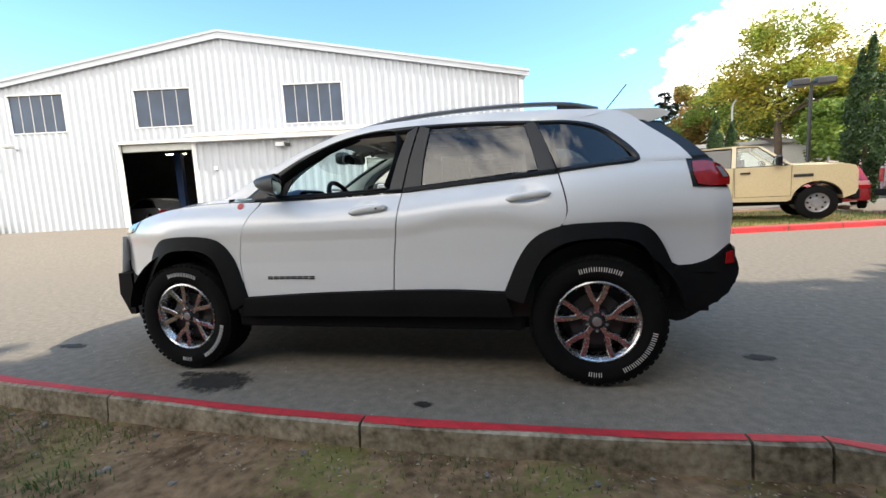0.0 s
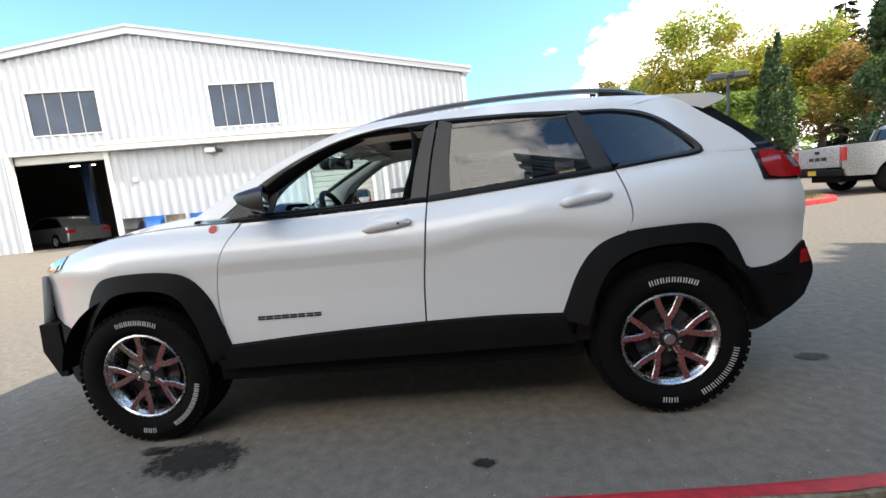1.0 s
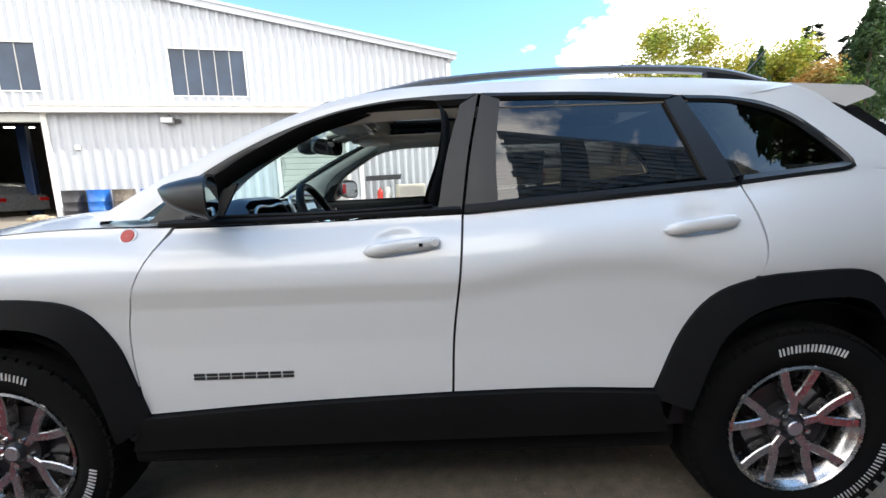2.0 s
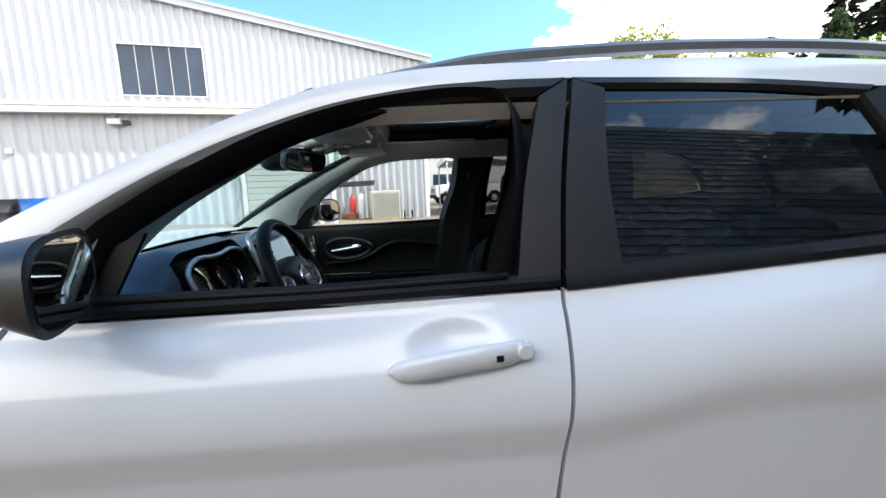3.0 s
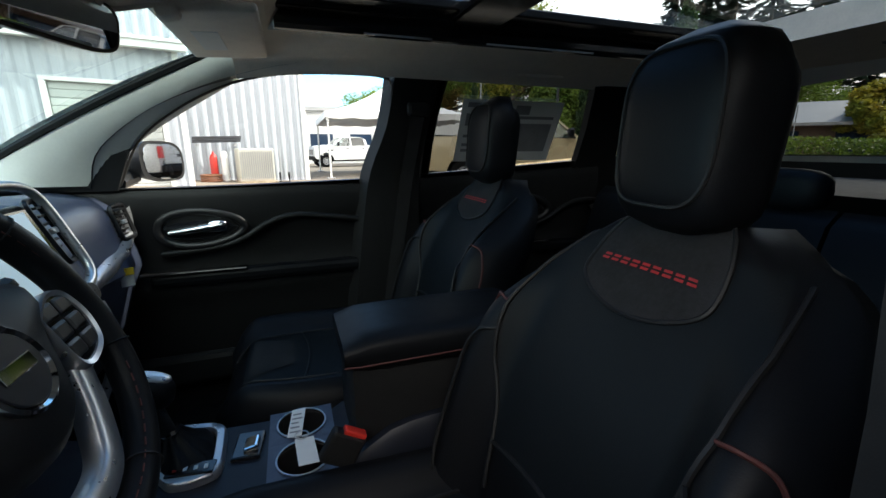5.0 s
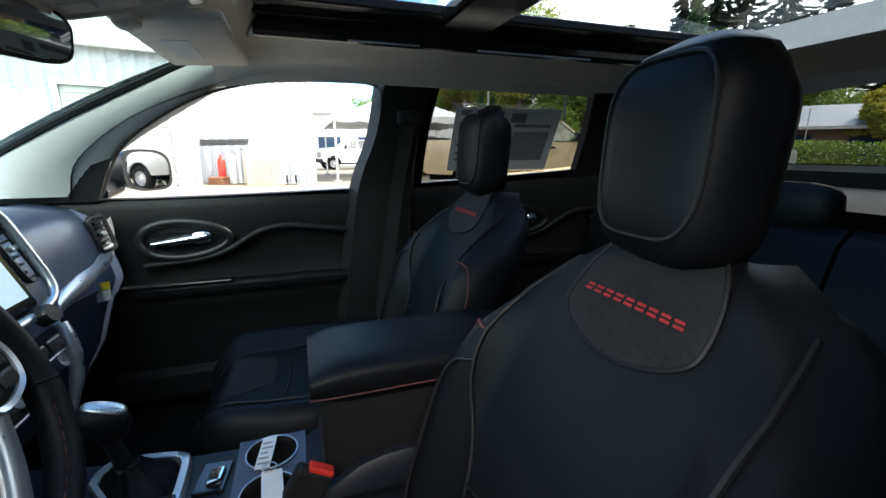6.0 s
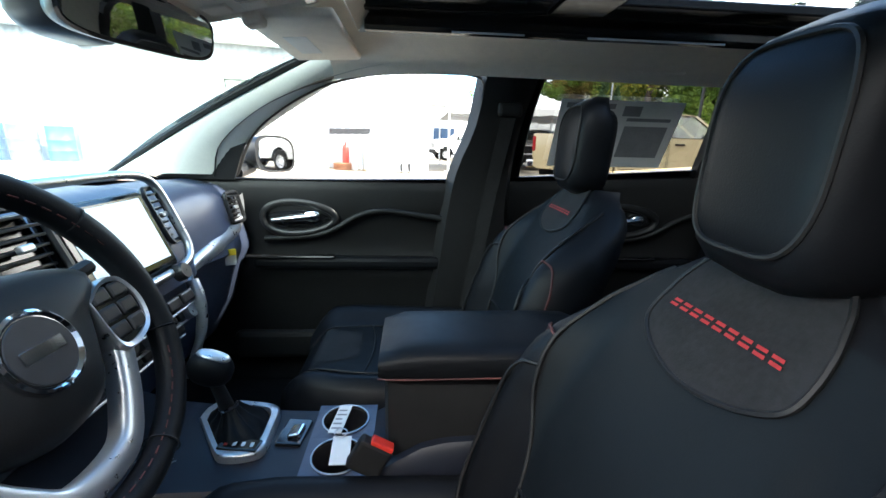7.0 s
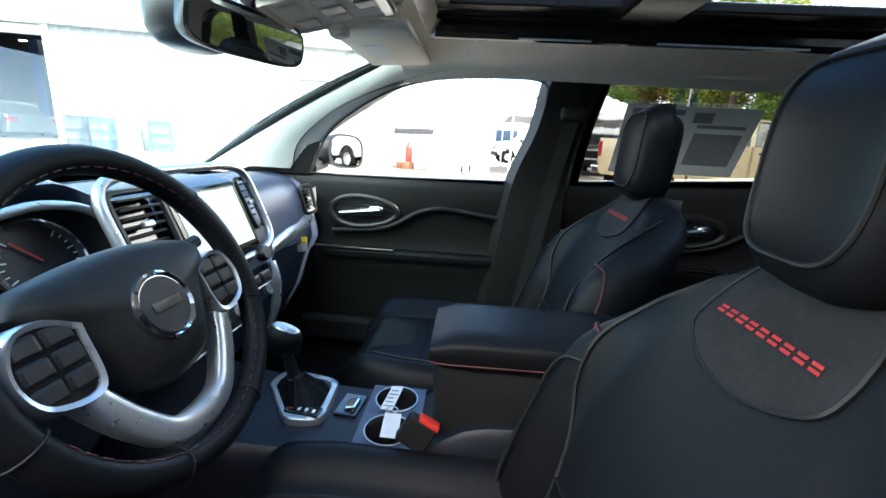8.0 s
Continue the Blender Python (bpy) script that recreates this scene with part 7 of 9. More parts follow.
for f, z in ((0.76, 0.750), (0.66, 0.762), (0.46, 0.775), (0.30, 0.79), (0.22, 0.80)):
    rings.append([Vector((cx - 0.012 * (1 - f) + (p[0] - cx) * f, cy + (p[1] - cy) * f, z + 0.004 * math.sin(9 * k_ / 54 * 2 * math.pi) * (f < 0.75))) for k_, p in enumerate(qo)])
loft(bm, rings)
soften(part("gear_gaiter", bm, LEATHER, co, "black leather gaiter"), 50)
bm = bmesh.new()
mini(bm, (-0.322, -0.036, 0.758), (0.075, 0.030, 0.006), (0, 0, -8), 0.003)
part("gear_display", bm, GLOSSBLACK, co)
for k in range(4):
    bm = bmesh.new()
    mini(bm, (-0.346 + 0.016 * k, -0.035 - 0.002 * k, 0.7617), (0.006, 0.010, 0.001), (0, 0, 0), 0)
    part("gear_mark", bm, REDPLASTIC if k == 0 else WHITEMARK, co)
bm = bmesh.new()
tube(bm, [(-0.360, 0.018, 0.79), (-0.364, 0.008, 0.83), (-0.368, -0.002, 0.865)], [0.014, 0.012, 0.011], 12)
lv = soften(part("gear_lever", bm, SATINBLACK, co), 60)
bm = bmesh.new()
lathe(bm, [(0.016, 0.0), (0.0185, 0.006), (0.016, 0.012)], 16, pose(-0.360, 0.018, 0.797))
part("lever_collar", bm, CHROME, co)
bm = bmesh.new()
blob(bm, (0, 0, 0), (0.040, 0.027, 0.031), 0.85, 0.9, 20, 12, pose(-0.372, -0.006, 0.896, 0, 18, 0))
part("gear_knob", bm, LEATHER, co, "black leather gear knob", True)
bm = bmesh.new()
blob(bm, (0, 0, 0.026), (0.030, 0.016, 0.007), 0.8, 0.9, 16, 8, pose(-0.372, -0.006, 0.896, 0, 18, 0))
part("knob_inlay", bm, SILVER, co, smooth=True)
bm = bmesh.new()
mini(bm, (-0.238, 0.012, 0.744), (0.05, 0.075, 0.010), (0, 0, -6), 0.004)
part("brake_bezel", bm, GLOSSBLACK, co)
bm = bmesh.new()
mini(bm, (-0.231, 0.004, 0.752), (0.026, 0.036, 0.012), (0, -14, -6), 0.004)
part("brake_switch", bm, CHROME, co, "chrome parking brake switch")
for yc in (0.0425, -0.0600):
    bm = bmesh.new()
    rows = [[], []]
    for k in range(33):
        a = 2 * math.pi * k / 32
        c, t = math.cos(a), math.sin(a)
        q_ = max(abs(c), abs(t))
        rows[0].append(Vector((-0.143 + 0.0455 * c, yc + 0.0455 * t, 0.7475)))
        rows[1].append(Vector((-0.143 + 0.0605 * c / q_, yc + 0.0525 * t / q_, 0.7455)))
    strip3(bm, rows)
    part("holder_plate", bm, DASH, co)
for (x, y) in ((-0.143, 0.0425), (-0.143, -0.0600)):
    bm = bmesh.new()
    lathe(bm, [(0.001, 0.640), (0.036, 0.640), (0.041, 0.744), (0.045, 0.7495), (0.0458, 0.746)], 28, pose(x, y, 0))
    cu = soften(part("cup_holder", bm, GLOSSBLACK, co, "round cup holder with bright rim"), 40)
    bm = bmesh.new()
    tube(bm, [(x + 0.0455 * math.cos(a), y + 0.0455 * math.sin(a), 0.7505) for a in np.linspace(0, 2 * math.pi, 33)[:-1]], 0.0016, 6, closed=True)
    part("holder_rim", bm, SILVER, cu)
for k in range(6):
    bm = bmesh.new()
    tube(bm, [(-0.485 + 0.008 * k, -0.075 - 0.004 * k, 0.757), (-0.455 + 0.008 * k, -0.040 - 0.006 * k, 0.757)], 0.0015, 4)
    part("console_mark", bm, INK, co)
# armrest box
bm = bmesh.new()
box(bm, -0.056, -0.085, 0.73, 0.33, 0.085, 0.935, 0.02)
ab = soften(part("armrest_bin", bm, TRIMBLACK, suv, "black armrest bin"), 40)
bm = bmesh.new()
rings = []
for k in range(11):
    t = -1 + 2 * k / 10
    x = 0.135 + 0.20 * t
    f = (1 - abs(t) ** 7) ** 0.5 * 0.5 + 0.5
    rings.append([Vector((x, 0.0 + 0.100 * math.copysign(abs(math.cos(a)) ** 0.45, math.cos(a)) * (0.96 + 0.04 * f), 0.938 + 0.016 * t * 0 + 0.038 * f * math.copysign(abs(math.sin(a)) ** 0.6, math.sin(a)))) for a in np.linspace(0, 2 * math.pi, 29)[:-1]])
loft(bm, rings)
soften(part("armrest_lid", bm, LEATHER, ab, "padded black leather lid"), 60)
bm = bmesh.new()
tube(bm, [(-0.066, -0.096, 0.925), (-0.02, -0.1015, 0.926), (0.15, -0.102, 0.927), (0.30, -0.101, 0.927)], 0.0016, 5, 20)
part("lid_seam", bm, STITCH, ab)

# ---- seats ----


def seat(m, driver):
    """A front seat with shaped backrest, bolsters, yoke panel and head restraint."""
    tagg = "black leather front seat with red-stitched yoke"
    hw = [(0.0, 0.215), (0.25, 0.252), (0.5, 0.262), (0.68, 0.250), (0.80, 0.215), (0.90, 0.165), (0.96, 0.125), (1.0, 0.09)]

    LEAN = spline([(0.10, 0.66), (0.145, 0.80), (0.20, 0.95), (0.262, 1.08), (0.318, 1.175), (0.345, 1.205)], 200)
    LV = np.linspace(0, 1, 201)

    def base(v):
        return np.array((np.interp(v, LV, [q[0] for q in LEAN]), np.interp(v, LV, [q[1] for q in LEAN])))

    def front(u, v, off=0.0):
        p = base(min(1.0, max(0.0, v)))
        w = lerp_pts(hw, v)
        bol = 0.065 * sstep(0.50, 0.82, abs(u)) * sstep(1.25, 0.9, abs(u)) * (1 - sstep(0.62, 0.86, v))
        rnd_ = 0.07 * max(0.0, abs(u) - 0.80) ** 1.4 / 0.2 ** 1.4 * 0.8
        belly = 0.020 * (1 - u * u) * math.sin(math.pi * min(1, v * 1.15))
        return Vector((p[0] - bol - belly + rnd_ - off, u * w, p[1] + 0.35 * off - 0.010 * u * u * sstep(0.7, 1, v)))

    b = bmesh.new()
    rings = []
    for j in range(27):
        v = j / 26
        us = np.linspace(-1, 1, 33)
        fr = [front(u, v) for u in us]
        p, w = base(v), lerp_pts(hw, v)
        th = (0.13 - 0.05 * v) * (1 - 0.85 * sstep(0.80, 1.0, v))
        bk = [Vector((p[0] + 0.05 + th * (1 - 0.55 * u * u), u * w * 0.98, p[1] + 0.01 - 0.03 * sstep(0.85, 1.0, v))) for u in np.linspace(0.95, -0.95, 13)]
        rings.append([m @ q for q in fr + bk])
    loft(b, rings)
    st = soften(part("front_seat", b, LEATHER, suv, tagg), 150)

    def sheet(name, fn, nu, nv, material, label="", off=0.004):
        bb = bmesh.new()
        grid(bb, lambda u, v: m @ front(*fn(u, v), off), nu, nv)
        return soften(part(name, bb, material, st, label), 70)

    def seam(name, pts, r=0.0032, material=TRIMBLACK, off=0.004, n=36):
        bb = bmesh.new()
        tube(bb, [m @ front(p[0], p[1], off) for p in spline(pts, n)], r, 6)
        return part(name, bb, material, st, "")

    # grey centre panel, yoke with its plain red bars
    def centre(u, v):
        vv = 0.30 + 0.62 * v
        w = lerp_pts([(0.30, 0.48), (0.42, 0.56), (0.55, 0.64), (0.68, 0.70), (0.80, 0.78), (0.92, 0.90)], vv)
        return (2 * u - 1) * w, vv
    sheet("centre_panel", centre, 30, 30, LEATHERGREY, "charcoal leather panel", 0.003)

    YE = [(0.752, 0.03), (0.755, 0.11), (0.764, 0.22), (0.779, 0.33), (0.798, 0.42), (0.82, 0.48), (0.855, 0.525), (0.90, 0.57), (0.99, 0.68)]

    def yoke(u, v):
        vv = 0.752 + 0.238 * v ** 1.4
        return (2 * u - 1) * lerp_pts(YE, vv), vv
    sheet("yoke", yoke, 26, 24, CLOTH, "dark woven yoke panel", 0.0055)
    edge = [(w_, v_) for v_, w_ in YE[::-1]] + [(-w_, v_) for v_, w_ in YE]
    seam("yoke_seam", edge, 0.0030, TRIMBLACK, 0.0055, 90)
    for s in (-1, 1):
        seam("panel_seam", [(s * 0.93, 0.90), (s * 0.80, 0.80), (s * 0.72, 0.68), (s * 0.66, 0.55), (s * 0.56, 0.42), (s * 0.49, 0.30), (s * 0.46, 0.18)], 0.0036)
        seam("bolster_seam", [(s * 0.72, 0.68), (s * 0.82, 0.69), (s * 0.92, 0.66), (s * 0.965, 0.56), (s * 0.97, 0.40)], 0.0026, STITCH)
        seam("inner_seam", [(s * 0.69, 0.60), (s * 0.78, 0.58), (s * 0.83, 0.48), (s * 0.82, 0.30), (s * 0.78, 0.12)], 0.0032)
    seam("cross_seam", [(-0.49, 0.30), (-0.25, 0.325), (0.0, 0.335), (0.25, 0.325), (0.49, 0.30)], 0.0034)
    # plain red bars where the embroidery stands
    for k in range(9):
        bb = bmesh.new()
        u0 = -0.40 + 0.090 * k
        for dv in (0.0, 0.0095):
            rows = [[m @ front(-(u0 + 0.064 * i / 2), 0.849 + dv + 0.0055 * j, 0.009) for i in range(3)] for j in range(2)]
            strip3(bb, rows)
        part("yoke_mark", bb, REDTHREAD, st, "small red embroidered bars")
    # head restraint
    mh = m @ pose(0.352, 0, 1.298, 0, 4, 0)
    bb = bmesh.new()
    rings = []
    for j in range(15):
        t = -1 + 2 * j / 14
        z = 0.122 * t
        f = (1 - abs(t) ** (4 if t > 0 else 6)) ** 0.45 if abs(t) < 1 else 0.0
        w = (0.092 + 0.006 * t) * max(0.35, f)
        d0 = 0.070 * max(0.3, f)
        ring = []
        for k in range(32):
            a = 2 * math.pi * k / 32
            c, q_ = math.cos(a), math.sin(a)
            x = -math.copysign(abs(c) ** 0.5, c) * d0 * (1.0 if c > 0 else 0.55)
            ring.append(mh @ Vector((x + 0.02 * (abs(q_) ** 3) * (1 if c > 0 else 0), math.copysign(abs(q_) ** 0.4, q_) * w * (1 if c > 0 else 1 + 0.36 * c), z - (0.022 * max(0.0, t) ** 2 if c < 0 else 0))))
        rings.append(ring)
    loft(bb, rings)
    soften(part("head_restraint", bb, LEATHER, st, "black leather head restraint"), 80)

    def face(y, z):
        t = z / 0.122
        f = (1 - abs(t) ** (4 if t > 0 else 6)) ** 0.45 if abs(t) < 1 else 0
        d0 = 0.070 * max(0.3, f)
        q_ = min(1.0, abs(y) / ((0.092 + 0.006 * t) * max(0.35, f)))
        s1 = q_ ** (1 / 0.4)
        return -((max(0.0, 1 - s1 * s1) ** 0.5) ** 0.5) * d0 + 0.02 * s1 ** 3
    bb = bmesh.new()
    e = []
    for a in np.linspace(0, 2 * math.pi, 61)[:-1]:
        y, z = 0.068 * math.copysign(abs(math.cos(a)) ** 0.5, math.cos(a)), 0.006 + 0.092 * math.copysign(abs(math.sin(a)) ** 0.6, math.sin(a))
        e.append(m @ (pose(0.352, 0, 1.298, 0, 4, 0) @ Vector((face(y, z) - 0.001, y, z))))
    tube(bb, e, 0.0028, 6, closed=True)
    part("restraint_seam", bb, TRIMBLACK, st)
    for s in (-1, 1):
        bb = bmesh.new()
        tube(bb, [m @ Vector((0.365, s * 0.06, 1.16)), m @ Vector((0.36, s * 0.06, 1.23))], 0.007, 8)
        part("restraint_post", bb, CHROME, st)
    # cushion
    def cush(u, v, off=0.0):
        x = -0.375 + 0.50 * v - (0.0 if driver else 0.045 * (1 - v))
        w = lerp_pts([(0, 0.19), (0.08, 0.235), (0.3, 0.26), (1.0, 0.265)], v)
        z = 0.735 - 0.020 * v - 0.085 * max(0.0, 1 - v / 0.16) ** 2 + 0.045 * sstep(0.52, 0.82, abs(u)) * sstep(1.2, 0.9, abs(u)) - 0.05 * max(0.0, abs(u) - 0.86) / 0.14 + 0.012 * (1 - u * u)
        return Vector((x, u * w, z + off))
    bb = bmesh.new()
    rings = []
    for j in range(25):
        v = j / 24
        tp = [cush(u, v) for u in np.linspace(-1, 1, 29)]
        bt = [Vector((-0.37 + 0.50 * v + 0.02 * (1 - v), u * 0.23, 0.56)) for u in np.linspace(1, -1, 9)]
        rings.append([m @ q_ for q_ in tp + bt])
    loft(bb, rings)
    soften(part("seat_cushion", bb, LEATHER, st), 70)
    bb = bmesh.new()
    grid(bb, lambda u, v: m @ cush((2 * u - 1) * (0.50 + 0.06 * v), 0.10 + 0.86 * v, 0.003), 20, 20)
    soften(part("cushion_panel", bb, LEATHERGREY, st, "charcoal leather panel"), 70)
    bb = bmesh.new()
    grid(bb, lambda u, v: m @ cush((2 * u - 1) * (0.24 + 0.20 * v), 0.12 + 0.20 * (1 - v), 0.0055), 10, 8)
    soften(part("cushion_inset", bb, CLOTH, st, "dark woven inset"), 70)
    for s in (-1, 1):
        bb = bmesh.new()
        tube(bb, [m @ cush(s * p[0], p[1], 0.004) for p in spline([(0.48, 0.03), (0.51, 0.2), (0.54, 0.5), (0.57, 0.95)], 24)], 0.0032, 6)
        part("cushion_seam", bb, TRIMBLACK, st)
    for v in (0.36, 0.62):
        bb = bmesh.new()
        tube(bb, [m @ cush(u, v + 0.03 * (1 - 4 * u * u), 0.004) for u in np.linspace(-0.52, 0.52, 16)], 0.0030, 6)
        part("cushion_cross_seam", bb, TRIMBLACK, st)
    bb = bmesh.new()
    box(bb, -0.32, -0.23, 0.43, 0.12, 0.23, 0.57, 0.02, m)
    part("seat_base", bb, TRIMBLACK, st)
    sb = -1 if not driver else 1
    bb = bmesh.new()
    box(bb, -0.045, -0.012, -0.03, 0.015, 0.012, 0.03, 0.006, m @ pose(-0.070 if driver else 0.0, sb * 0.238, 0.79, 0, 30, 0))
    part("belt_buckle", bb, TRIMBLACK, st)
    bb = bmesh.new()
    box(bb, -0.028, -0.010, 0.024, 0.012, 0.010, 0.036, 0.003, m @ pose(-0.070 if driver else 0.0, sb * 0.238, 0.79, 0, 30, 0))
    part("buckle_button", bb, REDPLASTIC, st, "red release button")


seat(pose(0.004, -0.354, -0.004), True)
seat(pose(0.095, 0.372, 0.0), False)

# rear bench
bm = bmesh.new()
loft(bm, [[Vector((x, y, z)) for x, z in ((0.55, 0.58), (0.53, 0.70), (0.58, 0.745), (0.95, 0.73), (1.02, 0.60))] for y in np.linspace(-0.64, 0.64, 9)])
rb_ = soften(part("rear_bench", bm, LEATHER, suv, "black leather rear bench"), 60)
for y0, y1 in ((-0.63, -0.16), (-0.15, 0.15), (0.16, 0.63)):
    bm = bmesh.new()
    loft(bm, [[Vector((x, y, z)) for x, z in ((0.93, 0.70), (0.985, 0.95), (1.03, 1.10), (1.07, 1.135), (1.12, 1.12), (1.12, 0.65))] for y in (y0, y0 + 0.03, y1 - 0.03, y1)])
    soften(part("rear_backrest", bm, LEATHER, rb_), 60)
    bm = bmesh.new()
    blob(bm, (1.085, (y0 + y1) / 2, 1.175), (0.04, 0.12, 0.055), 0.6, 0.6, 20, 10)
    part("rear_head_restraint", bm, LEATHER, rb_, smooth=True)

# loose things in the car
sticker = bmesh.new()
rows = [[Vector((x, half(x, z) - 0.035, z)) for x in np.linspace(0.45, 0.86, 6)] for z in (1.235, 1.34, 1.445)]
strip3(sticker, rows)
stk = tagged(obj("window_sticker", sticker, PAPER), "printed white price sheets on the rear side window", "sticker")
for x0, x1, z0, z1, mt in ((0.47, 0.63, 1.42, 1.435, INK), (0.47, 0.60, 1.36, 1.40, INK), (0.47, 0.62, 1.29, 1.30, INK), (0.47, 0.62, 1.27, 1.28, INK), (0.66, 0.72, 1.40, 1.43, INK), (0.68, 0.83, 1.27, 1.37, INK), (0.68, 0.83, 1.385, 1.395, INK), (0.47, 0.62, 1.32, 1.33, INK)):
    b = bmesh.new()
    strip3(b, [[Vector((x, half(x, z) - 0.0372, z)) for x in np.linspace(x0, x1, 3)] for z in (z0, z1)])
    part("print", b, mt, stk)
kt = thing("key_tags", "two white paper tags on a key ring in the cup holder", "tags")
bm = bmesh.new()
mini(bm, (-0.152, 0.034, 0.757), (0.026, 0.080, 0.0012), (3, -4, -8), 0)
part("tag", bm, PAPER, kt)
bm = bmesh.new()
mini(bm, (-0.137, -0.056, 0.758), (0.034, 0.078, 0.0012), (-3, 4, 4), 0)
part("tag", bm, PAPER, kt)
for k in range(5):
    bm = bmesh.new()
    mm_ = pose(-0.152, 0.034, 0.757, 3, -4, -8)
    box(bm, -0.010, -0.03 + 0.013 * k, 0.0008, 0.010 - 0.003 * (k % 3), -0.026 + 0.013 * k, 0.0012, 0, mm_)
    part("print", bm, INK, kt)
bm = bmesh.new()
tube(bm, [(-0.144 + 0.012 * math.cos(a), -0.012 + 0.012 * math.sin(a), 0.760) for a in np.linspace(0, 2 * math.pi, 21)[:-1]], 0.0012, 5, closed=True)
part("key_ring", bm, SILVER, kt)
yt = thing("hang_tag", "small yellow and white tag hanging under the dashboard", "tag")
YELLOW = mat("yellow_print", (0.75, 0.52, 0.03), 0.6, 0, 0.1, 60)
bm = bmesh.new()
mini(bm, (-0.5455, 0.520, 0.957), (0.0012, 0.030, 0.050), (0, 8, -62), 0)
part("card", bm, PAPER, yt)
bm = bmesh.new()
mini(bm, (-0.5435, 0.5165, 0.973), (0.0016, 0.030, 0.020), (0, 8, -62), 0)
part("band", bm, YELLOW, yt)

# ---- the grass island with its red kerb ----
ISL = [(4.2, 7.25), (5.45, 7.49), (7.68, 8.05), (9.07, 8.40), (9.85, 8.75), (10.25, 9.5), (10.3, 12.5), (9.3, 13.6), (3.0, 13.4), (2.2, 12.0), (2.6, 8.3), (3.2, 7.35)]
isl = [Vector((p[0], p[1], 0)) for p in spline(ISL + [ISL[0]], 60)[:-1]]
icen = sum(isl, Vector()) / len(isl)
bm = bmesh.new()
bm.faces.new([bm.verts.new((p.x + (icen.x - p.x) * 0.015, p.y + (icen.y - p.y) * 0.015, ground_z(p.x, p.y) + 0.115)) for p in isl])
tagged(obj("grass_island", bm, DIRT), "grass-covered soil of the parking island", "ground", kind="structure")
n_i = len(isl)
for k in range(0, n_i, 3):
    b, pb = bmesh.new(), bmesh.new()
    rings, tops = [], []
    for j in range(4):
        t = (k + j) if j < 3 else k + 2.94
        a, c = isl[int(t) % n_i], isl[(int(t) + 1) % n_i]
        p = a + (c - a) * (t - int(t))
        d = (c - a).normalized()
        o = Vector((d.y, -d.x, 0))
        z = ground_z(p.x, p.y)
        rings.append([p + o * w + Vector((0, 0, z + h)) for w, h in ((0.02, -0.06), (0.0, 0.11), (-0.02, 0.13), (-0.13, 0.13), (-0.15, 0.12), (-0.15, -0.06))])
        tops.append([p + o * w + Vector((0, 0, z + h)) for w, h in ((0.0235, 0.0), (0.0035, 0.112), (-0.02, 0.1335), (-0.125, 0.1335))])
    loft(b, rings)
    loft(pb, tops, False)
    ks = tagged(obj("kerb_stone", b, CONCRETE), "red-painted concrete kerb stone round the grass island", "kerb", "kerb round the island", "structure")
    part("paint", pb, REDPAINT, ks, "worn red paint")


def island_place(rnd):
    while True:
        x, y = rnd.uniform(2.4, 10.2), rnd.uniform(7.4, 12)
        if y > 7.65 + 0.25 * (x - 5.0) and y > 7.7 and (x < 9.6 or y > 9.3):
            return x, y, ground_z(x, y) + 0.11, 1.0


blades("island_grass", 9000, island_place, 0.05, 0.12, GRASS, "mown green grass on the island", "grass", 17)

# ---- vehicles ----


def road_wheel(m, parent, r=0.40, w=0.125, steel=SILVER):
    """A plain road wheel, axle along y, outer face towards -y of m."""
    b = bmesh.new()
    ax = m @ Matrix.Rotation(radians(90), 4, "X")
    lathe(b, [(0.58 * r, -w), (0.85 * r, -w), (0.97 * r, -w * 0.8), (r, -w * 0.5), (r, w * 0.5), (0.97 * r, w * 0.8), (0.85 * r, w), (0.58 * r, w)], 32, ax)
    ty = soften(part("tyre", b, TYRE, parent), 40)
    b = bmesh.new()
    lathe(b, [(0.60 * r, w * 0.9), (0.57 * r, w * 0.95), (0.52 * r, w * 0.4), (0.30 * r, w * 0.45), (0.22 * r, w * 0.9), (0.001, w * 0.95)], 32, ax)
    soften(part("rim", b, steel, ty), 40)
    for k in range(8):
        b = bmesh.new()
        a = 2 * math.pi * k / 8
        lathe(b, [(0.001, w * 0.47), (0.062 * r * 2 / 2, w * 0.465), (0.065 * r, w * 0.42)], 8, ax @ Matrix.Translation((0.41 * r * math.cos(a), 0.41 * r * math.sin(a), 0)))
        part("rim_hole", b, GLOSSBLACK, ty)


def extrude_side(bm, outline, y0, y1, m, inset=0.0):
    """A body block from a side outline (x, z), running from y0 to y1; upper points lean in by inset."""
    zs = [p[1] for p in outline]
    lo, hi = min(zs), max(zs)

    def lean(z, y):
        return y * (1 - inset * (z - lo) / max(1e-6, hi - lo))
    rings = []
    for y in (y0, y0 * 0.97 + y1 * 0.03, y1 * 0.97 + y0 * 0.03, y1):
        e = 0.985 if y in (y0, y1) else 1.0
        cx, cz = sum(p[0] for p in outline) / len(outline), sum(zs) / len(zs)
        rings.append([m @ Vector((cx + (p[0] - cx) * e, lean(p[1], y), cz + (p[1] - cz) * e)) for p in outline])
    loft(bm, rings)


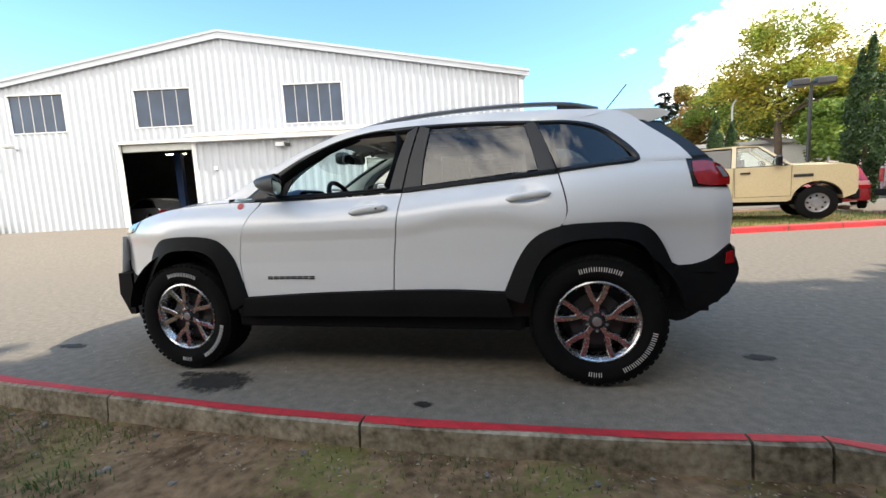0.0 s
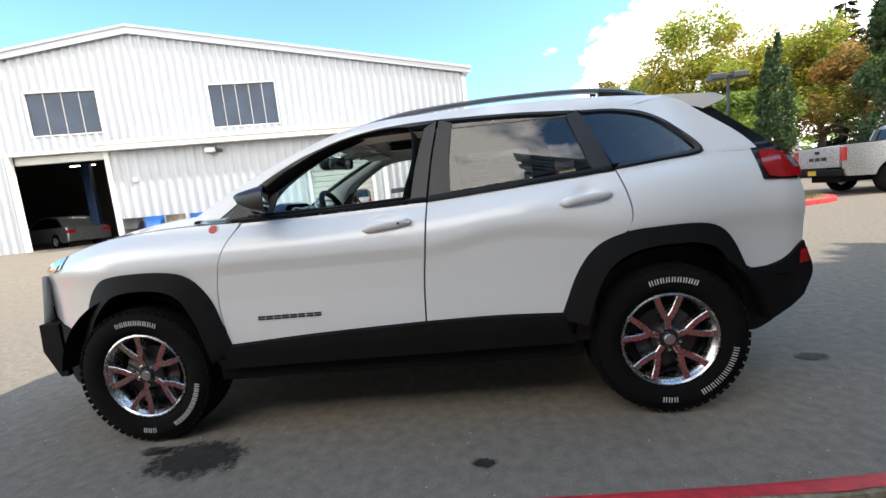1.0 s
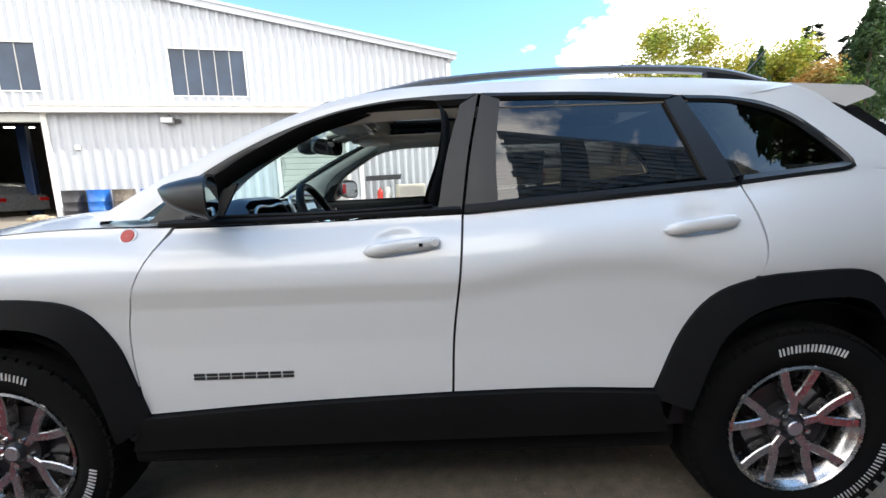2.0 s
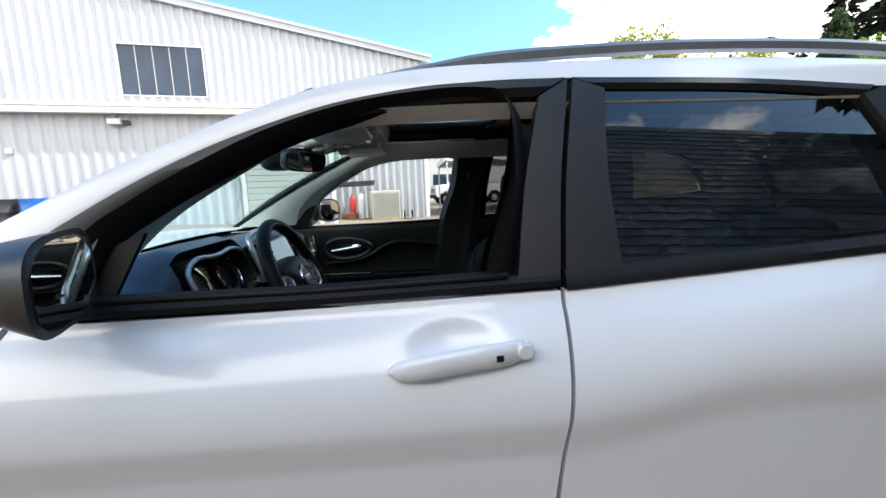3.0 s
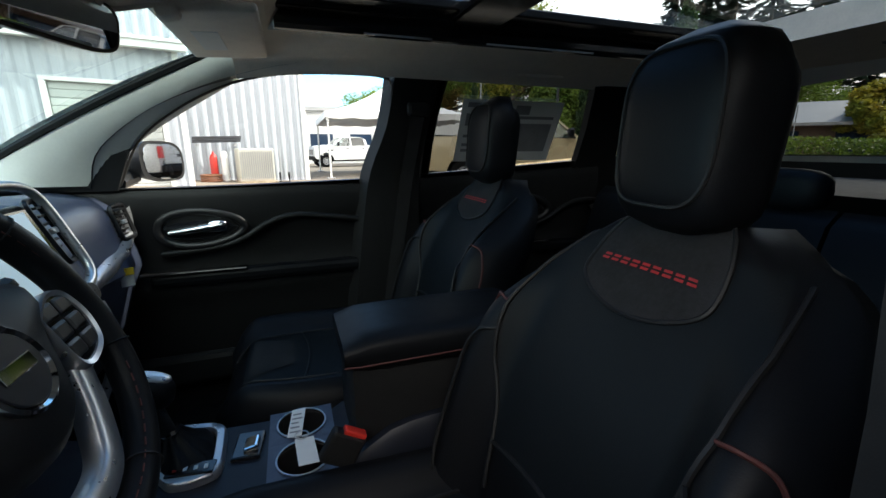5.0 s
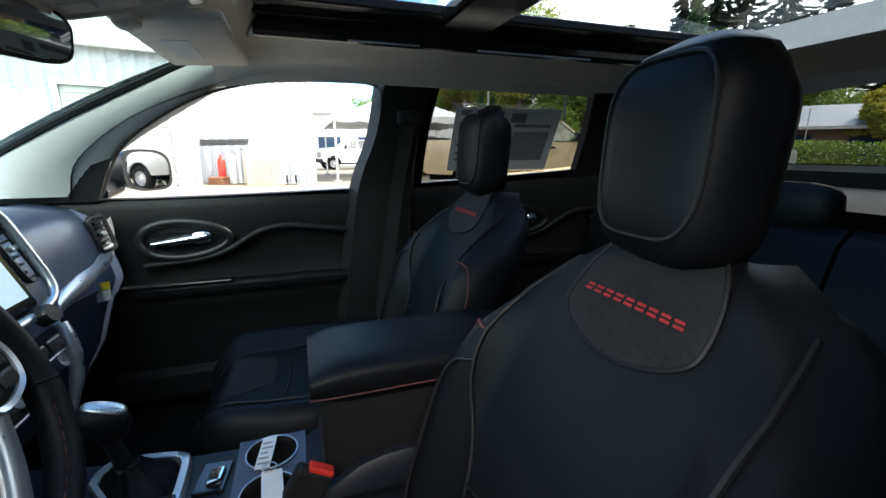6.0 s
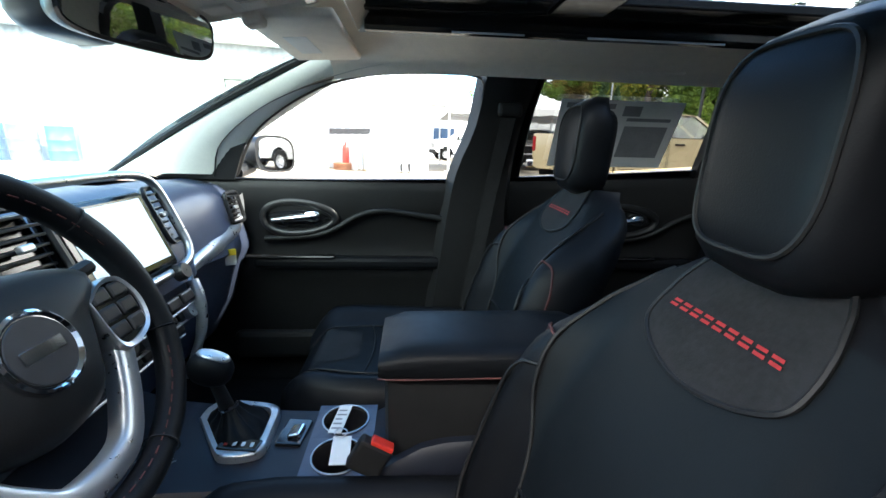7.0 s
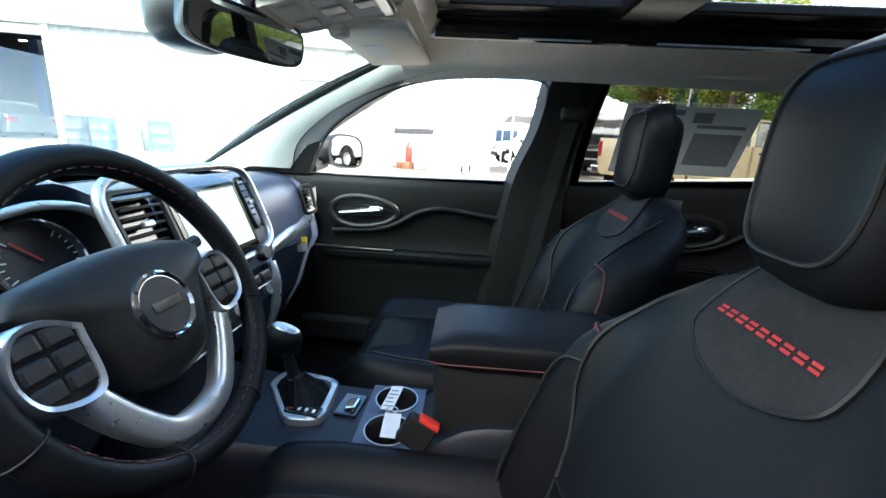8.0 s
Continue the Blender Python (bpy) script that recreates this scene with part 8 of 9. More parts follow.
def pickup(m, paint, label, kind_label="", crew=True, toolbox=False):
    """A full-size pickup; local x runs from the tail (0) to the nose (5.95), y across, z up."""
    v = thing("pickup_truck", label, "pickup truck", "", m)
    I = Matrix.Identity(4)
    W = 1.0
    # bed
    arch_r = [(1.0 + 0.0 + 0.50 * math.cos(a), 0.42 + 0.52 * math.sin(a)) for a in np.linspace(math.pi, 0, 12)]
    bed_o = [(0.02, 0.62), (0.0, 1.42), (1.98, 1.42), (1.98, 0.52)] + [(x + 0.28, max(0.52, z)) for x, z in arch_r][::-1] + [(0.70, 0.52), (0.10, 0.55)]
    for s in (-1, 1):
        b = bmesh.new()
        extrude_side(b, bed_o, s * 0.88, s * W, I)
        soften(part("bed_side", b, paint, v), 30)
        b = bmesh.new()
        box(b, 0.02, s * 0.86, 1.42, 1.98, s * 1.0, 1.45, 0.01)
        part("bed_rail", b, CLAD, v)
    b = bmesh.new()
    box(b, 0.1, -0.88, 0.78, 1.98, 0.88, 0.86)
    part("bed_floor", b, CLAD, v)
    b = bmesh.new()
    box(b, -0.02, -0.82, 0.80, 0.05, 0.82, 1.42, 0.02)
    tg = part("tailgate", b, paint, v)
    b = bmesh.new()
    box(b, -0.035, -0.09, 1.22, -0.018, 0.09, 1.31, 0.01)
    part("tailgate_handle", b, GLOSSBLACK, tg)
    for k in range(3):
        b = bmesh.new()
        box(b, -0.024, -0.36 + 0.25 * k, 1.02, -0.018, -0.16 + 0.25 * k, 1.12, 0.0)
        part("name_mark", b, SATINBLACK if paint is SILVERPAINT else SILVER, tg)
    b = bmesh.new()
    box(b, -0.16, -0.95, 0.56, 0.04, 0.95, 0.76, 0.03)
    part("rear_bumper", b, CHROME if paint is not SILVERPAINT else CLAD, v)
    b = bmesh.new()
    box(b, -0.172, -0.16, 0.60, -0.16, 0.16, 0.74)
    part("plate_panel", b, YELLOWPLATE, v)
    for s in (-1, 1):
        b = bmesh.new()
        box(b, -0.03, s * 0.83, 0.98, 0.06, s * 1.005, 1.36, 0.02)
        part("tail_light", b, REDLENS, v)
    # cab lower body, front wings, bonnet
    cab_o = [(2.02, 0.50), (2.02, 1.40), (4.62, 1.36), (5.55, 1.32), (5.82, 1.27), (5.91, 1.18), (5.93, 0.72), (5.84, 0.60)] + [(4.90 + 0.52 * math.cos(a), max(0.50, 0.42 + 0.53 * math.sin(a))) for a in np.linspace(0, math.pi, 14)] + [(4.30, 0.46)]
    b = bmesh.new()
    extrude_side(b, cab_o, -W, W, I, 0.03)
    soften(part("lower_body", b, paint, v), 30)
    b = bmesh.new()
    loft(b, [[Vector((x, y * (0.93 - 0.05 * sstep(5.0, 5.9, x)), z + 0.06 * (1 - y ** 2) + 0.03 * (1 - y ** 6))) for y in np.linspace(-1, 1, 13)] for x, z in ((4.35, 1.36), (4.9, 1.345), (5.5, 1.30), (5.80, 1.24))], False, False)
    soften(part("bonnet", b, paint, v), 40)
    # cab shell: roof and pillars round open windows
    roof_p = [(2.12, 1.40), (2.22, 1.82), (2.45, 1.93), (3.3, 1.955), (3.75, 1.90), (4.42, 1.36)]
    yb, yt = 0.955, 0.80

    def cy(z):
        return yb - (yb - yt) * (z - 1.38) / 0.55
    b = bmesh.new()
    top = spline(roof_p[1:5], 16)
    rows = [[Vector((p[0], t * cy(p[1]), p[1] + 0.025 * (1 - t * t))) for t in np.linspace(-1, 1, 9)] for p in top]
    shell(b, rows, (0, 0, -1), 0.04)
    soften(part("cab_roof", b, paint, v), 40)
    for s in (-1, 1):
        for pts, w in (((roof_p[0], roof_p[1]), 0.16), (((3.18, 1.38), (3.20, 1.94)), 0.10), (((4.40, 1.36), (3.74, 1.90)), 0.07)):
            b = bmesh.new()
            (xa, za), (xb, zb) = pts
            loft(b, [[Vector((x - w / 2, s * cy(z), z)), Vector((x + w / 2, s * cy(z), z)), Vector((x + w / 2, s * (cy(z) - 0.05), z)), Vector((x - w / 2, s * (cy(z) - 0.05), z))] for x, z in ((xa, za), (xb, zb))])
            part("pillar", b, paint, v)
        for x0a, x1a, x0b, x1b in ((2.22, 3.13, 2.36, 3.15), (3.24, 4.30, 3.26, 3.70)):
            b = bmesh.new()
            prism(b, [(x0a, 1.385), (x1a, 1.37), (x1b, 1.885), (x0b, 1.90)], 0.006, lambda p, q_, h: Vector((p, s * (cy(q_) - 0.018 - h), q_)))
            wn_ = part("side_window", b, PRIVACY if x0a < 3 else GLASS, v)
            b = bmesh.new()
            e = [Vector((p, s * (cy(q_) - 0.006), q_)) for p, q_ in ((x0a, 1.385), (x1a, 1.37), (x1b, 1.885), (x0b, 1.90))]
            tube(b, e, 0.013, 6, closed=True)
            part("window_seal", b, SEAL, wn_)
        for x0, x1 in ((2.10, 3.18), (3.20, 4.38)):
            b = bmesh.new()
            for p, q_ in (((x0, 1.37), (x0 + 0.02, 0.60)), ((x1, 1.36), (x1 - 0.0, 0.60)), ((x0 + 0.02, 0.60), (x1, 0.60))):
                tube(b, [Vector((p[0], s * 1.0015, p[1])), Vector((q_[0], s * 1.0015, q_[1]))], 0.004, 4)
            part("door_gap", b, SEAL, v)
            b = bmesh.new()
            box(b, x0 + 0.12, s * 0.99, 1.20, x0 + 0.34, s * 1.03, 1.245, 0.012)
            part("door_handle", b, GLOSSBLACK, v)
        b = bmesh.new()
        box(b, 4.02, s * 1.0, 1.36, 4.16, s * 1.24, 1.62, 0.04)
        part("wing_mirror", b, GLOSSBLACK, v)
        b = bmesh.new()
        box(b, 5.66, s * 0.66, 0.92, 5.905, s * 0.965, 1.12, 0.03)
        part("headlight", b, CLEARLENS, v)
        b = bmesh.new()
        box(b, 4.42, s * 1.0, 1.06, 4.80, s * 1.012, 1.13, 0.004)
        part("side_badge", b, ALLOYDARK, v)
        for x in (1.28, 4.90):
            road_wheel(Matrix.Translation((x, s * 0.86, 0.41)) @ (Matrix.Identity(4) if s < 0 else Matrix.Rotation(math.pi, 4, "Z")), v, 0.41, 0.13)
            b = bmesh.new()
            a = np.linspace(0.1, math.pi - 0.1, 14)
            loft(b, [[Vector((x + 0.50 * math.cos(t), s * y, 0.42 + 0.50 * math.sin(t))) for t in a] for y in (0.60, 0.97)], False, False)
            part("wheel_well", b, CLAD, v)
    b = bmesh.new()
    prism(b, [(-0.80, 0), (0.80, 0), (0.72, 1), (-0.72, 1)], 0.006, lambda p, q_, h: Vector((4.40 - 0.66 * q_ + h, p, 1.37 + 0.52 * q_)))
    part("windscreen", b, GLASS, v)
    b = bmesh.new()
    prism(b, [(-0.80, 0), (0.80, 0), (0.74, 1), (-0.74, 1)], 0.006, lambda p, q_, h: Vector((2.14 + 0.09 * q_ + h, p, 1.44 + 0.40 * q_)))
    part("rear_window", b, PRIVACY, v)
    b = bmesh.new()
    box(b, 2.2, -0.85, 0.55, 4.2, 0.85, 1.05)
    box(b, 2.45, -0.7, 1.05, 2.65, 0.7, 1.55, 0.04)
    box(b, 3.25, -0.7, 1.05, 3.45, -0.1, 1.6, 0.04)
    box(b, 3.25, 0.1, 1.05, 3.45, 0.7, 1.6, 0.04)
    part("cab_inside", b, TRIMBLACK, v)
    b = bmesh.new()
    box(b, 5.78, -0.62, 0.78, 5.93, 0.62, 1.14, 0.03)
    part("grille", b, CHROME if paint is CREAM else GLOSSBLACK, v)
    b = bmesh.new()
    box(b, 5.72, -0.98, 0.46, 6.02, 0.98, 0.72, 0.05)
    part("front_bumper", b, CLAD, v)
    b = bmesh.new()
    box(b, 0.2, -0.55, 0.36, 5.6, 0.55, 0.55)
    part("chassis", b, CLAD, v)
    if toolbox:
        b = bmesh.new()
        box(b, 1.5, -0.9, 1.30, 1.95, 0.9, 1.58, 0.02)
        part("tool_box", b, ALLOYDARK, v)
    # a short overhang before the front wheels
    for o in v.children:
        if o.type == "MESH" and not o.name.startswith("wheel"):
            for q_ in o.data.vertices:
                if q_.co.x > 5.35:
                    q_.co.x = 5.35 + 0.5 * (q_.co.x - 5.35)
    return v


YELLOWPLATE = mat("yellow_plate", (0.62, 0.42, 0.04), 0.5, 0, 0.1, 40)


def place_truck(tail, nose):
    """The pose of a pickup whose tail stands at one point and which faces another."""
    d = Vector(nose) - Vector(tail)
    return pose(tail[0], tail[1], ground_z(*tail) + 0.0, 0, 0, math.degrees(math.atan2(d.y, d.x)))


pickup(Matrix.Translation((0, 0, 0.09)) @ place_truck((3.36, 11.1), (9.41, 9.35)), CREAM, "cream pickup truck parked on the grass island", toolbox=False)
pickup(place_truck((10.95, 10.75), (16.9, 10.4)), SILVERPAINT, "silver pickup truck parked with tailgate to the lane")
pickup(place_truck((6.9, 30.0), (1.0, 29.0)), TRIMWHITE, "white crew-cab pickup parked beyond the tent")
pickup(place_truck((7.5, 24.5), (5.2, 18.6)), SILVERPAINT, "grey pickup truck nose out under the tent")


def car(m, paint, label, tall=False, name="car"):
    """A plain passenger car; local x runs from the tail (0) to the nose (4.6)."""
    v = thing(name, label, "car", "", m)
    I = Matrix.Identity(4)
    h = 1.25 if tall else 1.0
    arch = lambda c: [(c + 0.37 * math.cos(a), max(0.25, 0.33 + 0.38 * math.sin(a))) for a in np.linspace(0, math.pi, 12)]
    low = [(0.05, 0.30), (0.0, 0.62 * h), (0.10, 0.92 * h), (0.75, 0.96 * h), (3.2, 0.92 * h), (4.25, 0.78 * h), (4.55, 0.62 * h), (4.58, 0.32), (4.40, 0.25)] + arch(3.75) + [(3.2, 0.25)] + arch(0.98) + [(0.4, 0.25)]
    b = bmesh.new()
    extrude_side(b, low, -0.90, 0.90, I, 0.05)
    soften(part("body", b, paint, v), 30)
    top = [(0.35, 0.94 * h), (0.95, 1.36 * h), (1.6, 1.46 * h), (2.3, 1.42 * h), (3.15, 0.93 * h)] if not tall else [(0.15, 0.94 * h), (0.45, 1.38 * h), (1.2, 1.44 * h), (2.4, 1.42 * h), (3.15, 0.93 * h)]
    b = bmesh.new()
    q_ = spline(top, 20)
    z0, z1 = 0.93 * h, 1.46 * h
    rows = [[Vector((p[0], t * (0.84 - 0.20 * (p[1] - z0) / (z1 - z0)), p[1] + 0.02 * (1 - t * t))) for t in np.linspace(-1, 1, 9)] for p in q_]
    shell(b, rows, (0, 0, -1), 0.03)
    soften(part("roof", b, paint, v), 40)
    for s in (-1, 1):
        b = bmesh.new()
        o = [(top[0][0] + 0.25, z0 + 0.02), (top[1][0] + 0.12, top[1][1] - 0.05), (top[2][0], top[2][1] - 0.06), (top[3][0] - 0.03, top[3][1] - 0.06), (top[4][0] - 0.2, z0 + 0.03)]
        prism(b, o, 0.01, lambda p, z, hh: Vector((p, s * (0.845 - 0.20 * (z - z0) / (z1 - z0) - hh), z)))
        part("side_window", b, PRIVACY, v)
        b = bmesh.new()
        box(b, 0.0, s * 0.55, 0.66 * h, 0.12, s * 0.885, 0.82 * h, 0.03)
        part("tail_light", b, REDLENS, v)
        b = bmesh.new()
        box(b, 4.35, s * 0.55, 0.60 * h, 4.56, s * 0.87, 0.72 * h, 0.03)
        part("headlight", b, CLEARLENS, v)
        b = bmesh.new()
        box(b, 2.75, s * 0.86, 0.95 * h, 2.92, s * 1.02, 1.06 * h, 0.03)
        part("wing_mirror", b, paint, v)
        for x in (0.98, 3.75):
            road_wheel(Matrix.Translation((x, s * 0.78, 0.33)) @ (Matrix.Identity(4) if s < 0 else Matrix.Rotation(math.pi, 4, "Z")), v, 0.33, 0.11)
    return v


gp = at_wall(-3.9, 5.2, 0.0)
car(pose(gp.x, gp.y, 0.53, 0, 0, 13.5 + 150), GREYCAR, "grey saloon car parked inside the service bay")
gp = at_wall(-0.2, 8.2, 0.0)
car(pose(gp.x, gp.y, 0.53, 0, 0, 13.5 + 100), GREYCAR, "dark grey car standing inside the service bay")
car(pose(17.0, 14.2, 0.15, 0, 0, 12), REDCAR, "dark red tall car parked beyond the pickup", True)
car(pose(10.5, 12.9, 0.14, 0, 0, 62), REDCAR, "bright red car parked beside the island")
car(pose(16.5, 24.0, 0.15, 0, 0, 170), TRIMWHITE, "white saloon car parked by the trees")
car(pose(21.5, 22.0, 0.15, 0, 0, 165), GREYCAR, "grey saloon car parked by the trees")
car(pose(25.0, 15.5, 0.1, 0, 0, 100), TRIMWHITE, "white car parked before the low building")

# ---- tent and the far office ----
tent = thing("canopy_tent", "white peaked canopy tent on thin posts", "tent")
TX0, TX1, TY0, TY1, TZ = 1.45, 7.6, 16.8, 22.8, 2.72
for x in (TX0, TX1):
    for y in (TY0, TY1):
        b = bmesh.new()
        tube(b, [(x, y, ground_z(x, y) - 0.02), (x, y, TZ)], 0.04, 10)
        part("post", b, TRIMWHITE, tent)
        b = bmesh.new()
        box(b, x - 0.16, y - 0.16, ground_z(x, y), x + 0.16, y + 0.16, ground_z(x, y) + 0.05, 0.01)
        part("post_foot", b, GREYMETAL, tent)
b = bmesh.new()


def tent_top(u, v):
    x, y = TX0 - 0.1 + (TX1 - TX0 + 0.2) * u, TY0 - 0.1 + (TY1 - TY0 + 0.2) * v
    r = max(abs(2 * u - 1), abs(2 * v - 1))
    return Vector((x, y, TZ + 1.45 * (1 - r) ** 1.35))


grid(b, tent_top, 24, 24)
part("canopy", b, TENT, tent, smooth=True)
b = bmesh.new()
for p0, p1 in (((TX0 - 0.1, TY0 - 0.1), (TX1 + 0.1, TY0 - 0.1)), ((TX1 + 0.1, TY0 - 0.1), (TX1 + 0.1, TY1 + 0.1)), ((TX1 + 0.1, TY1 + 0.1), (TX0 - 0.1, TY1 + 0.1)), ((TX0 - 0.1, TY1 + 0.1), (TX0 - 0.1, TY0 - 0.1))):
    rows = [[], []]
    for k in range(25):
        t = k / 24
        x, y = p0[0] + (p1[0] - p0[0]) * t, p0[1] + (p1[1] - p0[1]) * t
        rows[0].append(Vector((x, y, TZ + 0.005)))
        rows[1].append(Vector((x, y, TZ - 0.22 - 0.06 * abs(math.sin(math.pi * t * 6)))))
    strip3(b, rows)
part("valance", b, TENT, tent)

off = thing("office_building", "low white office building with dark windows", "building", "", pose(-6, 36, 0.1))
b = bmesh.new()
box(b, 0, 0, -0.2, 30, 8, 4.2)
part("wall", b, TRIMWHITE, off)
b = bmesh.new()
box(b, -0.4, -0.5, 4.2, 30.4, 8.4, 4.5)
part("roof", b, GREYMETAL, off)
for k in range(9):
    b = bmesh.new()
    box(b, 1.2 + 3.2 * k, -0.06, 1.0, 3.2 + 3.2 * k, -0.004, 2.5)
    wf = part("window", b, TRIMWHITE, off)
    b = bmesh.new()
    box(b, 1.3 + 3.2 * k, -0.075, 1.1, 3.1 + 3.2 * k, -0.062, 2.4)
    part("pane", b, WINGLASS, wf)

# ---- lamp posts, banner, hedge, low house ----


def lamp_post(x, y, h, label):
    t = thing("lamp_post", label, "lamp post", "lamp posts", pose(x, y, ground_z(x, y)))
    b = bmesh.new()
    tube(b, [(0, 0, -0.05), (0, 0, h)], [0.07, 0.055], 12)
    part("pole", b, DARKDRUM, t)
    for s in (-1, 1):
        b = bmesh.new()
        box(b, s * 0.12, -0.2, h - 0.05, s * 0.75, 0.2, h + 0.22, 0.05)
        part("lamp_head", b, ALLOYDARK, t)
    b = bmesh.new()
    box(b, -0.14, -0.05, h + 0.02, 0.14, 0.05, h + 0.10)
    part("bracket", b, DARKDRUM, t)
    b = bmesh.new()
    lathe(b, [(0.001, 0.5), (0.22, 0.5), (0.22, -0.05)], 16)
    part("plinth", b, CONCRETE, t)


lamp_post(11.6, 16.3, 4.75, "dark square lamp post with two box heads")
st_ = thing("street_lamp", "tall grey street lamp with a curved arm", "street lamp", "", pose(16.2, 34.5, 0.1))
b = bmesh.new()
tube(b, [(0, 0, 0), (0, 0, 6.2), (0.1, 0, 7.4), (0.9, 0, 8.1), (2.3, 0, 8.35)], 0.07, 8, 30)
part("pole", b, GREYMETAL, st_)
b = bmesh.new()
blob(b, (2.55, 0, 8.33), (0.4, 0.16, 0.09), 0.7, 0.7, 14, 8)
part("lamp_head", b, GREYMETAL, st_, smooth=True)
b = bmesh.new()
BANNER = mat("pale_banner", (0.62, 0.50, 0.50), 0.8, 0, 0.2, 5, 0.05, 30)
grid(b, lambda u, v: Vector((12.7 + 2.6 * u, 17.0 + 0.5 * u + 0.05 * math.sin(9 * u), 1.25 + 0.7 * v - 0.12 * math.sin(math.pi * u))), 16, 4)
tagged(obj("banner", b, BANNER, smooth=True), "pale pink and blue vinyl banner between posts", "banner")
for x, y in ((12.7, 17.0), (15.3, 17.5)):
    b = bmesh.new()
    tube(b, [(x, y, ground_z(x, y) - 0.02), (x, y, 2.1)], 0.03)
    tagged(obj("banner_post", b, GREYMETAL), "thin grey metal post beside the banner", "post", "banner posts")

FLAGRED, FLAGWHITE = mat("flag_red", (0.55, 0.03, 0.04), 0.7, 0, 0.1, 20), mat("flag_white", (0.75, 0.75, 0.75), 0.7, 0, 0.05, 20)
fl = thing("feather_flag", "tall red and white striped feather flag", "flag", "", pose(20.0, 11.4, 0.0))
b = bmesh.new()
tube(b, [(0, 0, 0), (0, 0, 3.0)], 0.02)
part("pole", b, GREYMETAL, fl)
for k in range(7):
    b = bmesh.new()
    strip3(b, [[Vector((0.02, 0, 0.95 + 0.28 * k)), Vector((0.3, 0.18, 0.95 + 0.28 * k + 0.12))], [Vector((0.02, 0, 1.22 + 0.28 * k)), Vector((0.3, 0.18, 1.22 + 0.28 * k + 0.12))]])
    part("stripe", b, FLAGRED if k % 2 else FLAGWHITE, fl)


def leafcloud(bm, centre, rad, n, size, rnd, flat=0.5):
    """Small leaf cards through a rounded clump."""
    for _ in range(n):
        while True:
            p = Vector((rnd.uniform(-1, 1), rnd.uniform(-1, 1), rnd.uniform(-1, 1)))
            if 0.25 < p.length < 1:
                break
        p = Vector(centre) + Vector((p.x * rad[0], p.y * rad[1], p.z * rad[2])) * (0.55 + 0.45 * p.length)
        a = Vector((rnd.uniform(-1, 1), rnd.uniform(-1, 1), rnd.uniform(-flat, flat))).normalized()
        c = a.cross(Vector((rnd.uniform(-1, 1), rnd.uniform(-1, 1), rnd.uniform(-1, 1)))).normalized()
        s = size * rnd.uniform(0.6, 1.3)
        bm.faces.new([bm.verts.new(q_) for q_ in (p - a * s, p + c * s * 0.5, p + a * s, p - c * s * 0.5)])


def broadleaf(x, y, h, r, material, label, seed, size=0.14, n=17000):
    rnd = random.Random(seed)
    t = thing("tree", label, "tree", "trees", pose(x, y, 0.05))
    b = bmesh.new()
    tube(b, [(0, 0, -0.2), (0.05, 0, h * 0.25), (-0.05, 0.05, h * 0.5), (0, 0, h * 0.85)], [0.028 * h, 0.02 * h, 0.013 * h, 0.004 * h], 10, 16)
    tops = []
    for k in range(15):
        a, f = rnd.uniform(0, 6.28), rnd.uniform(0.22, 0.8)
        z0 = h * f
        L = r * rnd.uniform(0.55, 1.0) * (1.15 - 0.75 * max(0, f - 0.4) / 0.6)
        e = Vector((math.cos(a) * L, math.sin(a) * L, z0 + L * rnd.uniform(0.3, 0.8)))
        tube(b, [(0, 0, z0), (e.x * 0.5, e.y * 0.5, z0 + (e.z - z0) * 0.4), tuple(e)], [0.009 * h, 0.005 * h, 0.002 * h], 6, 6)
        tops.append(e)
    part("trunk", b, BARK, t)
    b = bmesh.new()
    cl = tops + [Vector((rnd.uniform(-0.5, 0.5) * r, rnd.uniform(-0.5, 0.5) * r, h * rnd.uniform(0.55, 1.0))) for _ in range(14)]
    for c in cl:
        k = rnd.uniform(0.22, 0.42) * r
        leafcloud(b, c, (k * 1.15, k * 1.15, k * rnd.uniform(0.7, 1.1)), n // len(cl), size, rnd)
    tagged(part("crown", b, material, t), kind="stuff")


def conifer(x, y, h, r, label, seed, n=13000, size=1.0):
    rnd = random.Random(seed)
    t = thing("conifer", label, "tree", "conifers", pose(x, y, 0.05))
    b = bmesh.new()
    tube(b, [(0, 0, -0.2), (0, 0, h)], [0.02 * h, 0.003 * h], 8)
    part("trunk", b, BARK, t)
    b = bmesh.new()
    lay = 22
    for k in range(lay):
        f = k / lay
        z = h * (0.12 + 0.88 * f)
        rr = r * (1 - f) ** 0.85 * rnd.uniform(0.8, 1.15) + 0.08
        for j in range(7 + int(6 * (1 - f))):
            a = rnd.uniform(0, 6.28)
            L = rr * rnd.uniform(0.65, 1.1)
            for i in range(max(5, int(n / 300 * (1 - 0.6 * f)))):
                q_ = rnd.random() ** 0.7
                p = Vector((math.cos(a) * L * q_, math.sin(a) * L * q_, z - 0.30 * L * q_ + 0.12 * L * q_ * q_))
                d = Vector((math.cos(a + rnd.uniform(-0.8, 0.8)), math.sin(a + rnd.uniform(-0.8, 0.8)), rnd.uniform(-0.7, 0.1))).normalized()
                c = d.cross(Vector((0, 0, 1))).normalized()
                s = 0.022 * h * size * rnd.uniform(0.5, 1.2)
                b.faces.new([b.verts.new(v_) for v_ in (p, p + d * s * 0.5 + c * s * 0.24, p + d * s, p + d * s * 0.5 - c * s * 0.24)])
    tagged(part("crown", b, NEEDLE, t), kind="stuff")


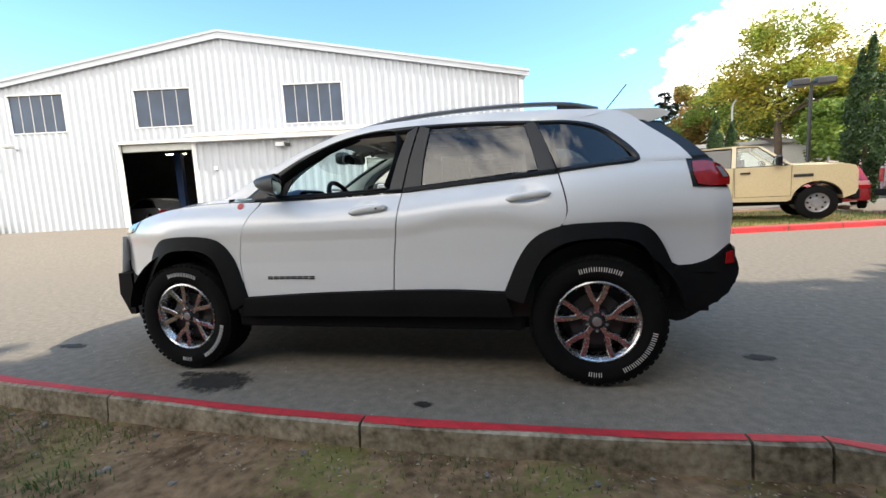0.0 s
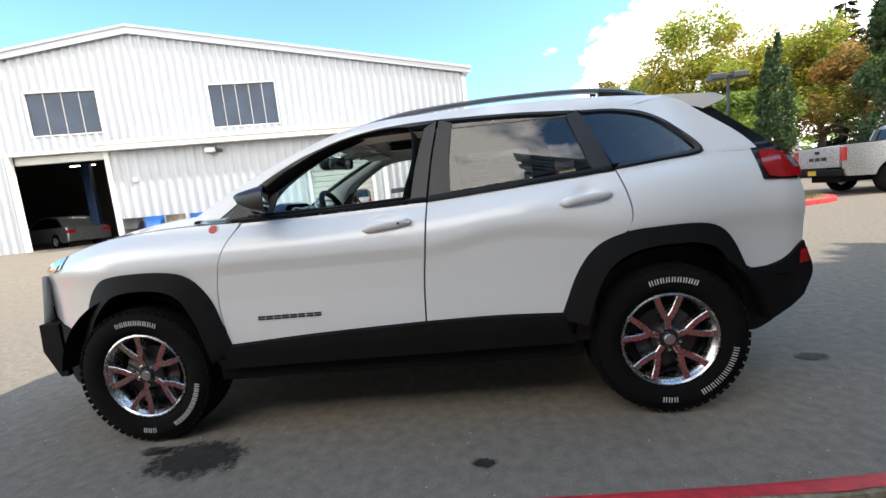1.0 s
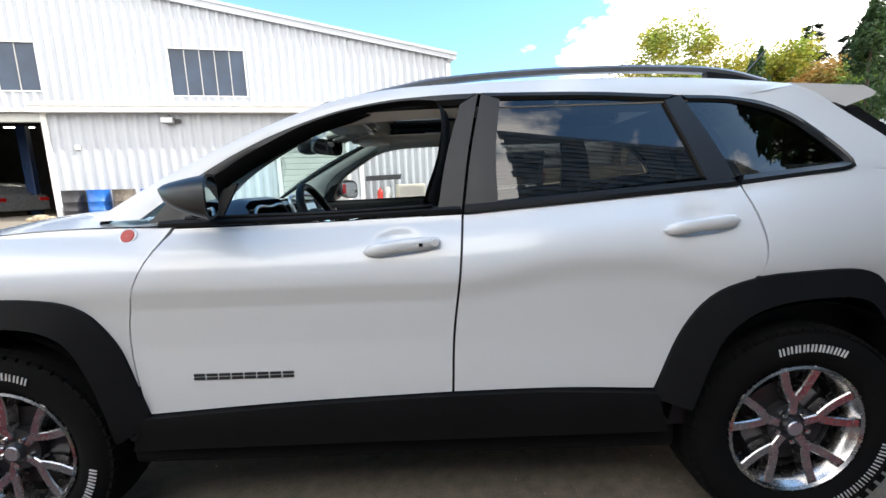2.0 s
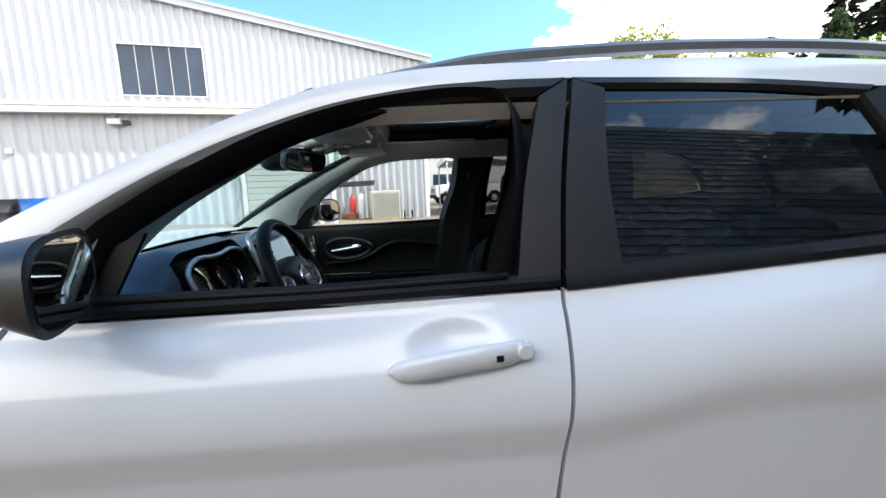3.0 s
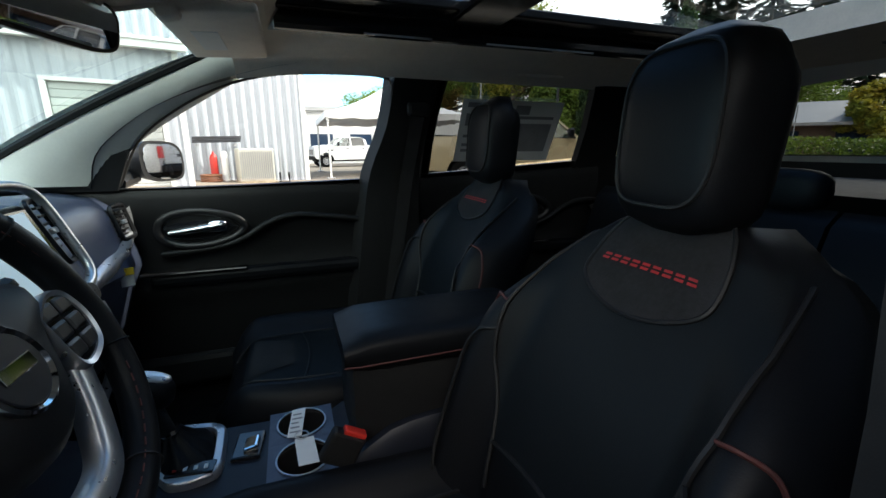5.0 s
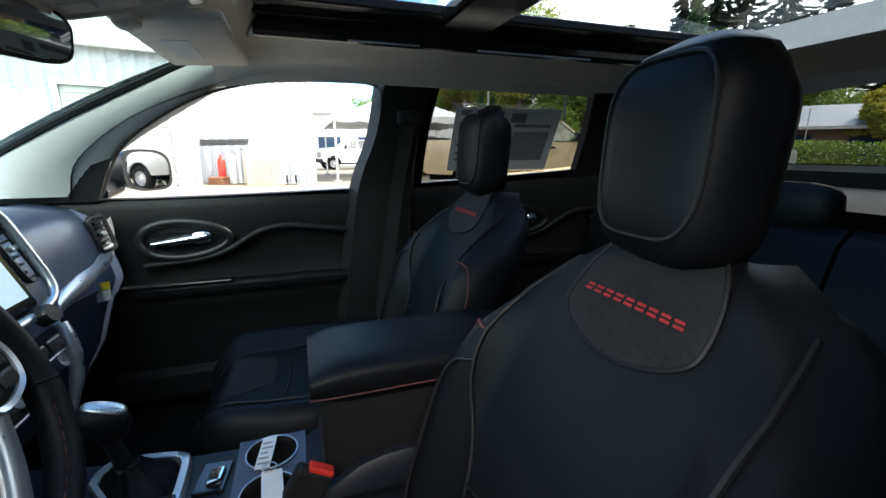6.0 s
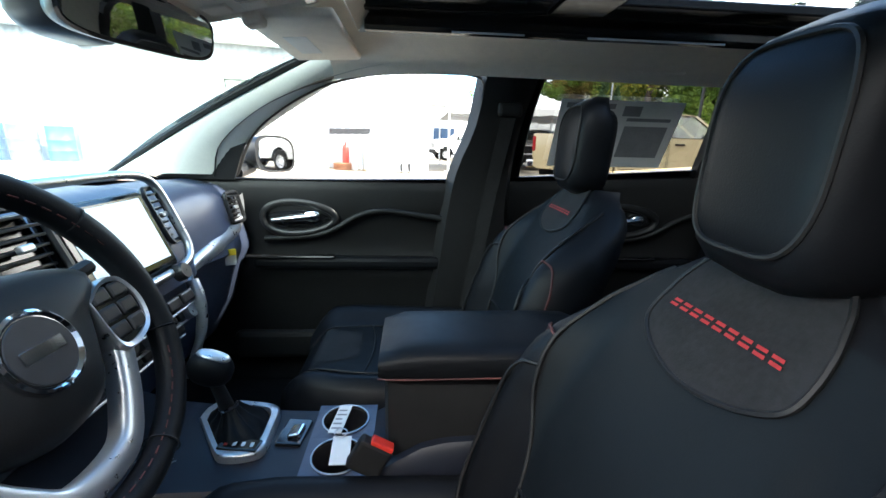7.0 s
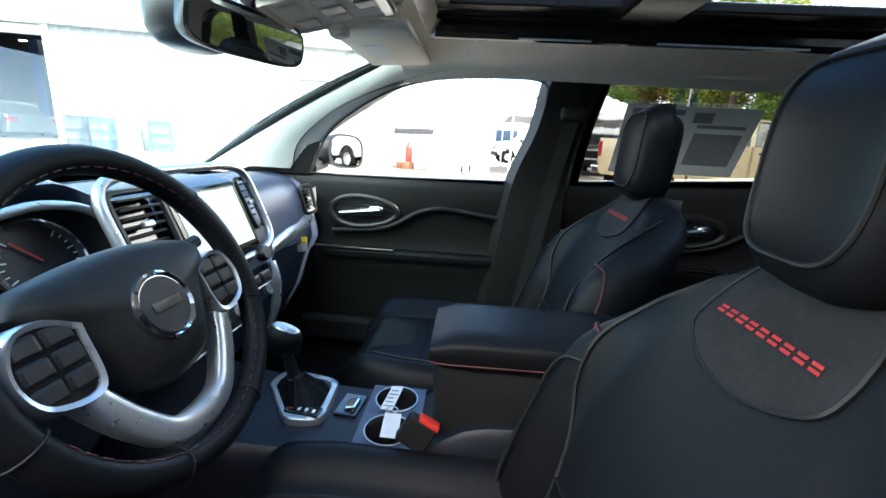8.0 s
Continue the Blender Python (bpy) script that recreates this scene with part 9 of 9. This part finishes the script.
def column_tree(x, y, h, r, label, seed):
    rnd = random.Random(seed)
    t = thing("column_tree", label, "tree", "column trees", pose(x, y, 0.05))
    b = bmesh.new()
    tube(b, [(0, 0, -0.1), (0, 0, h * 0.8)], [0.09, 0.03], 8)
    part("trunk", b, BARK, t)
    b = bmesh.new()
    for k in range(70):
        f = rnd.random()
        z = h * (0.06 + 0.92 * f)
        w = r * math.sin(math.pi * min(1, 0.12 + 0.86 * f) ** 0.9) ** 0.7
        a = rnd.uniform(0, 6.28)
        leafcloud(b, (math.cos(a) * w * 0.62, math.sin(a) * w * 0.62, z), (w * 0.42, w * 0.42, 0.42), 130, 0.075, rnd, 1.5)
    tagged(part("crown", b, CYPRESS, t), kind="stuff")


def polar(az, d, ox=1.0, oy=-3.2):
    return ox + d * math.sin(radians(az)), oy + d * math.cos(radians(az))


column_tree(*polar(32.6, 22.5), 6.1, 0.75, "slim dark green column-shaped tree", 1)
column_tree(*polar(40.5, 20.0), 6.3, 0.95, "slim dark green column-shaped tree", 2)
column_tree(*polar(20.5, 33), 5.6, 0.6, "young slim green column-shaped tree", 3)
column_tree(*polar(22.0, 34), 5.0, 0.6, "young slim green column-shaped tree", 4)
for az, d, h, r, mt, lab, sd in ((26.0, 42, 13.2, 4.8, LEAFYELLOW, "tall broadleaf tree turning yellow and orange", 11), (29.5, 46, 10.8, 4.4, LEAFGREEN, "green broadleaf tree behind the lot", 12), (33.5, 44, 11.8, 4.6, LEAFYELLOW, "tall broadleaf tree turning yellow and orange", 13),
                                 (37.0, 47, 11.2, 4.4, LEAFGREEN, "green broadleaf tree behind the lot", 14), (40.0, 42, 8.6, 3.6, LEAFRED, "broadleaf tree with reddening autumn leaves", 15), (19.0, 52, 12.0, 3.4, LEAFRED, "broadleaf tree with reddening autumn leaves", 16),
                                 (22.6, 50, 12.4, 4.0, LEAFGREEN, "green broadleaf tree behind the lot", 17), (44.5, 40, 9.0, 4.0, LEAFGREEN, "green broadleaf tree behind the lot", 18), (49, 44, 9.5, 4.2, LEAFYELLOW, "tall broadleaf tree turning yellow and orange", 19),
                                 (14.0, 52, 8.0, 3.6, LEAFGREEN, "green broadleaf tree behind the lot", 20), (8.5, 56, 8.0, 4.0, LEAFGREEN, "green broadleaf tree behind the lot", 21), (54, 46, 8.5, 4.0, LEAFGREEN, "green broadleaf tree behind the lot", 22),
                                 (59.5, 30, 4.2, 1.5, LEAFYELLOW, "small broadleaf tree with thin yellowing crown", 23), (66, 52, 9.5, 4.4, LEAFGREEN, "green broadleaf tree behind the lot", 24), (31.5, 38, 6.5, 2.8, LEAFGREEN, "green broadleaf tree behind the lot", 25)):
    broadleaf(*polar(az, d), h * 0.94, r * 0.95, mt, lab, sd)
for az, d, h, r, sd in ((15.3, 62, 13.8, 3.6, 31), (17.0, 64, 14.8, 3.8, 32), (38.8, 66, 18.0, 4.2, 33), (41.5, 68, 16.5, 4.4, 34), (44.5, 64, 21.5, 4.6, 35), (47.0, 62, 23.5, 5.2, 36), (50.0, 64, 22.0, 5.0, 37), (53.0, 62, 23.5, 5.4, 38), (56.5, 64, 22.5, 5.2, 39), (61.0, 66, 17.0, 4.6, 40), (65, 64, 16.0, 4.6, 41), (70, 60, 16.0, 4.6, 42)):
    conifer(*polar(az, d), h, r, "tall dark green conifer on the skyline", sd, 13000, 2.3)
for x, y, h, r, sd in ((13.2, -0.2, 11.2, 4.6, 50), (13.0, -2.9, 16.8, 5.2, 51), (10.8, -2.4, 14.6, 4.2, 53), (16.4, -0.6, 17.2, 4.9, 52), (15.6, -3.1, 18.4, 5.2, 55), (16.0, -5.4, 16.0, 4.0, 56)):
    conifer(x, y, h, r, "tall dark green conifer beside the car park", sd, 26000, 1.7)

# clipped hedge and the low house behind it
b = bmesh.new()
rnd = random.Random(77)
hx0, hy0, hx1, hy1 = 16.6, 10.4, 21.0, 6.2
for _ in range(9000):
    t, q_, z = rnd.random(), rnd.uniform(-0.6, 0.6), rnd.uniform(0, 1.62)
    x, y = hx0 + (hx1 - hx0) * t + 0.69 * q_, hy0 + (hy1 - hy0) * t + 0.72 * q_
    a = Vector((rnd.uniform(-1, 1), rnd.uniform(-1, 1), rnd.uniform(-1, 1))).normalized()
    c = a.cross(Vector((rnd.uniform(-1, 1), rnd.uniform(-1, 1), 1))).normalized()
    p = Vector((x, y, z + 0.05 * math.sin(9 * t)))
    b.faces.new([b.verts.new(v_) for v_ in (p - a * 0.07, p + c * 0.035, p + a * 0.07, p - c * 0.035)])
tagged(obj("hedge", b, LEAFGREEN), "clipped green hedge along the car park", "hedge", kind="stuff")
ho = thing("low_house", "low brown building with a shallow grey roof", "house", "", pose(27.0, 12.5, 0.0, 0, 0, -48))
b = bmesh.new()
box(b, -9, 0, -0.2, 9, 6, 2.4)
BROWNWALL = mat("brown_wall", (0.20, 0.14, 0.10), 0.85, 0, 0.3, 6, 0.2, 30)
part("wall", b, BROWNWALL, ho)
b = bmesh.new()
prism(b, [(-1.0, 2.35), (3.0, 3.6), (7.0, 2.35), (7.0, 2.5), (3.0, 3.8), (-1.0, 2.5)], 19.2, lambda p, q_, h: Vector((-9.6 + h, p, q_)))
part("roof", b, GREYMETAL, ho)
for k in range(5):
    b = bmesh.new()
    box(b, -8 + 3.5 * k, -0.05, 0.9, -6 + 3.5 * k, -0.004, 2.1)
    part("window", b, WINGLASS, ho)

# far green belt that closes the horizon
b = bmesh.new()
rnd = random.Random(5)
for k in range(260):
    a = 2 * math.pi * k / 260 + rnd.uniform(-0.01, 0.01)
    d = rnd.uniform(120, 150)
    h = rnd.uniform(6, 13)
    leafcloud(b, (d * math.cos(a), d * math.sin(a), h * 0.45), (4.5, 4.5, h * 0.55), 60, 1.1, rnd)
tagged(obj("far_woods", b, LEAFGREEN), "distant belt of green woods", "woods", kind="stuff")

# small shrub at the foot of the gable
b = bmesh.new()
sp = at_wall(-10.6, 1.7, 0)
leafcloud(b, (sp.x, sp.y, 0.62 + 0.3), (0.8, 0.6, 0.35), 700, 0.09, random.Random(3))
tagged(obj("shrub", b, LEAFYELLOW), "low green and yellow shrub by the siding", "shrub", kind="stuff")
